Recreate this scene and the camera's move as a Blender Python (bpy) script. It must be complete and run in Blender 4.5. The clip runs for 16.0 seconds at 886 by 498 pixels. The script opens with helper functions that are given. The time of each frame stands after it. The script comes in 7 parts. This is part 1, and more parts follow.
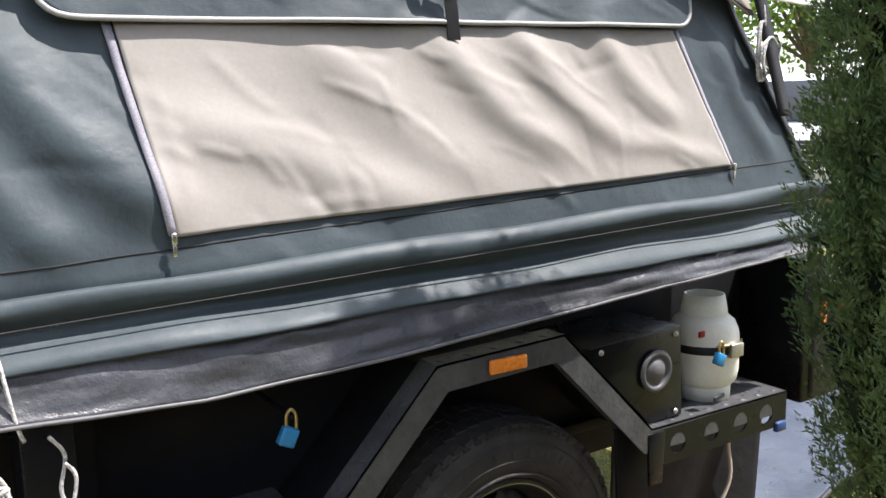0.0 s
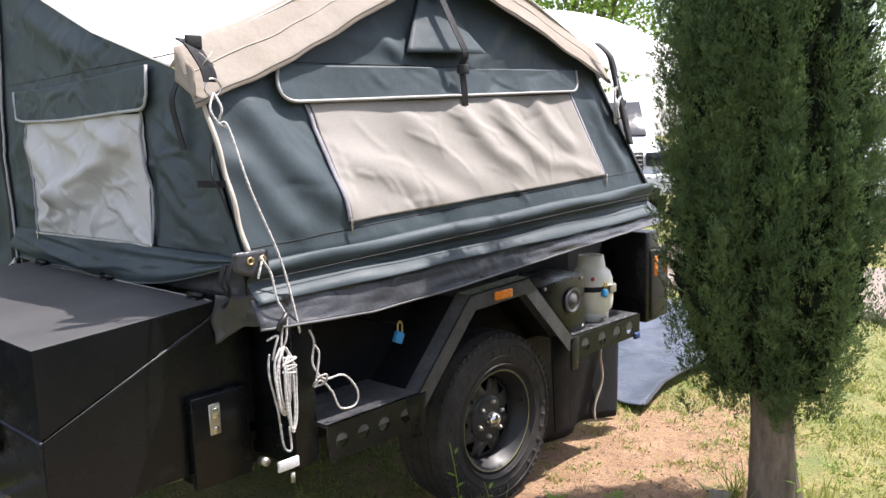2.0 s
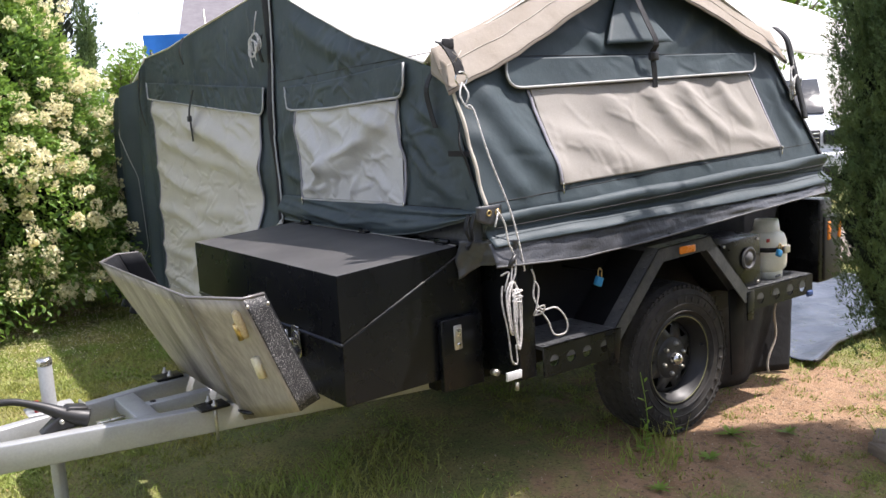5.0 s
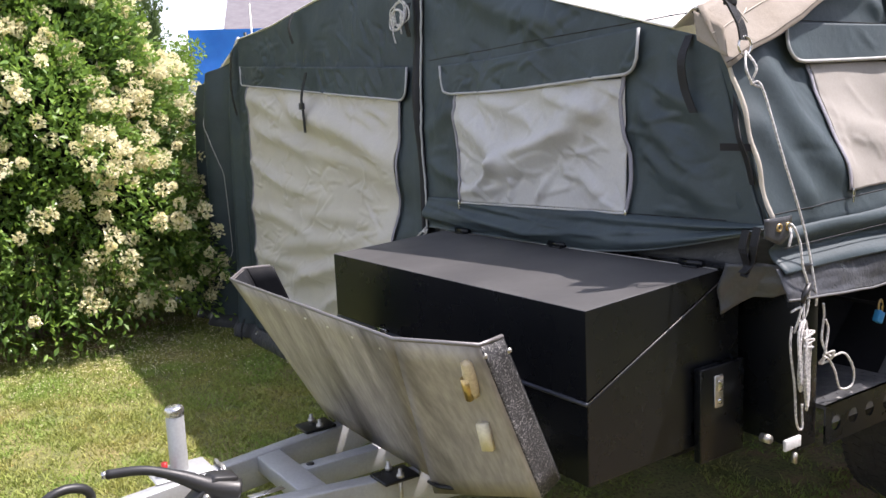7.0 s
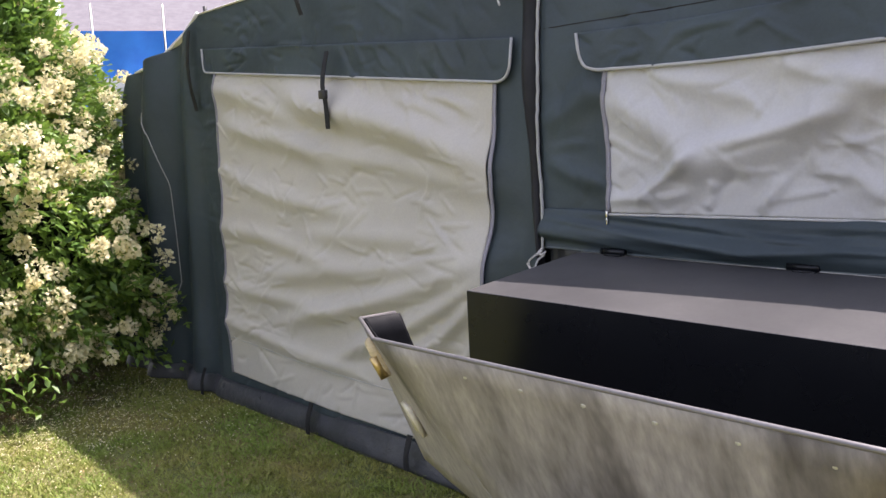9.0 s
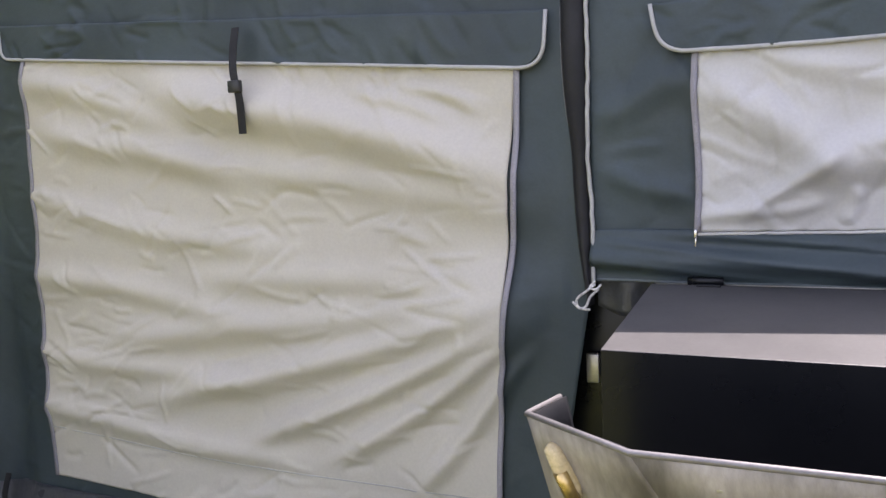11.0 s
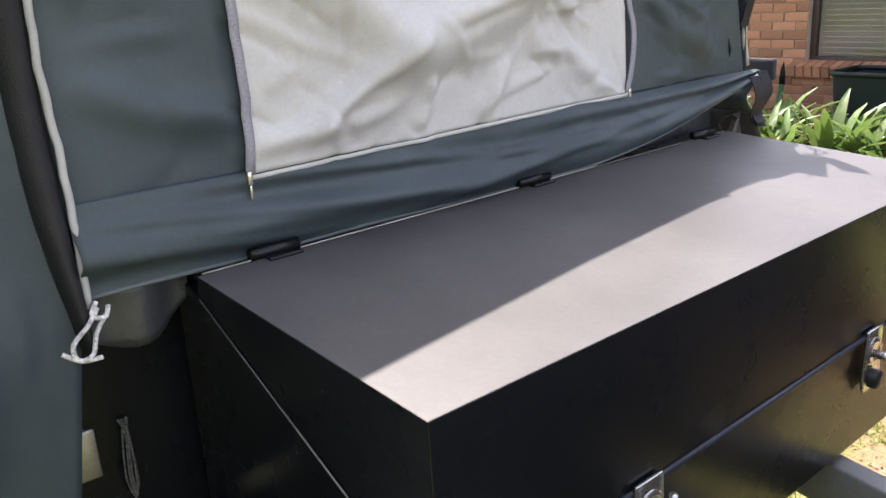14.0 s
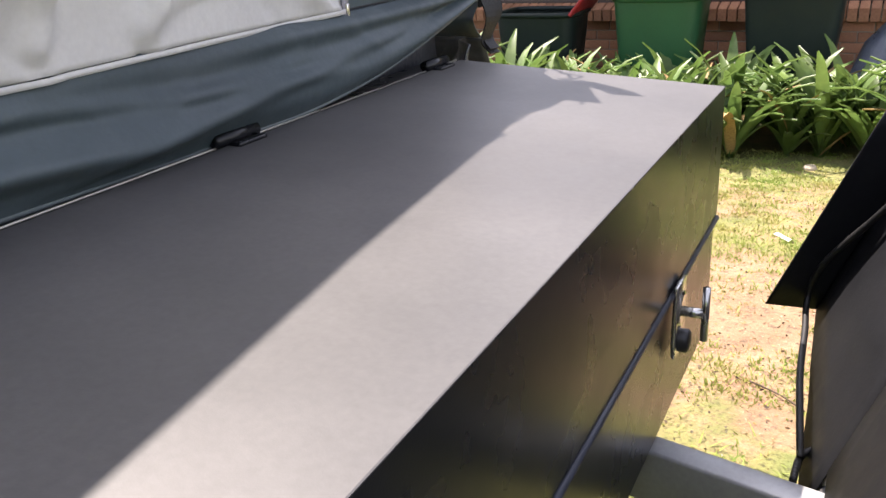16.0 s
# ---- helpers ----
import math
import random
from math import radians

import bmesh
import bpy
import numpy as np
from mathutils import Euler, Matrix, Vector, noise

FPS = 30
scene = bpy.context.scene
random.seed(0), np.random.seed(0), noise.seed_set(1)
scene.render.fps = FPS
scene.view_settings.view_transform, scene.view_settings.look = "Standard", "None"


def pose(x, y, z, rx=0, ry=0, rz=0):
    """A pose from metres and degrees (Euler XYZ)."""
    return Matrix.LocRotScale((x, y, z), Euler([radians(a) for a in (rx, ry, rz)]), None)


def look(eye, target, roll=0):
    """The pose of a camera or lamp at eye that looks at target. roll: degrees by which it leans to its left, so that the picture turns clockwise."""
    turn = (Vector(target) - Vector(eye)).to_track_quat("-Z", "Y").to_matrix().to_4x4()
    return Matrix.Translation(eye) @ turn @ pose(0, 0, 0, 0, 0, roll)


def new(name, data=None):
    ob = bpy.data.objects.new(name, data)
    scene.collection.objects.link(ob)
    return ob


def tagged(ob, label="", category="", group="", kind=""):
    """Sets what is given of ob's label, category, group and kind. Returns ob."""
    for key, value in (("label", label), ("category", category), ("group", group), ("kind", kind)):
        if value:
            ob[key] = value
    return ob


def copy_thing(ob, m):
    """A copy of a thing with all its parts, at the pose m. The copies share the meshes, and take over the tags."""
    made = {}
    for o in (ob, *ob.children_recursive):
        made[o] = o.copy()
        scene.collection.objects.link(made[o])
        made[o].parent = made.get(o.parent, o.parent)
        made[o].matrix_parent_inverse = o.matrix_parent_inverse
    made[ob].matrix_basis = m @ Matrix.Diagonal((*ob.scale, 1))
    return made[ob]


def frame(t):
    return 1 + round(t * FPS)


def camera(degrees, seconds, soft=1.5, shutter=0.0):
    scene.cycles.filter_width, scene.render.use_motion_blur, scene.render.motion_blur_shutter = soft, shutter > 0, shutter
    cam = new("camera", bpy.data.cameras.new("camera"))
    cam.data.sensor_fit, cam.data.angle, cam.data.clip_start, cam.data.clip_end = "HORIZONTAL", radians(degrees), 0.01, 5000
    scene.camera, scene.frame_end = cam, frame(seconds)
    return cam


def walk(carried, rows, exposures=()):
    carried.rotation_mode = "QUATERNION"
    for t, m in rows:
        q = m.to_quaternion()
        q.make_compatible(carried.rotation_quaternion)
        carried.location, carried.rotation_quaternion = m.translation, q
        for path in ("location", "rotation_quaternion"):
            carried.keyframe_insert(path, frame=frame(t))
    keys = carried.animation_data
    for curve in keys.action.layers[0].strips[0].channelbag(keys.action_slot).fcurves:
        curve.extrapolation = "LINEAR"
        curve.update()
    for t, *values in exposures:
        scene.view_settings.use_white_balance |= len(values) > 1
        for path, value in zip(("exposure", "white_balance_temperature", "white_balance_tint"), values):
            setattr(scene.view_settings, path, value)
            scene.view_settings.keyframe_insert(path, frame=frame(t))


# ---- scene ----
cam = camera(55.9, 16.0)
PATH = [
    (0, (0.051, -1.615, 1.417), (1.104, 0.058, 1.108), -1.4),
    (0.5, (-0.274, -1.732, 1.459), (1.023, -0.242, 1.149), -1.1),
    (1, (-0.599, -1.876, 1.504), (0.792, -0.472, 1.199), -1.3),
    (1.5, (-0.943, -2.040, 1.516), (0.477, -0.662, 1.216), -1.7),
    (2, (-1.276, -2.149, 1.51), (0.158, -0.786, 1.221), -2.0),
    (2.5, (-1.5, -2.278, 1.52), (-0.07, -0.912, 1.219), -2.1),
    (3, (-1.641, -2.453, 1.504), (-0.259, -1.038, 1.206), -2.3),
    (3.5, (-1.715, -2.546, 1.511), (-0.467, -1.011, 1.219), -2.6),
    (3.7, (-1.731, -2.584, 1.512), (-0.537, -1.006, 1.224), -2.8),
    (5.8, (-1.879, -2.224, 1.485), (-0.752, -0.6, 1.179), -3.0),
    (6, (-1.85, -2.111, 1.482), (-0.734, -0.48, 1.177), -2.8),
    (6.5, (-1.861, -1.821, 1.469), (-0.754, -0.183, 1.167), -2.7),
    (7, (-1.939, -1.504, 1.473), (-0.843, 0.142, 1.175), -2.6),
    (7.5, (-1.995, -1.173, 1.452), (-0.898, 0.473, 1.156), -2.7),
    (8, (-2.047, -0.847, 1.439), (-0.892, 0.76, 1.148), -2.7),
    (8.5, (-2.112, -0.492, 1.422), (-0.837, 1.024, 1.143), -2.5),
    (9, (-2.149, -0.169, 1.436), (-0.756, 1.237, 1.15), -2.8),
    (11.5, (-1.999, 1.291, 1.401), (-0.109, 1.895, 1.146), -2.9),
    (12, (-1.887, 1.569, 1.382), (0.078, 1.845, 1.132), -2.9),
    (12.5, (-1.719, 1.717, 1.376), (0.25, 1.492, 1.107), -3.2),
    (13, (-1.509, 1.836, 1.376), (0.331, 1.11, 1.08), -3.1),
    (13.5, (-1.304, 1.865, 1.407), (0.375, 0.853, 1.014), -3.3),
    (14, (-1.109, 1.847, 1.406), (0.359, 0.629, 0.806), -3.4),
    (14.5, (-0.963, 1.829, 1.417), (0.267, 0.42, 0.709), -3.5),
    (15, (-0.869, 1.7, 1.382), (0.169, 0.158, 0.646), -3.5),
    (15.5, (-0.751, 1.568, 1.327), (0.162, -0.05, 0.588), -3.3),
    (16, (-0.752, 1.532, 1.286), (0.121, -0.114, 0.558), -3.2),
]
walk(cam, [(t, look(eye, target, roll)) for t, eye, target, roll in PATH], [(0, 1.36, 6350, 15), (0.5, 1.46, 6350, 15), (1.5, 1.45, 6350, 17), (3.5, 1.30, 6350, 17), (6, 1.25, 6400, 18), (8, 1.4, 6400, 23), (9, 1.42, 6450, 24), (11.5, 1.9, 6500, 25), (13, 1.98, 6600, 22), (14, 2.05, 6750, 20), (14.5, 2.2, 6750, 20), (15.2, 2.08, 6850, 20), (16, 1.9, 6900, 20)])

# ---- light ----
SUN_DIR = Vector((0.43, -0.25, 1.0)).normalized()
world = bpy.data.worlds.new("sky")
scene.world = world
world.use_nodes = True
wn = world.node_tree
sky = wn.nodes.new("ShaderNodeTexSky")
sky.sky_type, sky.sun_disc = "NISHITA", False
sky.sun_elevation = math.asin(SUN_DIR.z)
sky.sun_rotation = math.atan2(SUN_DIR.x, SUN_DIR.y)
sky.dust_density, sky.air_density, sky.ozone_density = 1.2, 1.0, 1.0
haze = wn.nodes.new("ShaderNodeHueSaturation")      # thin bright cloud whitens the blue
haze.inputs["Saturation"].default_value = 0.5
wn.links.new(sky.outputs["Color"], haze.inputs["Color"])
wn.links.new(haze.outputs["Color"], wn.nodes["Background"].inputs["Color"])
wn.nodes["Background"].inputs["Strength"].default_value = 0.15
sun = new("sun", bpy.data.lights.new("sun", "SUN"))
sun.data.energy, sun.data.angle, sun.data.color = 4.0, radians(0.55), (1.0, 0.955, 0.88)
sun.matrix_world = look((0, 0, 30), Vector((0, 0, 30)) - SUN_DIR)


# ---- materials ----
def mat(name, base, rough=0.7, metal=0.0, alt=None, scale=6.0, fine=0.12, fine_scale=120.0,
        bump=0.15, bump_scale=200.0, relief=0.0, relief_scale=9.0, through_light=0.0, rand=0.0, rough_var=0.12, coords="Object", stretch=(1, 1, 1), ridged=False, spec=0.4, edge=(0.35, 0.68)):
    """A surface with two scales of colour variation, fine bump and uneven gloss."""
    m = bpy.data.materials.new(name)
    m.use_nodes = True
    t = m.node_tree
    N, L = t.nodes, t.links
    b, out = N["Principled BSDF"], N["Material Output"]
    tc, mp = N.new("ShaderNodeTexCoord"), N.new("ShaderNodeMapping")
    mp.inputs["Scale"].default_value = stretch
    L.new(tc.outputs[coords], mp.inputs["Vector"])

    def nz(sc, detail=4.0, rg=0.55):
        n = N.new("ShaderNodeTexNoise")
        n.inputs["Scale"].default_value, n.inputs["Detail"].default_value, n.inputs["Roughness"].default_value = sc, detail, rg
        L.new(mp.outputs[0], n.inputs["Vector"])
        return n.outputs["Fac"]

    def mix(kind, fac, a, c):
        n = N.new("ShaderNodeMix")
        n.data_type, n.blend_type = "RGBA", kind
        for k, v in (("Factor", fac), ("A", a), ("B", c)):
            s = [q for q in n.inputs if q.name == k and q.enabled][0]
            if hasattr(v, "is_linked"):
                L.new(v, s)
            else:
                s.default_value = v
        return [q for q in n.outputs if q.enabled][0]

    def ramp(v, lo, hi):
        n = N.new("ShaderNodeMapRange")
        n.inputs[1].default_value, n.inputs[2].default_value = lo, hi
        L.new(v, n.inputs[0])
        return n.outputs[0]

    def mul(v, lo, hi):
        n = N.new("ShaderNodeMapRange")
        n.inputs[1].default_value, n.inputs[2].default_value = 0.25, 0.75
        n.inputs[3].default_value, n.inputs[4].default_value = lo, hi
        L.new(v, n.inputs[0])
        return n.outputs[0]

    big = nz(scale)
    col = mix("MIX", ramp(big, *edge), (*base, 1), (*(alt or [c * 0.8 for c in base]), 1))
    hsv = N.new("ShaderNodeHueSaturation")
    L.new(col, hsv.inputs["Color"])
    val = mul(nz(fine_scale, 3), 1 - fine, 1 + fine)
    if rand:
        oi = N.new("ShaderNodeObjectInfo")
        mm = N.new("ShaderNodeMath")
        mm.operation = "MULTIPLY_ADD"
        L.new(oi.outputs["Random"], mm.inputs[0])
        mm.inputs[1].default_value, mm.inputs[2].default_value = 2 * rand, 1 - rand
        m2 = N.new("ShaderNodeMath")
        m2.operation = "MULTIPLY"
        L.new(mm.outputs[0], m2.inputs[0])
        L.new(val, m2.inputs[1])
        val = m2.outputs[0]
    L.new(val, hsv.inputs["Value"])
    L.new(hsv.outputs[0], b.inputs["Base Color"])
    b.inputs["Metallic"].default_value = metal
    L.new(mul(nz(scale * 2.3), max(0.03, rough - rough_var), min(1, rough + rough_var)), b.inputs["Roughness"])
    bp = N.new("ShaderNodeBump")
    bp.inputs["Strength"].default_value, bp.inputs["Distance"].default_value = bump, 0.002
    L.new(nz(bump_scale, 2), bp.inputs["Height"])
    last = bp
    if relief:
        b2 = N.new("ShaderNodeBump")
        b2.inputs["Strength"].default_value, b2.inputs["Distance"].default_value = relief, 0.02
        rn = nz(relief_scale, 5)
        if ridged:
            rn.node.noise_type = "RIDGED_MULTIFRACTAL"
            rn.node.inputs["Detail"].default_value = 3.0
            rn.node.inputs["Distortion"].default_value = 0.4
        L.new(rn, b2.inputs["Height"])
        L.new(bp.outputs[0], b2.inputs["Normal"])
        last = b2
    L.new(last.outputs[0], b.inputs["Normal"])
    if through_light:
        tr, ms = N.new("ShaderNodeBsdfTranslucent"), N.new("ShaderNodeMixShader")
        L.new(hsv.outputs[0], tr.inputs["Color"])
        ms.inputs[0].default_value = through_light
        L.new(b.outputs[0], ms.inputs[1])
        L.new(tr.outputs[0], ms.inputs[2])
        L.new(ms.outputs[0], out.inputs["Surface"])
    m.node_tree.nodes["Principled BSDF"].inputs["Specular IOR Level"].default_value = spec
    return m


GREEN = mat("green_canvas", (0.048, 0.067, 0.075), 0.58, alt=(0.032, 0.046, 0.053), scale=2.5, fine=0.06, bump=0.12, bump_scale=900, relief=0.16, relief_scale=16, through_light=0.05)
BEIGE = mat("beige_canvas", (0.345, 0.320, 0.290), 0.75, alt=(0.310, 0.287, 0.260), scale=3, fine=0.045, bump=0.10, bump_scale=900, relief=0.10, relief_scale=14, through_light=0.10)
CREAM = mat("cream_canvas", (0.592, 0.562, 0.495), 0.75, alt=(0.540, 0.512, 0.452), scale=3, fine=0.045, bump=0.10, bump_scale=900, relief=0.20, relief_scale=10, through_light=0.2)
GREYW = mat("grey_canvas", (0.56, 0.55, 0.53), 0.7, alt=(0.50, 0.49, 0.475), scale=3, fine=0.045, bump=0.10, bump_scale=900, relief=0.20, relief_scale=10, through_light=0.15)
FASCIA = mat("tan_canvas", (0.300, 0.260, 0.215), 0.75, alt=(0.272, 0.230, 0.183), scale=4, fine=0.045, bump=0.25, bump_scale=700, relief=0.35, relief_scale=12, through_light=0.1)
ROOF = mat("white_roof_canvas", (0.78, 0.76, 0.71), 0.7, alt=(0.70, 0.68, 0.63), scale=2, bump=0.2, bump_scale=700, relief=0.25, relief_scale=5, through_light=0.15)
PIPING = mat("grey_piping", (0.40, 0.40, 0.39), 0.55, fine=0.08)
TANPIPE = mat("tan_piping", (0.50, 0.45, 0.38), 0.6)
ZIP = mat("zip_tape", (0.27, 0.26, 0.295), 0.6, fine=0.35, fine_scale=400)
VINYL = mat("black_vinyl", (0.038, 0.040, 0.045), 0.36, alt=(0.060, 0.062, 0.068), scale=5, bump=0.2, bump_scale=300, relief=0.5, relief_scale=11)
WEB = mat("black_webbing", (0.010, 0.010, 0.012), 0.65, bump=0.5, bump_scale=500)
STEEL = mat("black_painted_steel", (0.0042, 0.0050, 0.0066), 0.28, alt=(0.0065, 0.0072, 0.0088), scale=3, fine=0.1, bump=0.03, bump_scale=420, rough_var=0.05, spec=0.28)
# lid paint with dust, lightened further for the light falling on the top
LIDM = mat("dusty_skylit_black_lid_paint", (0.050, 0.0488, 0.049), 0.48, alt=(0.072, 0.070, 0.069), scale=3.5, fine=0.12, bump=0.03, bump_scale=420, rough_var=0.035, spec=0.5)
CHECKER = mat("black_checker_plate", (0.046, 0.049, 0.054), 0.42, alt=(0.075, 0.076, 0.078), scale=12, fine=0.2, fine_scale=60, bump=0.6, bump_scale=90, rough_var=0.1)
ALU = mat("dull_stained_aluminium", (0.335, 0.308, 0.290), 0.50, 0.25, alt=(0.060, 0.051, 0.046), scale=1.5, fine=0.24, fine_scale=26, bump=0.15, bump_scale=160, relief=0.06, relief_scale=5, edge=(0.45, 0.66), stretch=(1, 2.6, 0.75))
SPECK = mat("speckled_primer", (0.012, 0.012, 0.013), 0.5, alt=(0.30, 0.29, 0.28), scale=300, fine=0.5, fine_scale=14, bump=0.4, bump_scale=300, edge=(0.555, 0.64))
SILVER = mat("silver_paint", (0.40, 0.41, 0.415), 0.42, 0.35, alt=(0.33, 0.335, 0.335), scale=5, fine=0.08, bump=0.1, bump_scale=200)
CHROME = mat("bright_metal", (0.62, 0.61, 0.58), 0.25, 0.95, fine=0.08, bump=0.05)
ZINC = mat("zinc_plated_steel", (0.48, 0.47, 0.43), 0.38, 0.8, alt=(0.36, 0.34, 0.3), scale=20)
RUBBER = mat("tyre_rubber", (0.0208, 0.02015, 0.0195), 0.75, alt=(0.0416, 0.0377, 0.0338), scale=6, fine=0.25, fine_scale=40, bump=0.4, bump_scale=120)
MATT = mat("matt_black_underbody", (0.0062, 0.0068, 0.0085), 0.6, alt=(0.0095, 0.0098, 0.0110), scale=5, fine=0.15, spec=0.15)
RIMM = mat("black_rim_paint", (0.013, 0.013, 0.0145), 0.5, alt=(0.022, 0.021, 0.020), scale=8)
BLACKP = mat("black_plastic", (0.018, 0.018, 0.019), 0.45, alt=(0.024, 0.024, 0.025))
ROPEM = mat("white_rope_with_dark_fleck", (0.70, 0.68, 0.65), 0.8, alt=(0.22, 0.21, 0.21), scale=160, fine=0.25, fine_scale=300, bump=0.8, bump_scale=320)
BLUE = mat("blue_padlock_plastic", (0.03, 0.24, 0.50), 0.4)
AMBER = mat("amber_lens", (0.72, 0.22, 0.03), 0.25, alt=(0.6, 0.17, 0.02), fine=0.1)
REDL = mat("red_lens", (0.35, 0.02, 0.02), 0.3)
BOTTLE = mat("cream_gas_bottle_paint", (0.80, 0.79, 0.70), 0.40, alt=(0.74, 0.73, 0.64), scale=5, fine=0.05)
BRASS = mat("brass", (0.55, 0.40, 0.18), 0.35, 0.9)
SPOKE = mat("satin_black_spoke_paint", (0.032, 0.033, 0.036), 0.42, alt=(0.045, 0.044, 0.042), scale=8)
YELLOW = mat("yellow_pinstripe", (0.26, 0.25, 0.13), 0.6)
BARK = mat("bark", (0.216, 0.1692, 0.1368), 0.9, alt=(0.1152, 0.09, 0.072), scale=14, fine=0.3, fine_scale=60, bump=1.0, bump_scale=45, relief=0.8, relief_scale=14, stretch=(1, 1, 0.3))
CYP = mat("cypress_foliage", (0.112, 0.168, 0.055), 0.6, alt=(0.068, 0.118, 0.042), scale=5, fine=0.4, fine_scale=22, bump=0.1, through_light=0.22)
# near-black leaf colour stands in for the shade deep inside crowns
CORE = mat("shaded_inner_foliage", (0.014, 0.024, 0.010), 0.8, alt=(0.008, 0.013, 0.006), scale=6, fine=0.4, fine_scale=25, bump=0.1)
LEAF = mat("glossy_shrub_leaf", (0.185, 0.30, 0.06), 0.36, alt=(0.10, 0.195, 0.04), scale=4, fine=0.4, fine_scale=20, bump=0.1, through_light=0.38, spec=0.6)
YOUNG = mat("young_shrub_leaf", (0.224, 0.3472, 0.056), 0.45, alt=(0.1232, 0.2128, 0.0336), scale=5, fine=0.3, fine_scale=20, bump=0.1, through_light=0.42)
PETAL = mat("cream_blossom", (0.84, 0.79, 0.56), 0.7, alt=(0.80, 0.73, 0.44), scale=7, fine=0.12, fine_scale=40, bump=0.1, through_light=0.45)
BLADE = mat("grass_blade", (0.205, 0.295, 0.055), 0.6, alt=(0.33, 0.305, 0.09), scale=2.6, fine=0.4, fine_scale=40, bump=0.1, through_light=0.3)
STRAPLEAF = mat("strap_leaf", (0.125, 0.190, 0.050), 0.46, alt=(0.075, 0.150, 0.036), scale=4, fine=0.2, fine_scale=30, bump=0.1, through_light=0.3, rand=0.4)
DRYLEAF = mat("dry_leaf", (0.35, 0.23, 0.09), 0.7, fine=0.3)
BARKCHIP = mat("bark_chip", (0.10, 0.066, 0.042), 0.85, alt=(0.05, 0.035, 0.025), scale=9, fine=0.3)
GRIT = mat("pale_grit", (0.46, 0.38, 0.28), 0.85, fine=0.25)
TARP = mat("silver_grey_tarpaulin", (0.045, 0.056, 0.082), 0.36, alt=(0.080, 0.092, 0.122), scale=5, relief=1.0, relief_scale=5, bump=0.2, bump_scale=400)
BRICK = mat("orange_brick", (0.36, 0.175, 0.095), 0.85, alt=(0.30, 0.14, 0.08), scale=5, fine=0.2, fine_scale=70, bump=0.5, bump_scale=150, rand=0.3)
MORTAR = mat("mortar", (0.36, 0.31, 0.25), 0.95, bump=0.5, bump_scale=120)
WINFRAME = mat("dark_brown_window_frame", (0.05, 0.035, 0.03), 0.45)
BLIND = mat("cream_blind", (0.45, 0.45, 0.39), 0.7)
BINDARK = mat("dark_green_bin_plastic", (0.007, 0.014, 0.013), 0.5, alt=(0.010, 0.018, 0.016), scale=3, spec=0.25)
BINGREEN = mat("bright_green_bin_plastic", (0.014, 0.072, 0.030), 0.42, alt=(0.017, 0.085, 0.035), scale=3)
BINRED = mat("red_lid_plastic", (0.32, 0.02, 0.03), 0.4)
BINYEL = mat("yellow_lid_plastic", (0.55, 0.38, 0.03), 0.4)
TIMBER = mat("weathered_timber", (0.23, 0.185, 0.14), 0.85, alt=(0.15, 0.12, 0.09), scale=9, fine=0.3, fine_scale=50, bump=0.7, bump_scale=70, stretch=(0.2, 1, 1))
CARW = mat("white_car_paint", (0.72, 0.74, 0.76), 0.2, fine=0.03)
GLASSD = mat("dark_window_glass", (0.02, 0.024, 0.028), 0.06)
BLUENET = mat("blue_scaffold_netting", (0.015, 0.13, 0.52), 0.7, alt=(0.02, 0.17, 0.6), scale=1.5, relief=0.5, relief_scale=1.2)
TILES = mat("grey_roof_tile", (0.12, 0.11, 0.12), 0.8, alt=(0.15, 0.14, 0.15), scale=3)
CONCRETE = mat("concrete_drive", (0.22, 0.18, 0.15), 0.9, alt=(0.18, 0.15, 0.125), scale=1.2, fine=0.15, fine_scale=40, bump=0.4, bump_scale=60)


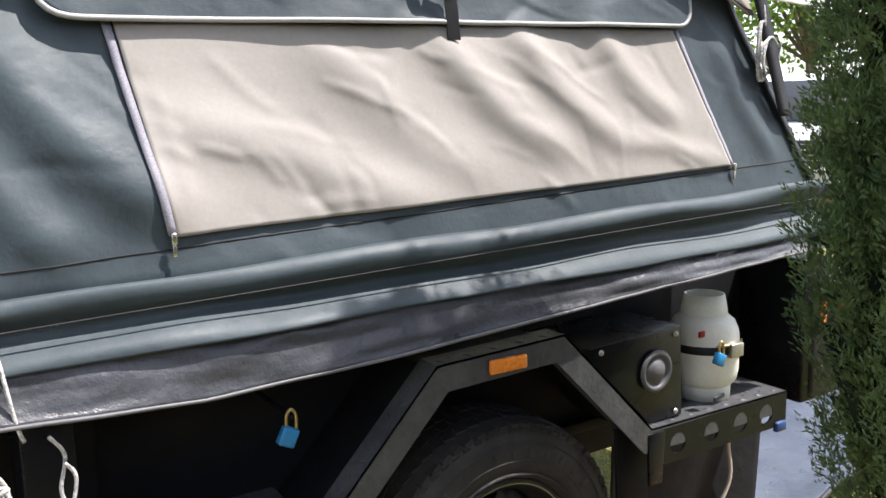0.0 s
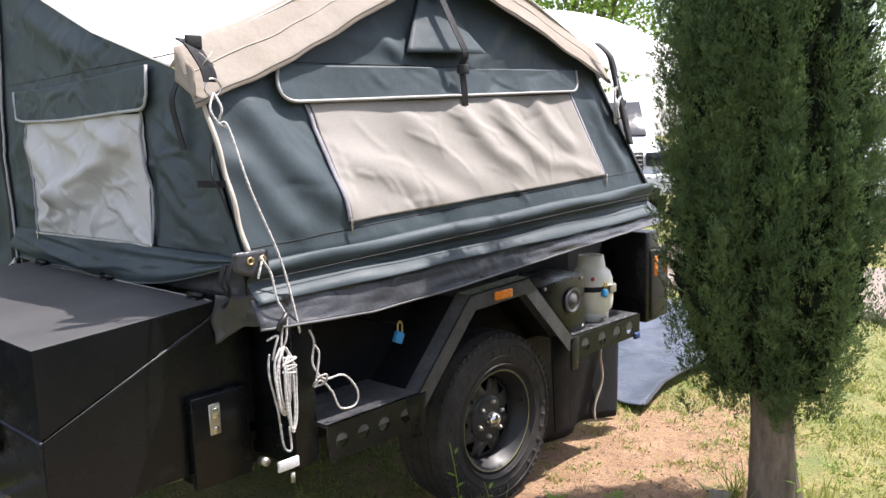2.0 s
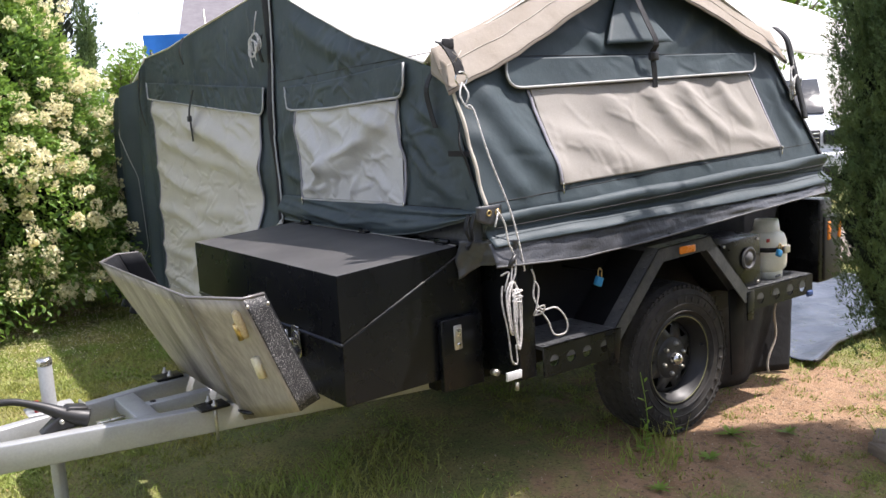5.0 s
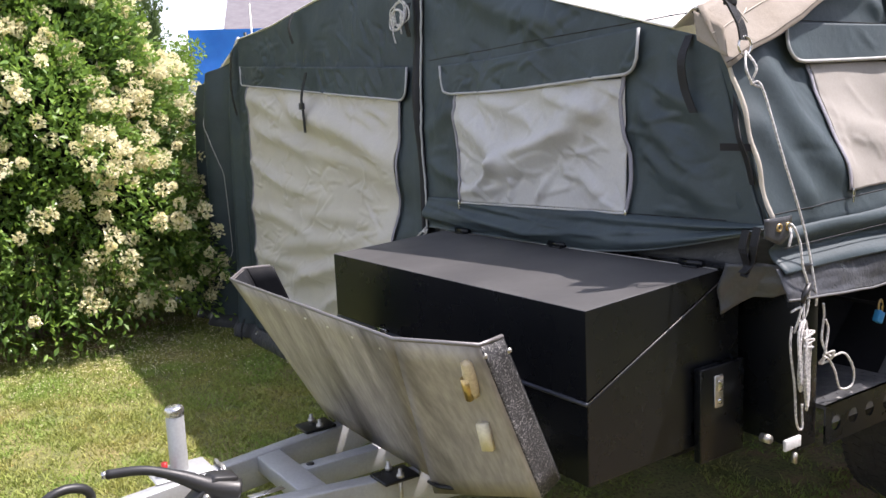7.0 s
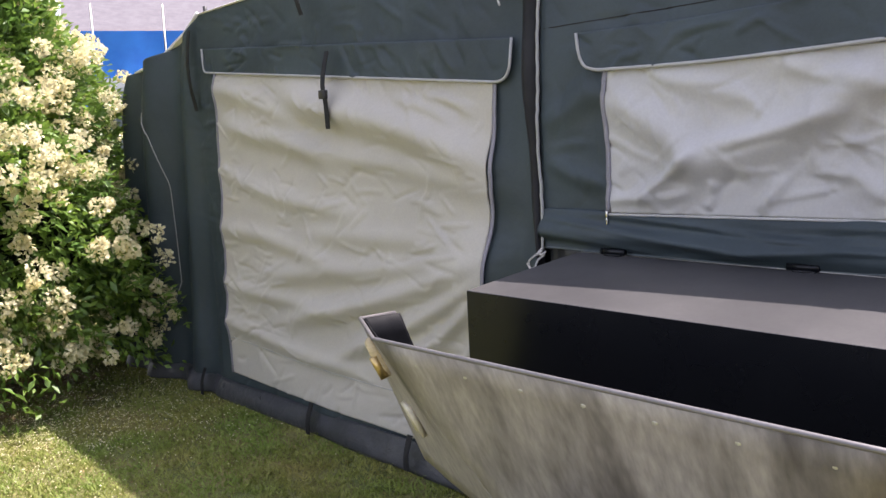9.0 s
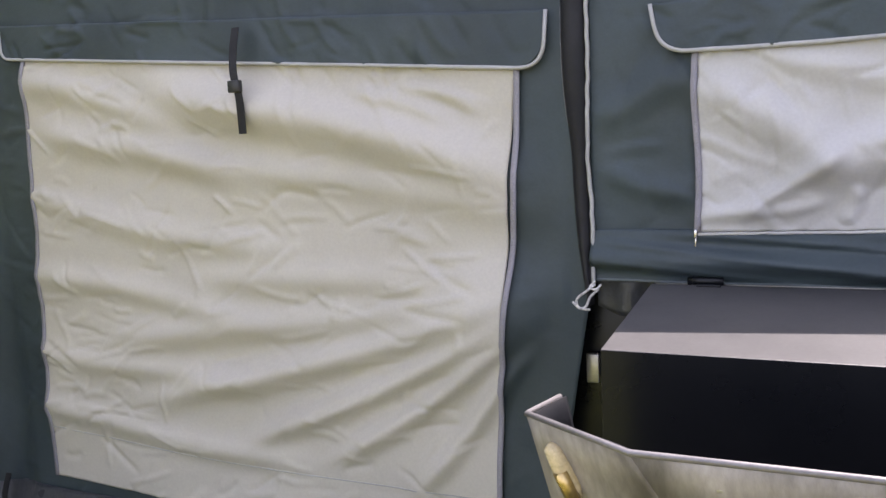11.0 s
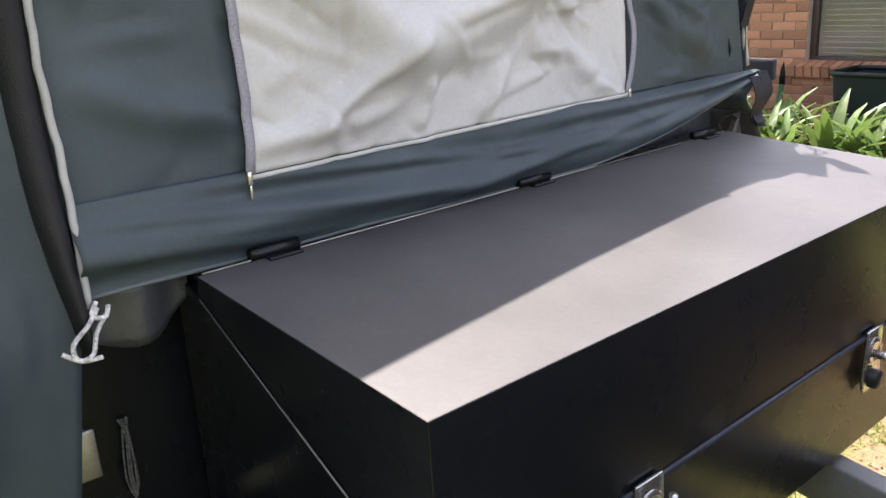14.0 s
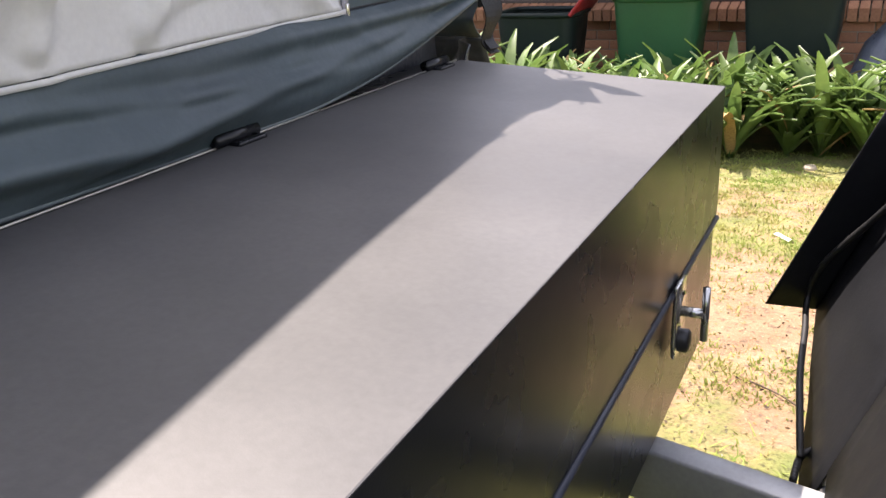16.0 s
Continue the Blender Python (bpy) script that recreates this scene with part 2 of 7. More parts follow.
def ground_material():
    m = bpy.data.materials.new("lawn_and_bare_earth")
    m.use_nodes = True
    N, L = m.node_tree.nodes, m.node_tree.links
    b = N["Principled BSDF"]
    tc = N.new("ShaderNodeTexCoord")

    def nz(sc, d=5, r=0.6):
        n = N.new("ShaderNodeTexNoise")
        n.inputs["Scale"].default_value, n.inputs["Detail"].default_value, n.inputs["Roughness"].default_value = sc, d, r
        L.new(tc.outputs["Object"], n.inputs["Vector"])
        return n.outputs["Fac"]

    def ramp(v, lo, hi):
        n = N.new("ShaderNodeMapRange")
        n.inputs[1].default_value, n.inputs[2].default_value = lo, hi
        L.new(v, n.inputs[0])
        return n.outputs[0]

    def mix(f, a, c):
        n = N.new("ShaderNodeMix")
        n.data_type = "RGBA"
        L.new(f, n.inputs[0])
        for i, v in ((6, a), (7, c)):
            if isinstance(v, tuple):
                n.inputs[i].default_value = (*v, 1)
            else:
                L.new(v, n.inputs[i])
        return n.outputs[2]

    earth = mix(ramp(nz(6), 0.35, 0.65), (0.235, 0.138, 0.075), (0.335, 0.212, 0.125))
    earth = mix(ramp(nz(38, 6), 0.53, 0.66), earth, (0.135, 0.088, 0.055))
    earth = mix(ramp(nz(90, 4), 0.60, 0.70), earth, (0.42, 0.31, 0.20))
    grass = mix(ramp(nz(3.5), 0.35, 0.65), (0.135, 0.165, 0.044), (0.26, 0.225, 0.080))
    grass = mix(ramp(nz(70, 3), 0.5, 0.7), grass, (0.075, 0.068, 0.026))
    at = N.new("ShaderNodeAttribute")
    at.attribute_name = "bare"
    add = N.new("ShaderNodeMath")
    add.operation = "ADD"
    L.new(at.outputs["Fac"], add.inputs[0])
    L.new(nz(4.5, 8, 0.7), add.inputs[1])
    col = mix(ramp(add.outputs[0], 0.86, 1.05), grass, earth)
    L.new(col, b.inputs["Base Color"])
    b.inputs["Roughness"].default_value = 0.95
    bp = N.new("ShaderNodeBump")
    bp.inputs["Strength"].default_value, bp.inputs["Distance"].default_value = 0.9, 0.02
    L.new(nz(45, 6, 0.7), bp.inputs["Height"])
    L.new(bp.outputs[0], b.inputs["Normal"])
    return m


# ---- mesh helpers ----
def mesh_of(bm, name, smooth=True):
    me = bpy.data.meshes.new(name)
    bm.to_mesh(me)
    bm.free()
    if smooth:
        me.polygons.foreach_set("use_smooth", [True] * len(me.polygons))
    return me


def part(name, bm, material, parent=None, label="", smooth=True):
    me = mesh_of(bm, name, smooth)
    me.materials.append(material)
    ob = new(name, me)
    if parent is not None:
        ob.parent = parent
    if label:
        ob["label"] = label
    return ob


def thing(name, label, category, group="", at=(0, 0, 0), rz=0):
    ob = new(name)
    ob.matrix_basis = pose(*at, 0, 0, rz)
    return tagged(ob, label, category, group)


def raw(name, verts, faces, material, parent=None, smooth=True):
    me = bpy.data.meshes.new(name)
    me.from_pydata(verts, [], faces)
    me.materials.append(material)
    if smooth:
        me.polygons.foreach_set("use_smooth", [True] * len(me.polygons))
    ob = new(name, me)
    if parent is not None:
        ob.parent = parent
    return ob


def box(lo, hi, bevel=0.004, m=None, bm=None, seg=2):
    own = bm is None
    b = bmesh.new()
    vs = [b.verts.new((x, y, z)) for x in (lo[0], hi[0]) for y in (lo[1], hi[1]) for z in (lo[2], hi[2])]
    for f in ((0, 1, 3, 2), (4, 6, 7, 5), (0, 4, 5, 1), (2, 3, 7, 6), (0, 2, 6, 4), (1, 5, 7, 3)):
        b.faces.new([vs[i] for i in f])
    if bevel:
        bmesh.ops.bevel(b, geom=b.edges[:], offset=bevel, segments=seg, affect="EDGES", profile=0.5)
    if m is not None:
        bmesh.ops.transform(b, matrix=m, verts=b.verts)
    if own:
        return b
    me = bpy.data.meshes.new("tmp")
    b.to_mesh(me)
    b.free()
    bm.from_mesh(me)
    bpy.data.meshes.remove(me)
    return bm


def prism(poly, y0, y1, bevel=0.003, axis="y"):
    """A plate cut to a polygon, from y0 to y1 (axis y: polygon in x, z; axis x: in y, z; axis z: in x, y)."""
    b = bmesh.new()

    def P(p, d):
        return {"y": (p[0], d, p[1]), "x": (d, p[0], p[1]), "z": (p[0], p[1], d)}[axis]
    A = [b.verts.new(P(p, y0)) for p in poly]
    B = [b.verts.new(P(p, y1)) for p in poly]
    n = len(poly)
    b.faces.new(A)
    b.faces.new(B[::-1])
    for i in range(n):
        b.faces.new((A[i], B[i], B[(i + 1) % n], A[(i + 1) % n]))
    bmesh.ops.recalc_face_normals(b, faces=b.faces)
    if bevel:
        bmesh.ops.bevel(b, geom=b.edges[:], offset=bevel, segments=2, affect="EDGES", profile=0.5)
    return b


def tube(pts, r, n=8, closed=False, bm=None, flat=None):
    """A round (or flat: width, thickness and side direction) section swept along points."""
    b = bm or bmesh.new()
    P = [Vector(p) for p in pts]
    rings = []
    up = Vector((0.0, 0.0, 1.0))
    last = None
    for i, p in enumerate(P):
        a = P[i - 1] if (i or closed) else P[i]
        c = P[(i + 1) % len(P)] if (i < len(P) - 1 or closed) else P[i]
        t = (c - a).normalized()
        if flat:
            s = Vector(flat[2]).normalized()
        else:
            s = t.cross(up if last is None else last)
            if s.length < 0.05:
                s = t.cross(Vector((1, 0, 0)))
            s.normalize()
        u = s.cross(t).normalized()
        last = u if not flat else None
        rr = r[i] if isinstance(r, (list, tuple)) else r
        ring = []
        for k in range(n):
            an = 2 * math.pi * (k + 0.5) / n
            if flat:
                q = p + s * (flat[0] / 2 * (1 if math.cos(an) > 0 else -1)) + u * (flat[1] / 2 * (1 if math.sin(an) > 0 else -1))
            else:
                q = p + s * (rr * math.cos(an)) + u * (rr * math.sin(an))
            ring.append(b.verts.new(q))
        rings.append(ring)
    m = len(rings)
    for i in range(m if closed else m - 1):
        A, B = rings[i], rings[(i + 1) % m]
        for k in range(n):
            b.faces.new((A[k], A[(k + 1) % n], B[(k + 1) % n], B[k]))
    if not closed:
        b.faces.new(rings[0][::-1])
        b.faces.new(rings[-1])
    bmesh.ops.recalc_face_normals(b, faces=b.faces)
    return b


def smooth_path(pts, k=8, closed=False):
    """Catmull-Rom points through pts."""
    P = [Vector(p) for p in pts]
    n = len(P)
    out = []
    for i in range(n if closed else n - 1):
        a, b_, c, d = (P[(i - 1) % n] if closed or i else P[0], P[i], P[(i + 1) % n], P[(i + 2) % n] if closed or i + 2 < n else P[-1])
        for j in range(k):
            s = j / k
            out.append(0.5 * (2 * b_ + (c - a) * s + (2 * a - 5 * b_ + 4 * c - d) * s * s + (3 * b_ - a - 3 * c + d) * s ** 3))
    if not closed:
        out.append(P[-1])
    return out


def lathe(profile, n=32, m=None, bm=None):
    """A body of revolution round z from (radius, z) points."""
    b = bmesh.new() if bm is None else bm
    rings = []
    for r, z in profile:
        if r < 1e-5:
            rings.append([b.verts.new((0, 0, z))])
        else:
            rings.append([b.verts.new((r * math.cos(2 * math.pi * k / n), r * math.sin(2 * math.pi * k / n), z)) for k in range(n)])
    for A, B in zip(rings, rings[1:]):
        for k in range(n):
            f = [A[k % len(A)], A[(k + 1) % len(A)], B[(k + 1) % len(B)], B[k % len(B)]]
            f = list(dict.fromkeys(f))
            if len(f) > 2:
                b.faces.new(f)
    bmesh.ops.recalc_face_normals(b, faces=b.faces)
    if m is not None:
        bmesh.ops.transform(b, matrix=m, verts=b.verts)
    return b


def sheet(fn, nu, nv):
    """A grid surface from fn(u, v) with u and v from 0 to 1."""
    b = bmesh.new()
    V = [[b.verts.new(fn(i / nu, j / nv)) for j in range(nv + 1)] for i in range(nu + 1)]
    for i in range(nu):
        for j in range(nv):
            b.faces.new((V[i][j], V[i + 1][j], V[i + 1][j + 1], V[i][j + 1]))
    return b


def cloth(name, bm, material, parent, label="", thick=0.003):
    ob = part(name, bm, material, parent, label)
    s = ob.modifiers.new("thickness", "SOLIDIFY")
    s.thickness, s.offset = thick, 0.0
    return ob


def lerp(a, b, t):
    return a + (b - a) * t


def piece(x, pts):
    """Piecewise linear value at x."""
    for (x0, y0), (x1, y1) in zip(pts, pts[1:]):
        if x <= x1:
            return lerp(y0, y1, max(0, (x - x0) / (x1 - x0)))
    return pts[-1][1]


def nse(x, y, z=0.0):
    return noise.noise((x, y, z))


# ---- ground ----
def gz(x, y):
    base = 0.022 * y if y > -0.8 else -0.0176 + 0.085 * (y + 0.8)
    if y < -6.5:
        base = -0.50
    if y > 8:
        base = 0.176
    return base + 0.018 * nse(x * 0.9, y * 0.9, 3.1) + 0.007 * nse(x * 4, y * 4, 7.7)


def bare(x, y):
    """How bare the earth is: worn along the side of the trailer and by the house."""
    v = 0.0
    v = max(v, 0.75 * math.exp(-((x - 1.6) / 1.7) ** 2 - ((y + 0.25) / 0.85) ** 2))
    v = max(v, 0.55 * math.exp(-((x + 0.2) / 1.8) ** 2 - ((y + 0.9) / 0.9) ** 2))
    v = max(v, 0.40 * math.exp(-((x - 1.4) / 1.2) ** 2 - ((y - 0.7) / 1.0) ** 2))
    v = max(v, 0.70 * math.exp(-((x + 0.3) / 2.4) ** 2 - ((y + 1.4) / 1.0) ** 2))
    v = max(v, 0.48 * math.exp(-((x + 0.3) / 3.0) ** 2 - ((y + 3.0) / 1.2) ** 2))
    v = max(v, 0.72 * math.exp(-((x + 1.1) / 1.1) ** 2 - ((y - 4.75) / 0.75) ** 2))
    return v


def build_ground():
    ax = [-60, -40, -25, -16, -11] + [-8 + 0.5 * i for i in range(8)] + [-4 + 0.1 * i for i in range(91)] + [5.5, 6, 7, 8, 10, 13, 18, 26, 40, 60]
    ay = [-60, -40, -25, -16, -11, -9, -8, -7] + [-6.5 + 0.1 * i for i in range(141)] + [8, 9, 10, 12, 15, 20, 28, 40, 60]
    b = bmesh.new()
    lay = b.verts.layers.float.new("bare")
    V = []
    for x in ax:
        row = []
        for y in ay:
            v = b.verts.new((x, y, gz(x, y)))
            v[lay] = bare(x, y)
            row.append(v)
        V.append(row)
    for i in range(len(ax) - 1):
        for j in range(len(ay) - 1):
            b.faces.new((V[i][j], V[i + 1][j], V[i + 1][j + 1], V[i][j + 1]))
    g = part("ground", b, ground_material())
    return tagged(g, "patchy lawn worn to bare sandy earth beside the trailer", "ground", kind="structure")


build_ground()


# ---- camper trailer: chassis, tub and front box ----
MID = 0.69     # the trailer's centre line in y


def build_trailer():
    t = thing("camper_trailer", "black steel off-road camper trailer with silver drawbar", "trailer")
    # tub
    part("tub", box((0.26, 0.09, 0.56), (2.30, 1.33, 0.98), 0.01), MATT, t)
    part("tub", box((0.10, 0.06, 0.60), (0.30, 1.36, 1.00), 0.01), MATT, t)
    part("front_post", box((0.150, -0.16, 0.50), (0.232, 0.08, 0.965), 0.004), STEEL, t, "black square-section corner post")
    part("front_post", box((0.195, 1.42, 0.50), (0.285, 1.60, 0.955), 0.004), STEEL, t, "black square-section corner post")
    for y in (0.12, 1.20):
        part("chassis_rail", box((-0.05, y, 0.44), (2.35, y + 0.06, 0.55), 0.006), MATT, t)
    part("floor_panel", box((0.1, 0.06, 0.545), (2.3, 1.36, 0.575), 0.003), MATT, t)
    part("axle", tube([(1.157, 0.1, 0.36), (1.157, 1.3, 0.36)], 0.03, 12), MATT, t)
    # white reflector at the foot of the post, with its bolt
    r = part("reflector", box((0.075, -0.168, 0.515), (0.150, -0.158, 0.548), 0.003), mat("white_reflector", (0.7, 0.7, 0.7), 0.25), t, "white rectangular reflector")
    part("bolt", tube([(0.125, -0.163, 0.50), (0.125, -0.163, 0.47)], 0.008, 8), ZINC, r)
    part("bolt", tube([(0.06, -0.13, 0.545), (0.06, -0.10, 0.545)], 0.013, 10), ZINC, t)

    # mudguard: chequer plate folded over the wheel, with a pierced skirt
    path = [(0.255, 0.612), (0.655, 0.612), (0.935, 0.905), (1.285, 0.917), (1.575, 0.622), (2.12, 0.615)]
    guard = part("mudguard", box((0, 0, 0), (0.001, 0.001, 0.001), 0), CHECKER, t, "black chequer-plate mudguard")
    b = bmesh.new()
    inner = bmesh.new()

    def mitre(i):
        """Offset direction at a bend of the path, so that the plates meet along one line."""
        ns = [Vector((z0 - z1, 0, x1 - x0)).normalized() for (x0, z0), (x1, z1) in list(zip(path, path[1:]))[max(0, i - 1):i + 1]]
        m = sum(ns, Vector()).normalized()
        return m / m.dot(ns[0])

    for k, ((x0, z0), (x1, z1)) in enumerate(zip(path, path[1:])):
        d = Vector((x1 - x0, 0, z1 - z0))
        n = Vector((-d.z, 0, d.x)).normalized()
        rail = k in (1, 2, 3)          # over the wheel only a narrow rail is proud, the guard behind it is black for the flap's shadow
        a, c = Vector((x0, 0, z0)), Vector((x1, 0, z1))
        runs = [(b, -0.175, -0.108 if rail else 0.12, -0.005, 0.0), (b, -0.175, -0.170, -0.062, 0.0)]
        if rail:
            runs += [(b, -0.112, -0.108, -0.050, -0.005), (inner, -0.107, 0.12, -0.024, -0.020)]
        for g, w0, w1, o0, o1 in runs:
            vs = [g.verts.new((p.x + q.x * o, w, p.z + q.z * o)) for p, q in ((a, mitre(k)), (c, mitre(k + 1))) for w in (w0, w1) for o in (o0, o1)]
            for f in ((0, 1, 3, 2), (4, 6, 7, 5), (0, 4, 5, 1), (2, 3, 7, 6), (0, 2, 6, 4), (1, 5, 7, 3)):
                g.faces.new([vs[i] for i in f])
    bmesh.ops.remove_doubles(inner, verts=inner.verts, dist=0.0005)
    # inner plate set lower and black, standing in for the storm flap's shadow
    part("inner_guard", inner, MATT, t, "inner part of the wheel guard, black as the flap's shadow", smooth=False)
    # raised tread lozenges on the sloping plates
    for m_, ((x0, z0), (x1, z1)) in enumerate(zip(path, path[1:])):
        d = Vector((x1 - x0, 0, z1 - z0))
        ln, n = d.length, Vector((-d.z, 0, d.x)).normalized()
        d.normalize()
        for i in range(int(ln / 0.035)):
            for j in range(1 if m_ in (1, 2, 3) else 7):
                c = Vector((x0, 0, z0)) + d * (0.02 + 0.035 * i) + n * 0.0005
                y = -0.155 + 0.04 * j + (0.02 if i % 2 else 0)
                s = Vector((0, 1, 0)) * 0.8 + d * (0.6 if (i + j) % 2 else -0.6)
                s.normalize()
                o = s.cross(n).normalized()
                q = Vector((c.x, y, c.z))
                vs = [b.verts.new(q + s * 0.013), b.verts.new(q + o * 0.004), b.verts.new(q - s * 0.013), b.verts.new(q - o * 0.004), b.verts.new(q + n * 0.0025)]
                for k in range(4):
                    b.faces.new((vs[k], vs[(k + 1) % 4], vs[4]))
    bmesh.ops.recalc_face_normals(b, faces=b.faces)
    me = mesh_of(b, "mudguard", False)
    me.materials.append(CHECKER)
    guard.data = me
    # pierced skirts, front and rear
    def skirt(x0, x1, holes, z0, z1, rr):
        b = bmesh.new()
        cells = [x0] + [(a + c) / 2 for a, c in zip(holes, holes[1:])] + [x1]
        zc = (z0 + z1) / 2
        for h, a, c in zip(holes, cells, cells[1:]):
            n, rings = 20, []
            for yy in (-0.176, -0.170):
                ang = [math.radians(-45 + 18 * k) for k in range(n)]
                ring = [b.verts.new((h + rr * math.cos(q), yy, zc + rr * math.sin(q))) for q in ang]
                edge = [(c, lerp(z0, z1, k / 5)) for k in range(5)] + [(lerp(c, a, k / 5), z1) for k in range(5)] + [(a, lerp(z1, z0, k / 5)) for k in range(5)] + [(lerp(a, c, k / 5), z0) for k in range(5)]
                out = [b.verts.new((q[0], yy, q[1])) for q in edge]
                for k in range(n):
                    b.faces.new((ring[k], ring[(k + 1) % n], out[(k + 1) % n], out[k]))
                rings.append(ring)
            for k in range(n):
                b.faces.new((rings[0][k], rings[0][(k + 1) % n], rings[1][(k + 1) % n], rings[1][k]))
        bmesh.ops.remove_doubles(b, verts=b.verts, dist=0.0004)
        bmesh.ops.recalc_face_normals(b, faces=b.faces)
        return b
    part("side_rail", skirt(0.255, 0.655, [0.31, 0.40, 0.49, 0.59], 0.490, 0.609, 0.024), STEEL, t, "black step rail pierced with round holes", smooth=False)
    part("side_rail", skirt(1.575, 2.12, [1.67, 1.80, 1.92, 2.03], 0.515, 0.612, 0.029), STEEL, t, "black step rail pierced with round holes", smooth=False)
    part("step_plate", box((0.255, -0.17, 0.598), (0.66, 0.09, 0.610), 0.002), CHECKER, t)
    m = part("marker_lamp", box((1.065, -0.19, 0.862), (1.165, -0.176, 0.895), 0.005, pose(0, 0, 0)), AMBER, t, "amber side marker lamp")
    part("mud_flap", prism([(1.50, 0.62), (1.62, 0.62), (1.62, 0.20), (1.52, 0.20)], -0.12, -0.112, 0.002), MATT, t, "black rubber mud flap")
    part("bracket", prism([(1.56, 0.61), (1.62, 0.61), (1.61, 0.47), (1.565, 0.47)], -0.178, -0.17, 0.001), STEEL, t)
    part("bracket", prism([(0.59, 0.61), (0.69, 0.61), (0.67, 0.46), (0.62, 0.46)], -0.178, -0.17, 0.001), STEEL, t)
    # gas locker panel with its round vent
    pl = part("locker_panel", prism([(1.36, 0.855), (1.70, 0.87), (1.71, 0.625), (1.59, 0.625)], -0.150, -0.140, 0.002), STEEL, t, "black steel panel beside the gas bottle")
    part("locker_panel", prism([(1.36, 0.855), (1.70, 0.87), (1.70, 0.862), (1.36, 0.847)], -0.14, 0.09, 0.001), STEEL, t)
    M = pose(1.605, -0.152, 0.765, 90)
    part("vent", lathe([(0.052, 0), (0.056, 0.006), (0.048, 0.012), (0.042, 0.008), (0.040, 0.003), (0.030, 0.003), (0.029, 0.008), (0, 0.010)], 36, M), mat("grey_vent_plastic", (0.10, 0.10, 0.105), 0.45), pl, "round grey filler vent")
    for x, z in ((1.68, 0.85), (1.685, 0.64), (1.42, 0.843)):
        part("rivet", lathe([(0.008, 0), (0.006, 0.004), (0, 0.005)], 10, pose(x, -0.151, z, 90)), ZINC, pl)
    # rear corner post and lamps
    part("rear_post", box((2.24, -0.14, 0.54), (2.36, 0.10, 0.98), 0.006), STEEL, t, "black rear corner post")
    for x in (2.30, 2.40):
        part("tail_lamp", box((x, -0.155, 0.76), (x + 0.035, -0.12, 0.86), 0.008), AMBER, t, "amber tail lamp")
    part("lamp_bracket", box((2.28, -0.15, 0.55), (2.44, -0.10, 0.89), 0.006), BLACKP, t)
    part("tow_hook", tube(smooth_path([(2.41, -0.165, 0.74), (2.43, -0.175, 0.70), (2.42, -0.17, 0.65), (2.40, -0.165, 0.66)]), 0.006, 6), CHROME, t)
    part("clip", box((2.07, -0.185, 0.50), (2.115, -0.168, 0.53), 0.006), mat("navy_plastic", (0.02, 0.05, 0.16), 0.4), t, "small navy plastic clip")

    # drawbar
    for sgn in (-1, 1):
        ya = [MID + sgn * (0.09 + 0.2 * (x + 1.53)) for x in (-1.68, 0.2)]
        b = bmesh.new()
        d = Vector((1.88, ya[1] - ya[0], 0))
        m = pose(-1.68, ya[0], 0, 0, 0, math.degrees(math.atan2(d.y, d.x)))
        part("drawbar_rail", box((0, -0.025, 0.398), (d.length, 0.025, 0.498), 0.006, m), SILVER, t, "silver-painted drawbar rail")
    part("cross_member", box((-1.09, 0.50, 0.445), (-1.01, 0.88, 0.494), 0.004), SILVER, t, "silver-painted cross member")
    part("centre_rail", box((-1.01, 0.665, 0.42), (0.1, 0.715, 0.492), 0.004), SILVER, t, "silver-painted centre rail")
    part("hole_plug", lathe([(0.012, 0), (0.012, 0.003), (0, 0.003)], 14, pose(-0.985, 0.69, 0.4925)), BLACKP, t)
    for y in (0.435, 0.945):
        pl = part("clamp_plate", box((-0.90, y - 0.045, 0.499), (-0.79, y + 0.045, 0.509), 0.003), STEEL, t)
        for dy in (-0.032, 0.032):
            part("bolt", tube([(-0.845, y + dy, 0.38), (-0.845, y + dy, 0.535)], 0.006, 8), ZINC, pl, "zinc bolt")
            part("nut", lathe([(0, 0), (0.012, 0), (0.012, 0.011), (0, 0.011)], 6, pose(-0.845, y + dy, 0.509)), ZINC, pl)
    # safety chain clamp
    part("ubolt", tube(smooth_path([(-1.21, 0.79, 0.39), (-1.21, 0.79, 0.503), (-1.21, 0.845, 0.506), (-1.21, 0.87, 0.50), (-1.21, 0.87, 0.39)], 4), 0.006, 8), ZINC, t)
    # coupling and brake lever
    part("coupling", prism([(-1.78, 0.62), (-1.58, 0.60), (-1.58, 0.78), (-1.78, 0.76)], 0.44, 0.53, 0.012, "z"), BLACKP, t, "black cast coupling")
    lv = smooth_path([(-1.24, 0.60, 0.515), (-1.31, 0.61, 0.545), (-1.38, 0.63, 0.585), (-1.46, 0.655, 0.617), (-1.55, 0.68, 0.622)], 6)
    n = len(lv)
    lever = part("brake_lever", tube(lv, [lerp(0.036, 0.013, min(1, i / (n * 0.62))) for i in range(n)], 10), BLACKP, t, "black curved handbrake lever")
    part("lever_tip", tube([(-1.55, 0.68, 0.622), (-1.562, 0.683, 0.622)], 0.010, 10), CHROME, lever)
    part("lever_bracket", prism([(-1.40, 0.495), (-1.25, 0.495), (-1.235, 0.56), (-1.30, 0.575)], 0.590, 0.650, 0.006), BLACKP, lever, "black lever housing")
    part("lever_bolt", tube([(-1.33, 0.60, 0.53), (-1.33, 0.575, 0.53)], 0.008, 8), ZINC, lever)
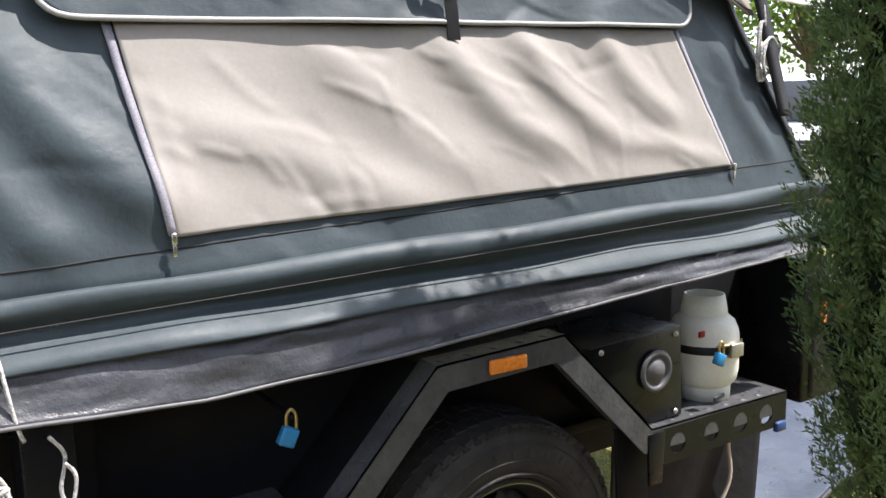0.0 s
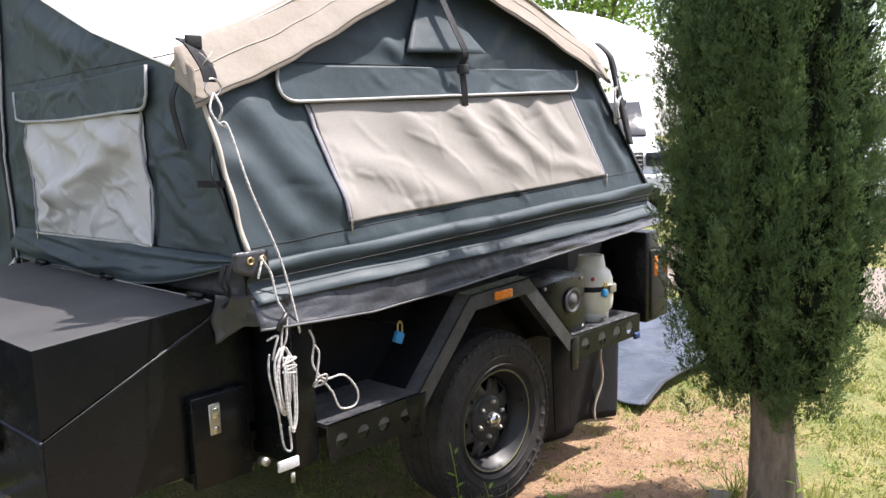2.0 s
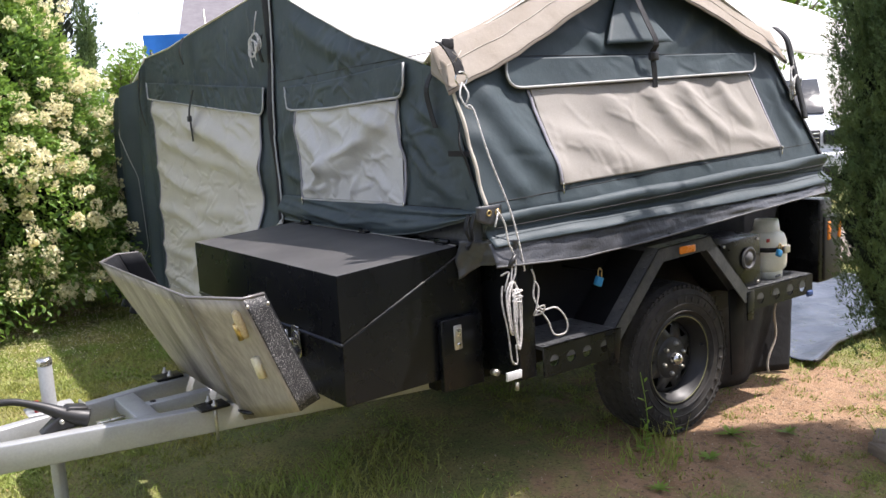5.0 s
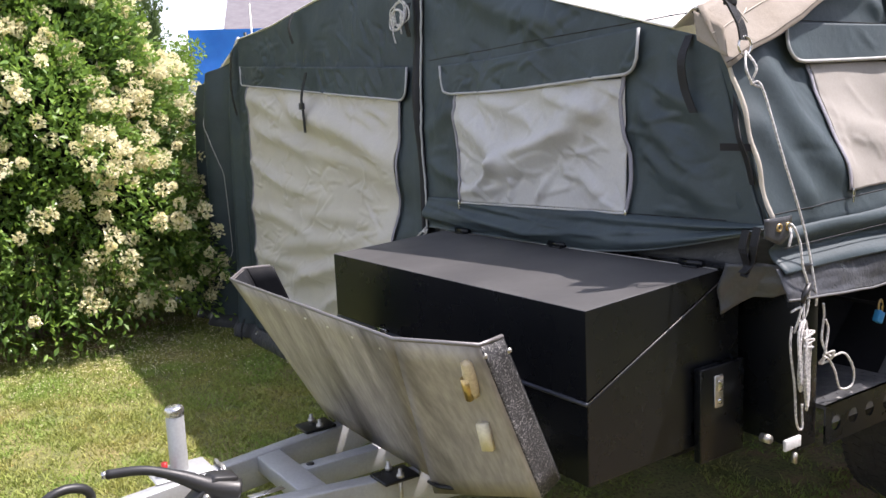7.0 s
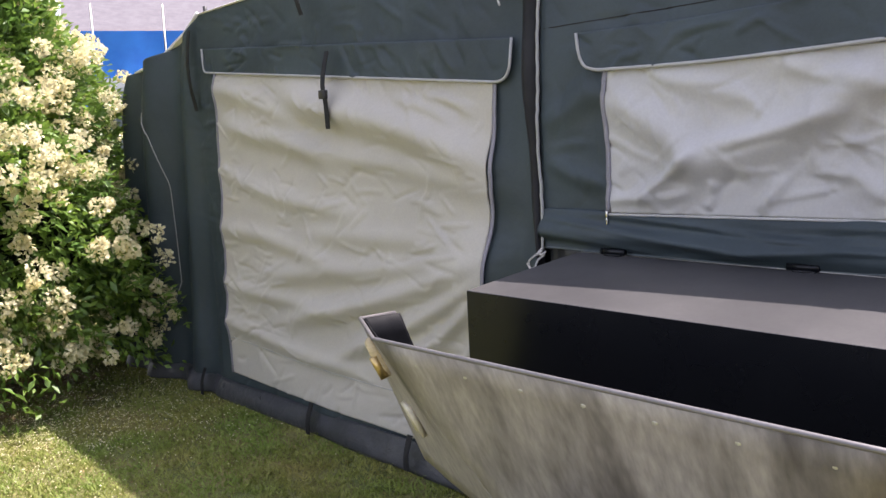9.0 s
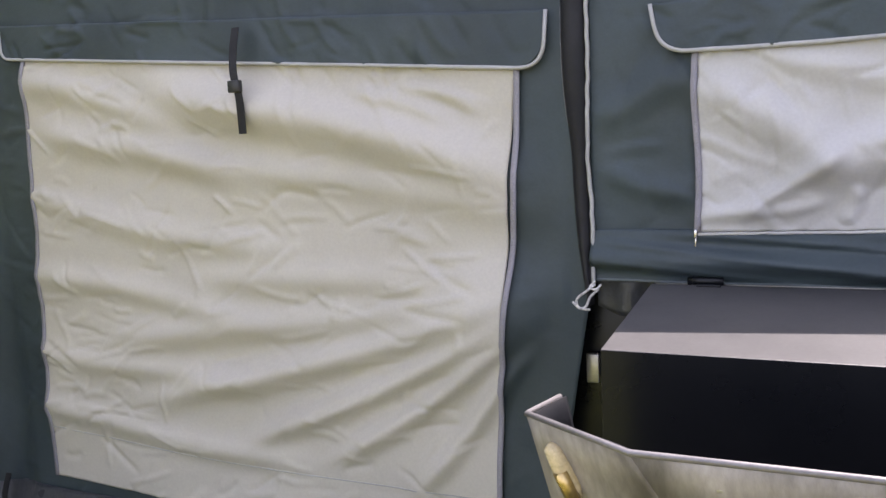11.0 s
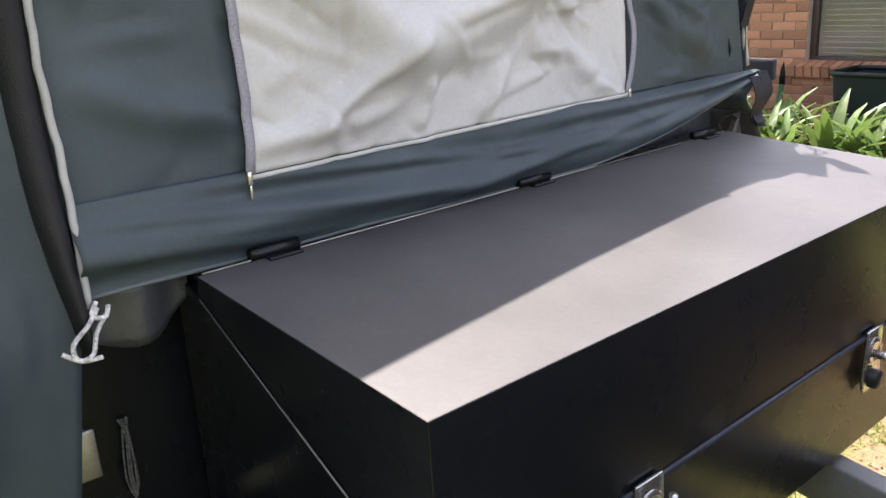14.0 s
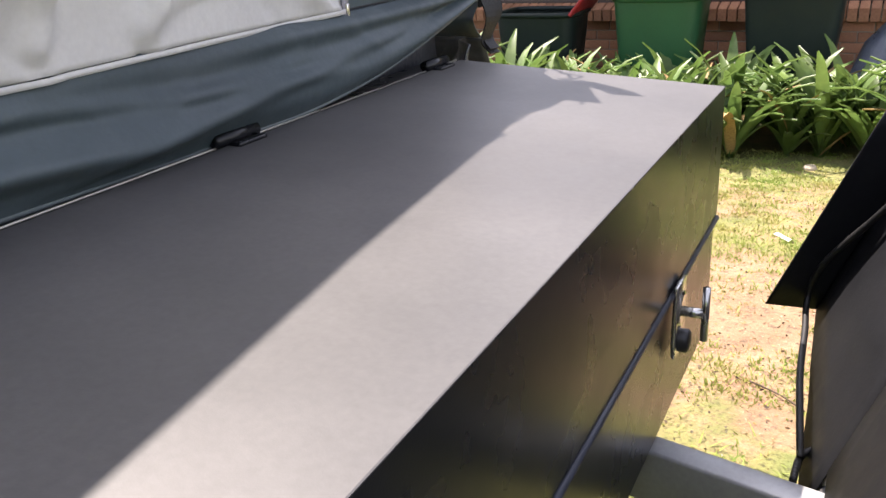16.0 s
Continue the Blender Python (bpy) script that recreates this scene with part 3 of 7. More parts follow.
    for k in range(2):
        part("brake_hose", tube(smooth_path([(-1.62, 0.66 + 0.03 * k, 0.50), (-1.60, 0.64 + 0.03 * k, 0.60 - 0.05 * k), (-1.66, 0.63, 0.63 - 0.07 * k), (-1.72, 0.62, 0.60 - 0.05 * k), (-1.74, 0.62, 0.48)]), 0.012, 8), BLACKP, t)
    part("identity_plate", box((-1.22, 0.56, 0.499), (-1.12, 0.585, 0.502), 0.001), CHROME, t)
    part("data_plate", box((-1.40, 0.52, 0.17), (-1.28, 0.545, 0.25), 0.004), BLACKP, t, "black jack foot pad")
    # jockey jack
    jx, jy = -1.315, 0.875
    jk = part("jockey_jack", lathe([(0.026, 0.12), (0.026, 0.685), (0.022, 0.692), (0, 0.694)], 20, pose(jx, jy, 0)), SILVER, t, "galvanised jockey-wheel jack tube")
    part("jack_cap", lathe([(0.0265, 0.672), (0.028, 0.675), (0.028, 0.692), (0.024, 0.698), (0.012, 0.700), (0, 0.700)], 20, pose(jx, jy, 0)), CHROME, jk)
    part("jack_flange", box((-1.40, 0.815, 0.499), (-1.23, 0.93, 0.507), 0.004), SILVER, jk)
    part("jack_pin", tube([(jx - 0.05, jy - 0.03, 0.505), (jx - 0.05, jy - 0.03, 0.55)], 0.009, 10), REDL, jk, "red locking pin")
    return t


def build_front_box():
    t = thing("storage_box", "satin black steel storage box with hinged lid on the drawbar", "storage box")
    y0, y1 = 0.0, 1.392
    # body below the slanting seam, lid above it
    part("body", prism([(-0.516, 0.522), (0.09, 0.530), (0.09, 1.015), (-0.004, 0.985), (-0.516, 0.742)], y0 + 0.002, y1 - 0.002, 0.003), STEEL, t, "satin black box body", smooth=False)
    lid = part("lid", prism([(-0.520, 0.754), (-0.520, 0.992), (-0.002, 1.027), (0.004, 0.998)], y0, y1, 0.0018), LIDM, t, "satin black lid, its dusty top coloured lighter for sky and sun", smooth=False)
    lid.data.materials.append(STEEL)      # same paint in truth: upright faces stay deep gloss, the top's colour carries skylight
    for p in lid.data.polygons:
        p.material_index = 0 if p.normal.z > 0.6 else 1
    part("seal", tube([(-0.519, y0, 0.747), (-0.519, y1, 0.747)], 0.006, 8), mat("blue_black_seal", (0.03, 0.035, 0.05), 0.45), t, "dark rubber seal along the seam")
    for y in (y0 - 0.0005, y1 + 0.0005):
        part("seam_strip", tube([(-0.518, y, 0.749), (0.0, y, 0.991)], 0.0012, 6), mat("bare_metal_edge", (0.26, 0.25, 0.24), 0.5, 0.5), t, "bright worn edge of the lid")
    part("back_strip", box((0.0, y0 + 0.01, 1.010), (0.06, y1 - 0.01, 1.026), 0.003), STEEL, t)
    part("joint_line", tube([(0.001, y0 + 0.01, 1.0275), (0.001, y1 - 0.01, 1.0275)], 0.0016, 6), ZINC, t)
    for y in (0.10, 0.685, 1.262):
        h = part("hinge", tube([(0.002, y - 0.042, 1.036), (0.002, y + 0.042, 1.036)], 0.010, 12), STEEL, lid, "black barrel hinge")
        part("hinge_leaf", box((-0.022, y - 0.038, 1.025), (0.0, y + 0.02, 1.031), 0.002), STEEL, h)
    # side panel with a slam latch
    dr = part("side_hatch", box((-0.115, -0.030, 0.485), (0.075, -0.004, 0.762), 0.004), STEEL, t, "small black side hatch")
    lt = part("latch", box((-0.062, -0.037, 0.640), (-0.026, -0.029, 0.735), 0.004), ZINC, dr, "recessed metal slam latch")
    part("latch_key", box((-0.054, -0.041, 0.690), (-0.034, -0.036, 0.722), 0.002), CHROME, lt)
    part("latch_lock", lathe([(0.008, 0), (0.007, 0.004), (0, 0.004)], 14, pose(-0.044, -0.037, 0.66, 90)), CHROME, lt)
    # two T-handle latches on the face
    for y in (0.345, 1.03):
        pl = part("compression_latch", prism([(y - 0.030, 0.762), (y + 0.030, 0.762), (y + 0.036, 0.665), (y + 0.028, 0.640), (y - 0.028, 0.640), (y - 0.036, 0.665)], -0.530, -0.523, 0.002, "x"), CHROME, t, "chrome T-handle compression latch")
        part("latch_dish", lathe([(0.030, 0), (0.026, 0.004), (0.018, 0.002), (0, 0.001)], 20, pose(-0.530, y, 0.715, 0, -90)), CHROME, pl)
        part("stem", tube([(-0.530, y, 0.712), (-0.566, y, 0.712)], 0.008, 10), CHROME, pl)
        part("t_handle", tube([(-0.566, y, 0.668), (-0.566, y, 0.756)], 0.006, 10), CHROME, pl)
        part("lock_cover", lathe([(0.019, 0), (0.019, 0.012), (0.015, 0.016), (0, 0.017)], 16, pose(-0.530, y, 0.662, 0, -90)), BLACKP, pl)
    return t


def build_stone_guard():
    t = thing("stone_guard", "dull stained aluminium stone guard with a black back", "stone guard")
    top, bot = 0.978, 0.505
    # plan of the shield at top and at foot, from one tip to the other
    up = [(-0.790, -0.008), (-0.875, -0.035), (-0.990, 0.150), (-0.990, 1.235), (-0.875, 1.420), (-0.780, 1.395)]
    dn = [(-0.627, -0.012), (-0.715, -0.045), (-0.735, 0.405), (-0.735, 0.980), (-0.715, 1.385), (-0.627, 1.372)]
    mid = [(0, 0), (0, 0), (-0.769, 0.371), (-0.769, 1.016), (0, 0)]
    zb = [0.585, 0.573, 0.430, 0.430, 0.573, 0.585]
    names = ("wing", "corner_panel", "face_panel", "corner_panel", "wing")

    def panel(i, off):
        q = []
        for k in (i, i + 1):
            for P, z in ((up, [top] * 6), (mid, [0.503] * 6) if i == 2 else (dn, zb)):
                q.append(Vector((P[k][0] + off, P[k][1] + (off if k < 3 else -off), z[k])))
        a, b_, c, d = q[0], q[1], q[2], q[3]
        return sheet(lambda u, v: lerp(lerp(a, c, u), lerp(b_, d, u), v) + Vector((0.006 * nse(u * 3, v * 3, i) * (u * (1 - u) * 4), 0, 0)), 12, 8)
    for i in range(5):
        ob = cloth(names[i], panel(i, 0.0), SPECK if i in (0, 4) else ALU, t, "black primer speckled with bare metal" if i in (0, 4) else "bare dull aluminium", 0.004)
        cloth("lining", panel(i, 0.008), MATT, t, "black painted back", 0.003)
    rim = [(x, y, top + 0.001) for x, y in up]
    part("top_rim", tube(rim, 0.0055, 6), mat("worn_rim", (0.20, 0.19, 0.19), 0.45, 0.5), t, "folded grey rim")
    for k in range(7):
        y = 0.25 + 0.145 * k
        part("rivet", lathe([(0.007, 0), (0.005, 0.003), (0, 0.004)], 10, pose(-0.968, y, 0.935, 0, -66)), ZINC, t)
    for y, x in ((-0.03, -0.86), (0.02, -0.79)):
        part("rivet", lathe([(0.007, 0), (0.005, 0.003), (0, 0.004)], 10, pose(x, -0.035, 0.95, 90)), ZINC, t)

    # corner lamps: base, ribbed lens
    for sgn in (0, 1):
        def on(u, v):
            a, b_ = up[1 if not sgn else 4], dn[1 if not sgn else 4]
            c, d = up[2 if not sgn else 3], dn[2 if not sgn else 3]
            p = lerp(lerp(Vector((*a, top)), Vector((*c, top)), u), lerp(Vector((*b_, zb[1])), Vector((*d, zb[2])), u), v)
            return p + Vector((-0.010, 0.0, 0.004))
        d = (on(0.22, 0.40) - on(0.16, 0.12)).normalized()
        n_ = d.cross((on(0.5, 0.2) - on(0.1, 0.2))).normalized()
        lamp = part("marker_lamp", tube([on(0.18, 0.10) + d * s for s in (0, 0.008, 0.045, 0.085, 0.105, 0.11)], [0.005, 0.014, 0.017, 0.017, 0.012, 0.004], 12), mat("clear_amber_lens", (0.55, 0.45, 0.28), 0.25, fine=0.2), t, "cracked clear corner lamp on a grey base")
        part("lamp_core", tube([on(0.18, 0.10) + d * 0.05 + Vector((-0.014, 0, 0)), on(0.18, 0.10) + d * 0.11 + Vector((-0.014, 0, 0))], 0.012, 8), BRASS, lamp)
        rf = tube([on(0.25, 0.50), on(0.25, 0.50) + d * 0.085], 0, 4, flat=(0.036, 0.012, (on(0.6, 0.5) - on(0.2, 0.5))))
        part("reflector", rf, mat("cream_reflector", (0.72, 0.66, 0.50), 0.35), t, "cream rectangular reflector")
    # cable clipped to the back
    cab = smooth_path([(-0.86, 0.10, 0.92), (-0.79, 0.04, 0.80), (-0.71, 0.00, 0.68), (-0.69, -0.02, 0.60), (-0.695, 0.06, 0.57), (-0.70, 0.18, 0.55), (-0.712, 0.28, 0.515), (-0.72, 0.33, 0.485)])
    part("cable", tube(cab, 0.006, 8), mat("grey_cable", (0.014, 0.014, 0.0145), 0.5), t, "grey cable clipped along the back")
    part("cable", tube(smooth_path([(-0.715, 0.38, 0.475), (-0.72, 0.32, 0.480), (-0.74, 0.30, 0.484), (-0.76, 0.34, 0.480), (-0.755, 0.40, 0.472)]), 0.006, 8), mat("corrugated_conduit", (0.012, 0.012, 0.012), 0.5, bump=1.0, bump_scale=160), t)
    return t


def build_wheel():
    t = thing("trailer_wheel", "black off-road tyre on a black steel rim", "wheel")
    R, r0, w = 0.352, 0.205, 0.235
    M = pose(1.157, 0.0, 0.352, 90)      # axis along -y outward
    prof = [(r0 - 0.002, 0.085), (r0 + 0.012, 0.104), (0.25, 0.116), (0.29, 0.117), (0.322, 0.110), (0.338, 0.100), (0.348, 0.080), (R, 0.04), (R, -0.04), (0.348, -0.08), (0.338, -0.1), (0.29, -0.117), (r0 + 0.01, -0.104), (r0 - 0.002, -0.085)]
    ty = part("tyre", lathe(prof, 72, M), RUBBER, t, "dusty black all-terrain tyre")
    b = bmesh.new()
    for k in range(64):
        a = 2 * math.pi * k / 64
        for row, (h, ww, dr) in enumerate(((0.088, 0.030, 0), (0.045, 0.032, 0.5), (0.0, 0.034, 0), (-0.045, 0.032, 0.5), (-0.088, 0.030, 0))):
            an = a + dr * 2 * math.pi / 64
            rr = R - (0.010 if abs(h) > 0.06 else 0.002)
            m = M @ Matrix.Rotation(an, 4, "Z") @ Matrix.Translation((rr, 0, h)) @ Matrix.Rotation(0.25 * (-1) ** row, 4, "X")
            box((-0.006, -0.0135, -ww / 2), (0.005, 0.0135, ww / 2), 0, m, b)
    for k in range(64):
        an = 2 * math.pi * (k + 0.25) / 64
        m = M @ Matrix.Rotation(an, 4, "Z") @ Matrix.Translation((0.330, 0, 0.104)) @ Matrix.Rotation(-0.5, 4, "Y")
        box((-0.012, -0.009, -0.004), (0.010, 0.009, 0.0025), 0, m, b)
    part("tread", b, RUBBER, ty, smooth=False)
    for rr in (0.228, 0.262, 0.306):
        b = lathe([(rr - 0.003, 0.112), (rr - 0.001, 0.1195), (rr + 0.001, 0.1195), (rr + 0.003, 0.112)], 64, M)
        part("sidewall_ring", b, RUBBER, ty)
    for k in range(34):        # raised lettering worn to plain bars
        if k % 17 in (0, 1, 9, 10):
            continue
        an = 2 * math.pi * (k / 34) + 0.2
        m = M @ Matrix.Rotation(an, 4, "Z") @ Matrix.Translation((0.283, 0, 0.1165))
        part("sidewall_mark", box((-0.012, -0.008, 0), (0.012, 0.008, 0.0035), 0.001, m, seg=1), RUBBER, ty)
    # rim with its barrel and dished centre
    rim = part("rim", lathe([(0.212, 0.098), (0.210, 0.104), (0.203, 0.104), (0.196, 0.094), (0.190, 0.070), (0.172, 0.055), (0.168, 0.0), (0.160, -0.03)], 64, M), RIMM, t, "black steel rim with triangular holes")
    part("pinstripe", lathe([(0.2025, 0.1045), (0.2005, 0.1052), (0.1985, 0.1030)], 64, M), YELLOW, rim, "thin yellow pinstripe")
    # spoke disc with eight triangular windows
    b = bmesh.new()
    n = 8
    for k in range(n):
        a0 = 2 * math.pi * k / n
        def Q(r, a, z):
            return b.verts.new(M @ Vector((r * math.cos(a0 + a), r * math.sin(a0 + a), z)))
        h = math.pi / n
        zi, zo = 0.050, 0.028
        inner = [Q(0.095, -h, zi), Q(0.095, 0, zi), Q(0.095, h, zi)]
        outer = [Q(0.168, -h, zo), Q(0.168, -h * 0.5, zo), Q(0.168, h * 0.5, zo), Q(0.168, h, zo)]
        wi, w1, w2 = Q(0.110, 0, 0.046), Q(0.155, -h * 0.58, 0.033), Q(0.155, h * 0.58, 0.033)
        for f in ((inner[0], wi, inner[1]), (inner[1], wi, inner[2]), (inner[0], outer[0], w1, wi), (inner[2], wi, w2, outer[3]), (outer[0], outer[1], w1), (w1, outer[1], outer[2], w2), (w2, outer[2], outer[3])):
            b.faces.new(f)
    bmesh.ops.remove_doubles(b, verts=b.verts, dist=0.0005)
    bmesh.ops.recalc_face_normals(b, faces=b.faces)
    sp = part("spoke_disc", b, SPOKE, rim, "satin black spokes")
    sd = sp.modifiers.new("thickness", "SOLIDIFY")
    sd.thickness = 0.006
    part("hub_plate", lathe([(0.097, 0.050), (0.090, 0.056), (0.07, 0.060), (0.045, 0.062), (0.03, 0.062)], 40, M), SPOKE, rim)
    part("drum", lathe([(0.155, -0.02), (0.15, -0.015), (0, -0.01)], 40, M), MATT, rim)
    part("hub_cap", lathe([(0.032, 0.060), (0.031, 0.085), (0.026, 0.098), (0.014, 0.105), (0, 0.107)], 28, M), CHROME, rim, "bright chrome hub cap")
    for k in range(6):
        a = 2 * math.pi * k / 6 + 0.3
        m = M @ Matrix.Translation((0.070 * math.cos(a), 0.070 * math.sin(a), 0.060))
        part("wheel_nut", lathe([(0.011, 0), (0.011, 0.010), (0.008, 0.018), (0.004, 0.022), (0, 0.022)], 6, m), ZINC, rim)
    part("valve", tube([M @ Vector((0.185, 0.03, 0.07)), M @ Vector((0.180, 0.03, 0.095))], 0.004, 6), BLACKP, rim)
    return t


def padlock(at, rz, s=1.0):
    t = thing("padlock", "blue plastic-cased padlock with brass shackle", "padlock", "blue padlocks", at, rz)
    part("body", box((-0.022 * s, -0.010, -0.048 * s), (0.022 * s, 0.010, 0.0), 0.004, Matrix.Rotation(0.45, 4, "Y")), BLUE, t)
    part("shackle", tube(smooth_path([(q * s, 0, h * s) for q, h in ((-0.012, -0.01), (-0.012, 0.03), (0.0, 0.045), (0.012, 0.03), (0.012, -0.008))]), 0.0035, 8), BRASS, t)
    return t


def build_gas_bottle():
    x, y, z = 1.90, -0.055, 0.616
    t = thing("gas_bottle", "cream-painted steel gas bottle standing on the rear step", "gas bottle", at=(x, y, z))
    part("body", lathe([(0.105, 0.045), (0.128, 0.065), (0.136, 0.10), (0.137, 0.19), (0.134, 0.225), (0.118, 0.26), (0.09, 0.28), (0.05, 0.29), (0, 0.292)], 40), BOTTLE, t)
    part("foot_ring", lathe([(0.098, 0.0), (0.106, 0.0), (0.108, 0.05), (0.100, 0.06)], 40), BOTTLE, t)
    part("slot", box((-0.10, -0.1095, 0.016), (-0.02, -0.102, 0.030), 0.003, Matrix.Rotation(0.2, 4, "Z")), BLACKP, t, "dark drain slot")
    part("collar", lathe([(0.092, 0.27), (0.088, 0.30), (0.078, 0.345), (0.071, 0.345), (0.080, 0.30), (0.084, 0.27)], 40), BOTTLE, t)
    part("strap", lathe([(0.1375, 0.165), (0.141, 0.167), (0.141, 0.190), (0.1375, 0.192)], 40), WEB, t, "black securing strap")
    for zz in (0.160, 0.196):
        part("clamp_wire", tube([(0.143 * math.cos(a), 0.143 * math.sin(a), zz) for a in [4.2 + 0.1 * i for i in range(13)]], 0.004, 6), BRASS, t)
    part("red_tag", box((-0.125, -0.09, 0.225), (-0.095, -0.08, 0.245), 0.003), REDL, t)
    part("buckle", box((-0.02, -0.155, 0.155), (0.05, -0.138, 0.20), 0.004), ZINC, t)
    shrink = Matrix.Diagonal((0.72, 0.72, 0.86, 1.0))
    for ob in t.children:
        ob.data.transform(shrink)
    return t


TRAILER = build_trailer()
build_front_box()
build_stone_guard()
WHEEL = build_wheel()
far = copy_thing(WHEEL, pose(0, 1.40, 0) )
build_gas_bottle()
padlock((0.627, -0.125, 0.825), 0, 0.8)
padlock((1.835, -0.172, 0.775), 0, 0.7)
part("lock_hasp", box((0.622, -0.13, 0.842), (0.632, 0.1, 0.852), 0.002), MATT, TRAILER)


# ---- tent ----
def fold(a, b_, p, q, w, am):
    """Height of one long soft fold that runs from p to q and dies away at its ends."""
    dx, dz = q[0] - p[0], q[1] - p[1]
    ln = math.hypot(dx, dz)
    s = ((a - p[0]) * dx + (b_ - p[1]) * dz) / (ln * ln)
    if s < -0.25 or s > 1.25:
        return 0.0
    d = ((a - p[0]) * dz - (b_ - p[1]) * dx) / ln
    d += 0.25 * w * math.sin(s * 5 + p[1] * 9)
    if abs(d) > 3 * w:
        return 0.0
    e = min(1.0, max(0.0, (s + 0.25) / 0.4)) * min(1.0, max(0.0, (1.25 - s) / 0.4))
    return am * math.exp(-(d / w) ** 2) * e * e * (3 - 2 * e)


def wrinkles(seed, n, area, heading, spread, length, width, amp):
    """Many short sharp creases scattered over a stretch of canvas."""
    r = random.Random(seed)
    cells = {}
    for _ in range(n):
        a, b_ = r.uniform(area[0], area[1]), r.uniform(area[2], area[3])
        th = heading(a, b_) + r.gauss(0, spread)
        ln = r.uniform(*length)
        one = ((a, b_), (a + ln * math.cos(th), b_ + ln * math.sin(th)), r.uniform(*width), r.choice((-1, 1)) * r.uniform(*amp))
        (x0, z0), (x1, z1) = one[0], one[1]
        m = 0.04
        for i in range(int((min(x0, x1) - m) / 0.1) - 1, int((max(x0, x1) + m) / 0.1) + 2):
            for j in range(int((min(z0, z1) - m) / 0.1) - 1, int((max(z0, z1) + m) / 0.1) + 2):
                cells.setdefault((i, j), []).append(one)

    def height(a, b_):
        return sum(fold(a, b_, *o) for o in cells.get((int(a / 0.1), int(b_ / 0.1)), ()))
    return height


DOOR_FOLDS = (((2.85, 1.60), (1.75, 1.31), 0.075, 0.040), ((3.05, 1.45), (1.76, 1.20), 0.05, 0.014), ((3.4, 1.50), (2.7, 1.33), 0.05, 0.016), ((1.70, 0.97), (2.95, 0.60), 0.045, 0.026),
              ((1.70, 0.93), (2.60, 0.50), 0.038, 0.026), ((1.70, 1.0), (3.10, 0.78), 0.05, 0.018), ((1.72, 0.88), (2.30, 0.48), 0.032, 0.022), ((1.70, 1.05), (2.8, 0.99), 0.05, 0.012),
              ((1.72, 0.82), (2.05, 0.42), 0.03, 0.018), ((3.5, 1.25), (2.6, 1.10), 0.045, 0.014), ((3.55, 1.00), (2.7, 0.90), 0.045, 0.014), ((3.58, 0.72), (2.7, 0.66), 0.04, 0.013),
              ((3.58, 0.50), (2.6, 0.42), 0.04, 0.014), ((2.2, 1.56), (1.95, 1.47), 0.022, 0.010), ((2.05, 1.56), (1.85, 1.49), 0.02, 0.010), ((3.5, 1.68), (2.9, 1.50), 0.05, 0.016))
FRONT_FOLDS = (((1.25, 1.52), (0.98, 1.30), 0.055, 0.022), ((0.98, 1.29), (0.50, 1.50), 0.06, 0.026), ((1.16, 1.205), (0.98, 1.33), 0.020, 0.016), ((1.26, 1.19), (1.02, 1.22), 0.018, 0.010),
               ((0.92, 1.36), (0.62, 1.42), 0.022, 0.010), ((0.95, 1.18), (0.93, 1.25), 0.016, 0.010), ((0.80, 1.18), (0.74, 1.26), 0.018, 0.008), ((0.45, 1.20), (0.65, 1.30), 0.025, 0.010),
               ((1.1, 1.56), (0.8, 1.46), 0.03, 0.010), ((0.75, 1.57), (0.45, 1.47), 0.03, 0.010), ((1.5, 1.30), (1.3, 1.24), 0.03, 0.012), ((1.52, 1.45), (1.32, 1.52), 0.04, 0.014),
               ((0.30, 1.50), (0.08, 1.25), 0.04, 0.020), ((0.22, 1.55), (0.02, 1.42), 0.03, 0.016), ((1.3, 2.0), (0.7, 1.78), 0.05, 0.014), ((0.30, 1.36), (0.04, 1.20), 0.03, 0.014))
SIDE_FOLDS = (((0.10, 1.62), (0.42, 1.26), 0.065, 0.034), ((0.04, 1.45), (0.25, 1.22), 0.05, 0.022), ((1.02, 1.58), (1.33, 1.34), 0.05, 0.020), ((1.25, 1.60), (1.50, 1.36), 0.045, 0.020),
              ((1.50, 1.62), (1.72, 1.40), 0.045, 0.018), ((0.75, 1.55), (1.10, 1.30), 0.06, 0.014), ((0.45, 1.42), (0.95, 1.26), 0.05, 0.014), ((1.55, 1.35), (1.85, 1.30), 0.03, 0.010),
              ((0.50, 1.86), (0.85, 1.76), 0.04, 0.014), ((0.62, 1.95), (0.80, 1.76), 0.03, 0.012), ((1.45, 1.92), (1.25, 1.76), 0.03, 0.014), ((1.60, 1.86), (1.35, 1.76), 0.03, 0.012), ((1.95, 1.60), (2.10, 1.30), 0.04, 0.014))
door_wrinkles = wrinkles(3, 460, (1.6, 3.9, 0.2, 2.05), lambda a, b_: math.atan2(b_ - 1.0, a - 1.2), 0.55, (0.05, 0.17), (0.006, 0.013), (0.0025, 0.0062))
front_wrinkles = wrinkles(5, 280, (0.0, 1.55, 1.1, 2.0), lambda a, b_: 0.5 if (int(a * 9) + int(b_ * 7)) % 2 else 2.4, 0.6, (0.05, 0.15), (0.006, 0.013), (0.0022, 0.0058))
side_wrinkles = wrinkles(7, 130, (0.05, 2.05, 1.15, 2.0), lambda a, b_: -0.75, 0.5, (0.06, 0.18), (0.009, 0.016), (0.0010, 0.0030))


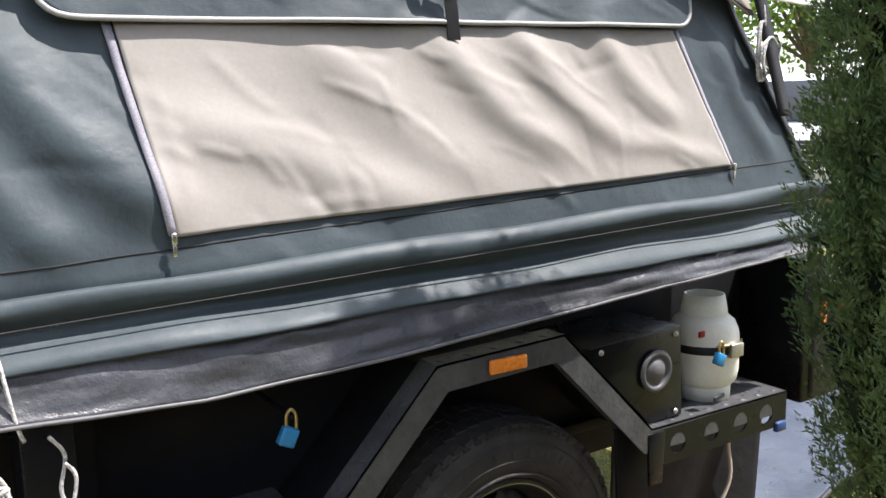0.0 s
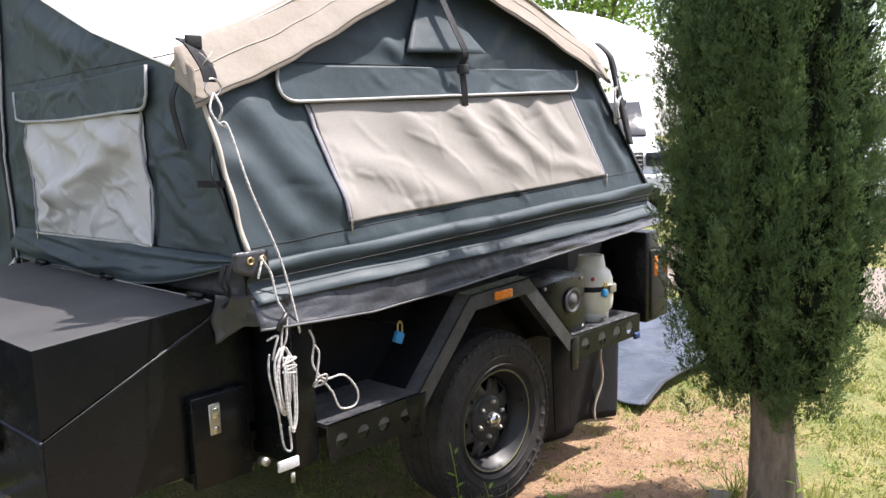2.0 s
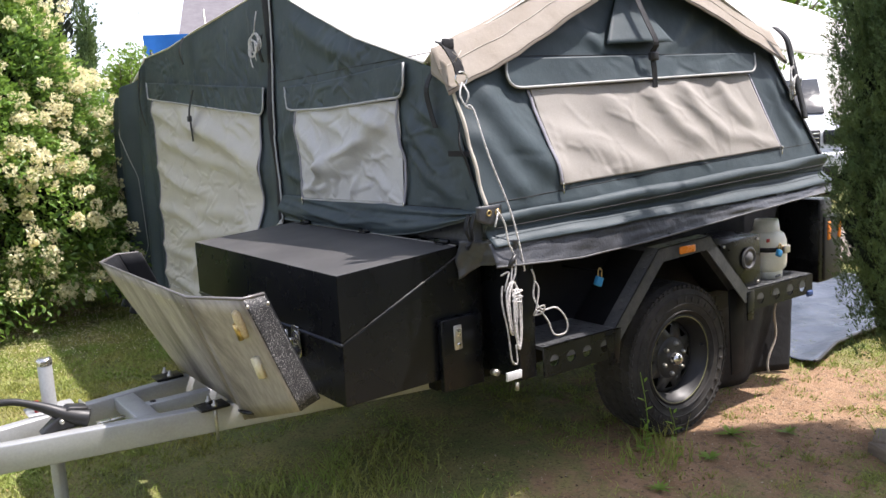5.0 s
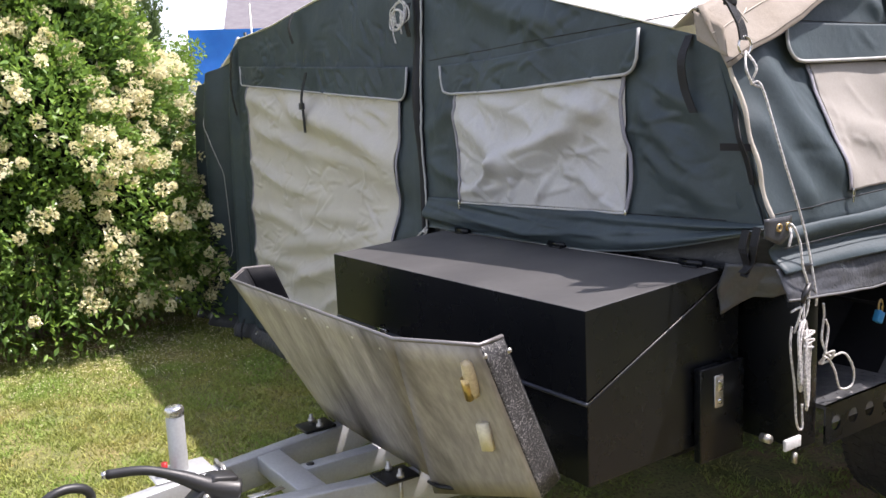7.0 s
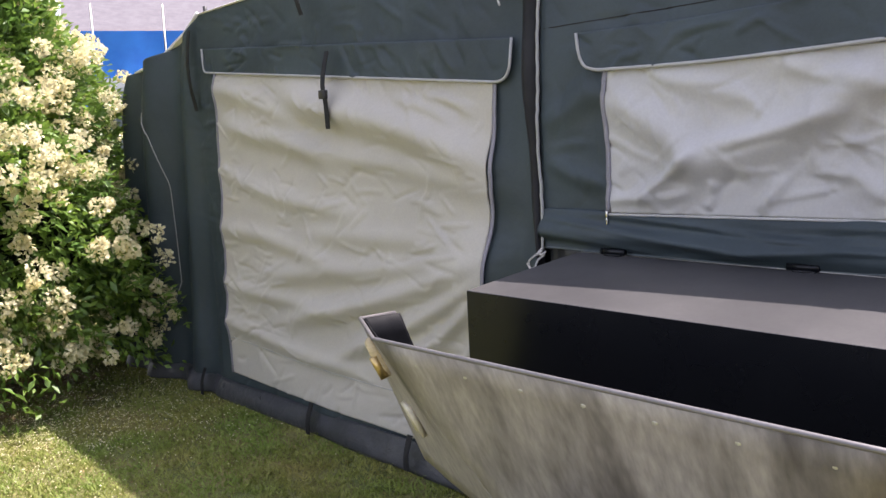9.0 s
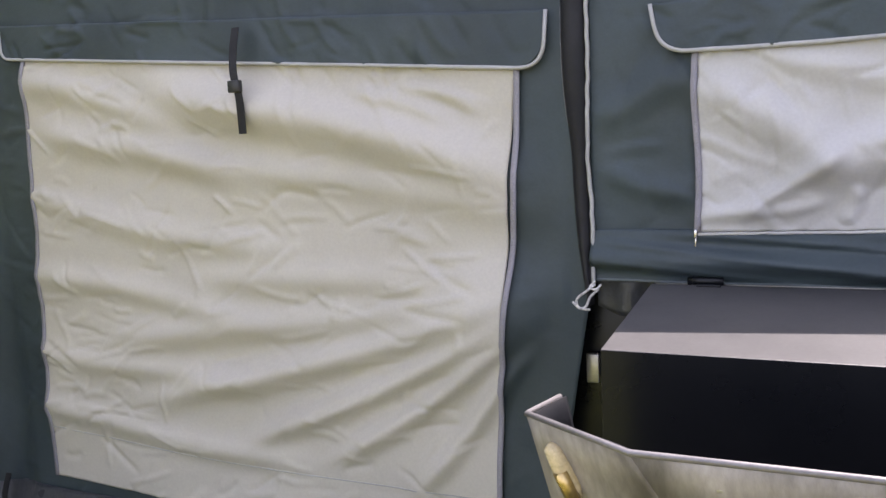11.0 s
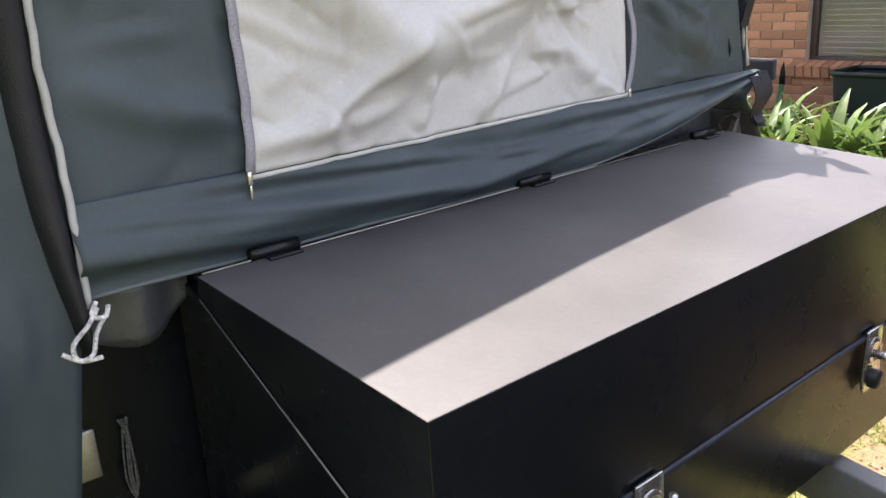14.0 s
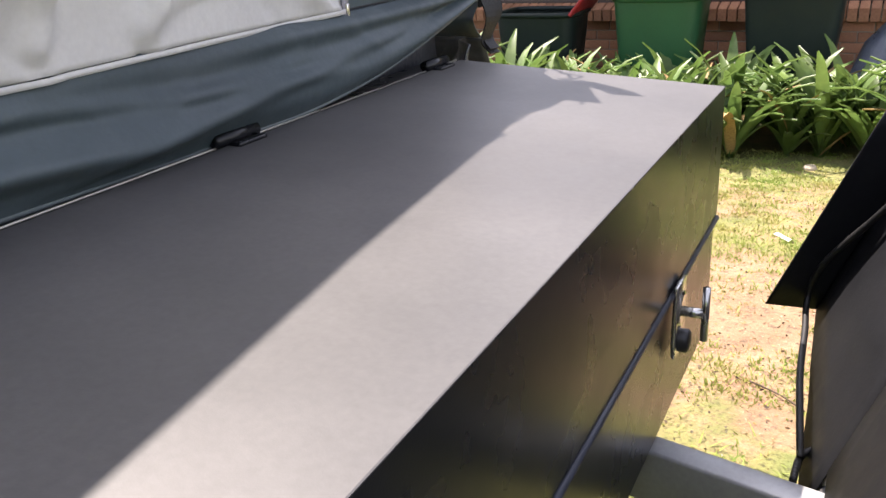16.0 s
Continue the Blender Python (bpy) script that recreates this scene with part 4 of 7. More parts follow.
def side_y(x, z):
    """Outward face of the tent's side wall, with its slack folds."""
    k = max(0.0, min(1.0, (z - 1.16) / 0.5))
    y = lerp(-0.135, -0.005, k) + max(0, z - 1.66) * 0.22
    taut = math.sin(math.pi * max(0, min(1, x / 2.1)))
    y += 0.018 * nse(x * 2.2 + z * 1.6, z * 2.2 - x * 0.8, 2.0) * taut
    y -= 0.95 * sum(fold(x, z, *f) for f in SIDE_FOLDS) + side_wrinkles(x, z) * min(1, taut * 2)
    return y


def front_x(y, z):
    """Outward face of the front walls, with slack folds that fan out from the tied corner."""
    x = 0.03 + 0.012 * nse(y * 1.9 + z, z * 2.2, 4.4)
    x += 0.05 * max(0.0, z - 1.65)
    if y > 1.62:
        w = min(1, max(0.15, (y - 1.62) / 0.26)) * min(1, max(0, (3.9 - y) / 0.3))
        x -= w * (1.9 * sum(fold(y, z, *f) for f in DOOR_FOLDS) + 1.25 * door_wrinkles(y, z))
        x -= w * 0.012 * nse(y * 1.6, z * 5 + y * 1.5, 2.2)
        x -= 0.02 * max(0, (0.35 - z))
    else:
        w = math.sin(math.pi * min(1, max(0.03, y / 1.6))) ** 0.4
        x -= w * (1.9 * sum(fold(y, z, *f) for f in FRONT_FOLDS) + 1.4 * front_wrinkles(y, z))
    return x


def wing(y, z):
    """How far the far wing of the annex is set back, with its upright folds."""
    if y <= 3.72:
        return 0.0
    return -0.03 * (y - 3.72) + 0.05 * math.sin((y - 3.72) * 6.5 + z * 1.2) * (y - 3.72) + 0.042 * math.sin(y * 17 + z * 1.8) * min(1, (y - 3.72) * 6)


SKIRT_FOLDS = (((1.5, 1.125), (0.85, 1.06), 0.012, 0.011), ((1.25, 1.145), (0.5, 1.085), 0.011, 0.010), ((0.95, 1.045), (0.15, 1.125), 0.011, 0.010), ((1.52, 1.075), (1.15, 1.045), 0.010, 0.008),
               ((0.60, 1.14), (0.05, 1.15), 0.010, 0.008), ((0.75, 1.10), (0.30, 1.115), 0.009, 0.007))


def roof_front(y):
    return piece(y, [(0.0, 1.665), (0.13, 1.70), (0.71, 1.87), (1.12, 2.03), (1.55, 2.21), (1.75, 2.20), (2.63, 2.13), (3.16, 2.075), (3.71, 2.055), (3.82, 1.985), (4.05, 1.90), (4.25, 1.85), (4.48, 1.815)])


def roof_side(x):
    return piece(x, [(-0.03, 1.66), (0.31, 1.80), (0.98, 2.12), (1.08, 2.12), (1.55, 1.96), (2.06, 1.755)])


def outline(fn, corners, r_bl=0.0, r_br=0.0, n=8):
    """A closed run round a flap: top left, down, rounded bottom corners, up to top right."""
    (tl, bl, br, tr) = [Vector((*c, 0)) for c in corners]
    run = [tl]
    for c, a, d, r in ((bl, tl, br, r_bl), (br, bl, tr, r_br)):
        if r:
            p, q = c + (a - c).normalized() * r, c + (d - c).normalized() * r
            for i in range(n + 1):
                s = i / n
                run.append((1 - s) ** 2 * p + 2 * s * (1 - s) * c + s * s * q)
        else:
            run.append(c)
    run.append(tr)
    out = []
    for a, c in zip(run, run[1:]):
        k = max(1, int((c - a).length / 0.05))
        out += [lerp(a, c, i / k) for i in range(k)]
    out.append(tr)
    return [fn(p.x, p.y) for p in out], out


def flap_mesh(fn, corners, r_bl, r_br, nu=40, nv=8):
    """A hanging flap: a grid pulled in at its rounded bottom corners."""
    tl, bl, br, tr = [Vector((*c, 0)) for c in corners]

    def f(u, v):
        w = (bl - br).length
        e0, e1 = u * w, (1 - u) * w
        cut = 0.0
        for e, r in ((e0, r_bl), (e1, r_br)):
            if r and e < r:
                cut = max(cut, r - math.sqrt(max(0, r * r - (r - e) ** 2)))
        h = (tl - bl).length
        vv = v * (1 - cut / h)
        p = lerp(lerp(tl, tr, u), lerp(bl, br, u), vv)
        return fn(p.x, p.y)
    return sheet(f, nu, nv)


def quad_panel(fn, tl, tr, br, bl, nu, nv):
    A = [Vector((*c, 0)) for c in (tl, tr, br, bl)]

    def f(u, v):
        p = lerp(lerp(A[0], A[1], u), lerp(A[3], A[2], u), v)
        return fn(p.x, p.y)
    return sheet(f, nu, nv)


def strap(name, pts, width, parent, side, label="black webbing strap", thick=0.003):
    return part(name, tube(smooth_path(pts, 5), 0, 4, flat=(width, thick, side)), WEB, parent, label, smooth=False)


def zip_slider(at, parent, side="y"):
    z = part("zip_slider", box((-0.005, -0.004, -0.012), (0.005, 0.004, 0.009), 0.002, Matrix.Translation(at)), CHROME, parent)
    part("zip_pull", box((-0.0035, -0.002, -0.034), (0.0035, 0.002, -0.012), 0.001, Matrix.Translation(at)), CHROME, z)


def build_tent():
    t = thing("camper_tent", "dark green canvas camper tent pitched on the trailer", "tent")

    # side wall
    def side_edge(z):
        left = lerp(0.035, -0.01, max(0, min(1, (z - 1.15) / 0.5)))
        right = lerp(2.27, 2.03, max(0, min(1, (z - 1.2) / 0.53)))
        return left, right

    def side(u, v):
        x = lerp(0.02, 2.2, u)
        zt = roof_side(lerp(-0.01, 2.05, u)) + 0.0
        z = lerp(1.13, zt, v)
        a, b_ = side_edge(z)
        x = lerp(a, b_, u)
        return (x, side_y(x, z), z)
    cloth("side_wall", sheet(side, 200, 90), GREEN, t, "dark green canvas side wall")

    def S(off):
        return lambda x, z: Vector((x, side_y(x, z) - off, z))
    part("seam", tube([S(0.001)(lerp(0.04, 2.24, i / 60), lerp(1.185, 1.275, i / 60)) for i in range(61)], 0.0022, 5), WEB, t)
    part("seam", tube([S(0.001)(lerp(0.19, 1.93, i / 50), lerp(1.725, 1.735, i / 50)) for i in range(51)], 0.0022, 5), WEB, t)
    part("edge_binding", tube([Vector((side_edge(z)[1] + 0.004, side_y(side_edge(z)[1], z) - 0.004, z)) for z in [1.74 - 0.03 * i for i in range(20)]], 0, 4, flat=(0.036, 0.008, (1, 0.3, 0))), WEB, t, "black webbing bound edge")
    # window blind and its zips
    win = cloth("window_blind", quad_panel(S(0.009), (0.375, 1.60), (1.790, 1.635), (1.925, 1.272), (0.430, 1.222), 180, 50), BEIGE, t, "beige canvas window blind zipped shut")
    for a, c in (((0.362, 1.60), (0.424, 1.225)), ((1.803, 1.635), (1.930, 1.272))):
        part("zip", tube([S(0.009)(lerp(a[0], c[0], i / 20), lerp(a[1], c[1], i / 20)) for i in range(21)], 0, 4, flat=(0.015, 0.003, (1, 0, 0))), ZIP, win, "grey zip")
    zip_slider(S(0.016)(0.424, 1.222), win)
    zip_slider(S(0.016)(1.93, 1.270), win)
    corners = [(0.265, 1.715), (0.225, 1.600), (1.85, 1.645), (1.86, 1.735)]
    f = S(0.016)
    fl = cloth("awning_flap", flap_mesh(lambda x, z: f(x, z) + Vector((0, -0.006 * math.sin(9 * x) - 0.010, 0)), corners, 0.10, 0.05, 140, 18), GREEN, t, "dark green window flap edged with grey piping", 0.004)
    run, _ = outline(lambda x, z: f(x, z) + Vector((0, -0.006 * math.sin(9 * x) - 0.012, 0)), corners, 0.10, 0.05)
    part("piping", tube(run, 0.0055, 6), PIPING, fl, "light grey piping")
    # peak vent with its hood and strap
    def vent(u, v):
        x, z = lerp(lerp(1.000, 0.815, v), lerp(1.015, 1.245, v), u), lerp(2.045, 1.772 + 0.012 * u, v)
        return (x, side_y(1.0, z) - 0.014 - 0.030 * v - 0.022 * v * math.sin(math.pi * u), z)
    cloth("vent_hood", sheet(vent, 18, 14), GREEN, t, "small triangular vent hood")
    strap("strap", [(1.005, 0.03, 2.06), (1.03, -0.045, 1.88), (1.05, -0.085, 1.775), (1.055, -0.06, 1.73), (1.065, -0.06, 1.66), (1.075, -0.055, 1.585)], 0.032, t, (1, 0, 0))
    part("strap_buckle", box((1.035, -0.072, 1.70), (1.085, -0.052, 1.735), 0.004), BLACKP, t)

    # side skirt: slack folds above a black vinyl storm flap
    def folds(u, v):
        x = lerp(0.03, 2.27, u)
        z0 = lerp(1.145, 1.215, u)
        z = z0 - v * lerp(0.115, 0.150, u)
        out = 0.020 * math.sin(v * math.pi * 2.4 + 0.4 + 0.6 * nse(x * 1.5, 0)) + 0.03 * v + 0.010 * nse(x * 2.5, v * 4, 1)
        return (x, -0.140 - out, z + 0.006 * nse(x * 3, v * 3, 6))
    cloth("skirt", sheet(folds, 90, 24), GREEN, t, "slack folds of dark green canvas")
    part("skirt_seam", tube([(lerp(0.05, 2.25, i / 60), -0.172 - 0.01 * nse(i * 0.06, 0, 1), lerp(1.098, 1.165, i / 60)) for i in range(61)], 0.002, 5), WEB, t)

    def vinyl(u, v):
        x = lerp(0.02, 2.28, u)
        zt = lerp(1.045, 1.075, u) + 0.004 * nse(x * 4, 1)
        zb = piece(x, [(0.02, 0.965), (0.2, 0.955), (0.45, 0.938), (0.9, 0.957), (1.4, 0.985), (2.28, 1.035)])
        z = lerp(zt, zb, v)
        return (x, -0.165 - 0.040 * v - 0.016 * nse(x * 3.0, v * 2, 3) * v - 0.006 * nse(x * 9, v * 5, 5), z)
    cloth("storm_flap", sheet(vinyl, 110, 14), VINYL, t, "creased black vinyl storm flap", 0.004)
    part("flap_hem", tube([Vector(vinyl(i / 80, 1.0)) for i in range(81)], 0.004, 6), mat("grey_hem", (0.13, 0.13, 0.135), 0.5), t, "grey sewn hem")
    # front corner flap of vinyl hanging under the eyelets
    def corner(u, v):
        y = -0.205 + 0.02 * v + (0.18 * u if u > 0.5 else 0.09 * u)
        return (0.13 - 0.14 * u + 0.01 * nse(u * 5, v * 3), y + 0.012 * math.sin(6 * u + 4 * v), lerp(1.05, 0.965 - 0.055 * u ** 2 + 0.01 * math.sin(5 * u), v))
    cloth("corner_flap", sheet(corner, 20, 12), VINYL, t, "black vinyl corner flap", 0.004)

    # beige fascia along the gable and white roof
    def fascia(u, v):
        x = lerp(-0.04, 2.08, u)
        z = roof_side(x) - 0.072 + 0.005 * nse(x * 6, 0)
        return (x, lerp(-0.055, 0.045, v) + 0.10 * max(0, z - 1.66), z + 0.17 * v + 0.006 * nse(x * 9, v * 4))
    cloth("fascia", sheet(fascia, 90, 8), FASCIA, t, "tan canvas fascia along the roof edge", 0.004)
    part("fascia_stitch", tube([Vector(fascia(i / 80, 0.08)) + Vector((0, -0.004, 0)) for i in range(81)], 0.0018, 5), mat("dark_stitch", (0.10, 0.08, 0.06), 0.7), t)
    part("fascia_stitch", tube([Vector(fascia(i / 80, 0.55)) + Vector((0, -0.004, 0)) for i in range(81)], 0.0016, 5), TANPIPE, t)
    # front return of the fascia at the corner
    cloth("fascia", sheet(lambda u, v: (-0.04 + 0.02 * v, lerp(-0.055, 0.045, u) + 0.03 * v, lerp(1.612, 1.665, u) + 0.085 * v), 8, 6), FASCIA, t, "tan canvas corner return", 0.004)

    def roof(u, v):
        y = lerp(0.04, 3.71, v)
        zf = roof_front(y)
        x = lerp(0.02 + 0.05 * max(0.0, zf - 1.65), 2.08, u)
        zs = roof_side(x) + 0.10
        rise = 0.30 * math.sin(math.pi * min(1, v * 1.25) * 0.8)
        zmid = zs + rise
        w = abs(2 * u - 1) ** 1.2
        zz = lerp(zmid, zf, w) if v > 0.02 else lerp(zs, max(zf, zs - 0.02), w)
        zz -= 0.035 * math.sin(math.pi * u) * math.sin(math.pi * v)
        return (x, y, zz)
    cloth("roof", sheet(roof, 50, 50), ROOF, t, "bright white canvas roof", 0.004)
    def awning(u, v):
        x, y = lerp(2.04, 3.25, u), lerp(0.02, 2.6, v)
        return (x, y, 1.765 + 0.50 * math.sin(math.pi * v) ** 0.8 - 0.03 * u - 0.03 * math.sin(math.pi * u) + 0.012 * nse(x * 3, y * 3))
    cloth("roof", sheet(awning, 20, 26), ROOF, t, "white canvas rear awning roof", 0.004)
    # added dark sheet standing in for the awning's underside in shadow
    cloth("awning_lining", sheet(lambda u, v: (lerp(2.10, 3.20, u), 0.95 + 0.03 * math.sin(9 * u), lerp(2.12, 1.40 + 0.02 * math.sin(7 * u), v)), 24, 8), mat("awning_shade_brown", (0.045, 0.030, 0.022), 0.8), t, "dark brown sheet added as the shade under the awning")

    # front wall over the box
    def front(u, v):
        y = lerp(0.0, 1.545, u)
        z = lerp(1.13, roof_front(y), v)
        a = lerp(-0.12, 0.02, max(0, min(1, (z - 1.15) / 0.45)))
        y = lerp(a, 1.545, u)
        return (front_x(y, z), y, z)
    cloth("front_wall", sheet(front, 150, 100), GREEN, t, "dark green canvas front wall")

    def F(off):
        return lambda y, z: Vector((front_x(y, z) - off, y, z))
    fw = cloth("window_blind", quad_panel(F(0.010), (1.275, 1.60), (0.375, 1.585), (0.375, 1.165), (1.275, 1.155), 130, 65), GREYW, t, "pale grey canvas window blind zipped shut")
    for y in (1.28, 0.37):
        part("zip", tube([F(0.014)(y + (0.020 if y < 1 else 0.004) * math.sin(i * 0.33), lerp(1.60, 1.155, i / 20)) for i in range(21)], 0, 4, flat=(0.015, 0.003, (0, 1, 0))), ZIP, fw, "grey zip")
    part("zip", tube([F(0.014)(lerp(1.28, 0.37, i / 30), lerp(1.150, 1.162, i / 30)) for i in range(31)], 0, 4, flat=(0.007, 0.002, (0, 0, 1))), GREYW, fw, "stitched bottom hem")
    zip_slider(F(0.016)(1.285, 1.152), fw)
    zip_slider(F(0.016)(0.37, 1.165), fw)
    corners = [(1.385, 1.70), (1.365, 1.585), (0.315, 1.590), (0.305, 1.725)]
    g = F(0.014)
    fl = cloth("awning_flap", flap_mesh(lambda y, z: g(y, z) + Vector((-0.008, 0, 0.006 * math.sin(5 * y))), corners, 0.07, 0.06, 120, 18), GREEN, t, "dark green window flap edged with grey piping", 0.004)
    run, _ = outline(lambda y, z: g(y, z) + Vector((-0.010, 0, 0.006 * math.sin(5 * y))), corners, 0.07, 0.06)
    part("piping", tube(run, 0.0055, 6), PIPING, fl, "light grey piping")
    part("seam", tube([F(0.001)(lerp(1.53, 0.1, i / 40), lerp(1.735, 1.755, i / 40)) for i in range(41)], 0.0022, 5), WEB, t)
    part("seam", tube([F(0.001)(lerp(1.53, 0.0, i / 40), lerp(1.150, 1.165, i / 40)) for i in range(41)], 0.0022, 5), WEB, t)
    # roll of slack cloth and the hem that lifts to the corner
    def low(u, v):
        y = lerp(1.545, -0.145, u)
        zl = 1.028 + 0.125 * max(0, (0.55 - y) / 0.70) ** 1.5 + 0.006 * nse(y * 3, 2)
        z = lerp(1.16, zl, v)
        return (0.022 - 0.020 * math.sin(v * 2.6) - 0.012 * math.sin(v * 9 + y * 2) * math.sin(v * 2.2) - 0.016 * v * max(0, 1 - abs(y - 0.3) / 0.7) + 0.008 * nse(y * 3, v * 3) - sum(fold(y, z, *f) for f in SKIRT_FOLDS) - 0.6 * front_wrinkles(y, z) * math.sin(math.pi * min(0.9, v)), y, z)
    cloth("skirt", sheet(low, 170, 34), GREEN, t, "slack green skirt sagging over the lid hinges")
    part("skirt_hem", tube([Vector(low(i / 60, 1.0)) for i in range(61)], 0.004, 6), mat("green_hem", (0.10, 0.12, 0.125), 0.6), t)
    cloth("inner_valance", sheet(lambda u, v: (0.075 + 0.01 * nse(u * 6, v), lerp(1.54, -0.05, u), lerp(1.15, 1.0, v)), 20, 4), VINYL, t, "black vinyl valance behind the hem")
    cloth("corner_strip", sheet(lambda u, v: lerp(Vector((lerp(0.035, -0.01, max(0, min(1, (lerp(1.13, 1.66, v) - 1.15) / 0.5))) + 0.02, side_y(0.03, lerp(1.13, 1.66, v)) + 0.004, lerp(1.13, 1.66, v))),
          Vector((front_x(0.05, lerp(1.13, 1.66, v)) + 0.008, lerp(-0.06, 0.06, v), lerp(1.13, 1.66, v))), u), 3, 24), GREEN, t, "dark green corner strip")
    # dark hanging straps
    strap("strap", [(0.03, 0.13, 1.69), (-0.012, 0.125, 1.62), (-0.004, 0.12, 1.54), (-0.008, 0.085, 1.47)], 0.028, t, (0, 1, 0))
    strap("strap", [(0.02, -0.035, 1.52), (0.0, -0.05, 1.46), (-0.02, -0.075, 1.40), (0.0, -0.085, 1.34), (0.02, -0.09, 1.27)], 0.022, t, (0.4, 1, 0))
    strap("strap", [(-0.04, -0.03, 1.375), (0.0, -0.07, 1.372), (0.02, -0.09, 1.37)], 0.02, t, (0, 0, 1))
    # pale cord piping down the corner
    part("corner_cord", tube([Vector((lerp(-0.002, 0.04, i / 24), side_y(lerp(0.0, 0.04, i / 24), lerp(1.63, 1.17, i / 24)) - 0.008 + 0.006 * math.sin(i * 0.7), lerp(1.63, 1.17, i / 24))) for i in range(25)], 0.007, 6), TANPIPE, t, "pale tan corner piping")

    # corner tie: webbing, D-ring, eyelet tab
    strap("corner_strap", [(-0.055, -0.035, 1.772), (-0.04, -0.055, 1.755), (-0.022, -0.066, 1.72), (-0.008, -0.072, 1.69), (0.0, -0.074, 1.655)], 0.052, t, (1, 0.25, 0), "grey-black corner strap with crossed stitching", 0.005)
    tb = part("strap_tab", box((-0.060, -0.062, 1.745), (-0.010, -0.052, 1.782), 0.004), WEB, t, "folded strap end")
    for a, c in (((-0.030, 1.735), (0.012, 1.70)), ((0.010, 1.738), (-0.026, 1.698))):
        part("stitch", tube([(a[0], -0.0745, a[1]), (c[0], -0.0765, c[1])], 0.0015, 5), TANPIPE, t)
    part("d_ring", tube([(0.003 + 0.026 * math.cos(a), -0.075, 1.640 + 0.024 * math.sin(a)) for a in [2 * math.pi * i / 20 for i in range(20)]], 0.0035, 6, closed=True), CHROME, t)
    tab = cloth("eyelet_tab", sheet(lambda u, v: (lerp(-0.03, 0.085, u), -0.165 - 0.006 * math.sin(3 * u), lerp(1.185, 1.135 - 0.025 * (1 - abs(2 * u - 1)), v)), 8, 6), VINYL, t, "grey vinyl tab with two brass eyelets", 0.005)
    for x in (0.022, 0.062):
        part("eyelet", lathe([(0.012, 0), (0.012, 0.004), (0.007, 0.004), (0.006, 0)], 16, pose(x, -0.172, 1.158, 90)), BRASS, tab)
    for dy, dz, k in ((0.0, 0.0, 1), (0.035, -0.01, -1)):
        strap("vinyl_tab", [(-0.012, -0.13 + dy, 1.16 + dz), (-0.03, -0.132 + dy, 1.11 + dz), (-0.015, -0.125 + dy + 0.012 * k, 1.06 + dz), (-0.035, -0.12 + dy + 0.02 * k, 1.035 + dz)], 0.030, t, (0.3, 1, 0), "grey-black webbing tab")
    # corner post piping between front wall and door wall: black pleat with pale edge
    def gusset(u, v):
        z = lerp(2.19, 0.965, v)
        w = piece(z, [(0.96, 0.012), (1.10, 0.030), (1.28, 0.050), (1.6, 0.066), (2.2, 0.085)])
        return (front_x(1.56, z) + 0.004 - 0.030 * math.sin(math.pi * u) ** 0.6 + 0.006 * math.sin(z * 11), 1.545 + w * u + 0.010 * nse(z * 4, 3) * u, z)
    cloth("gusset", sheet(gusset, 8, 50), WEB, t, "black gusset between tent and annex", 0.004)
    part("gusset_edge", tube([Vector(gusset(1.0, i / 50)) + Vector((-0.004, 0, 0)) for i in range(51)], 0.0012, 5), ZIP, t)
    cloth("corner_flap", sheet(lambda u, v: (0.05 + 0.01 * math.sin(9 * u), lerp(1.54, 1.385, u), lerp(1.03, 0.955 + 0.03 * u * u - 0.03 * math.sin(math.pi * u), v)), 10, 6), VINYL, t, "black vinyl corner flap", 0.004)
    part("pleat_edge", tube([(front_x(1.54, z) - 0.016, 1.543 + 0.010 * nse(z * 4, 0) + 0.006 * nse(z * 19, 4), z) for z in [2.2 - 0.02 * i for i in range(60)]], 0.0055, 6), PIPING, t, "pale grey corner piping")
    strap("strap", [(0.0, 1.585, 1.98), (-0.02, 1.58, 1.90), (-0.01, 1.575, 1.84)], 0.03, t, (0, 1, 0))
    return t


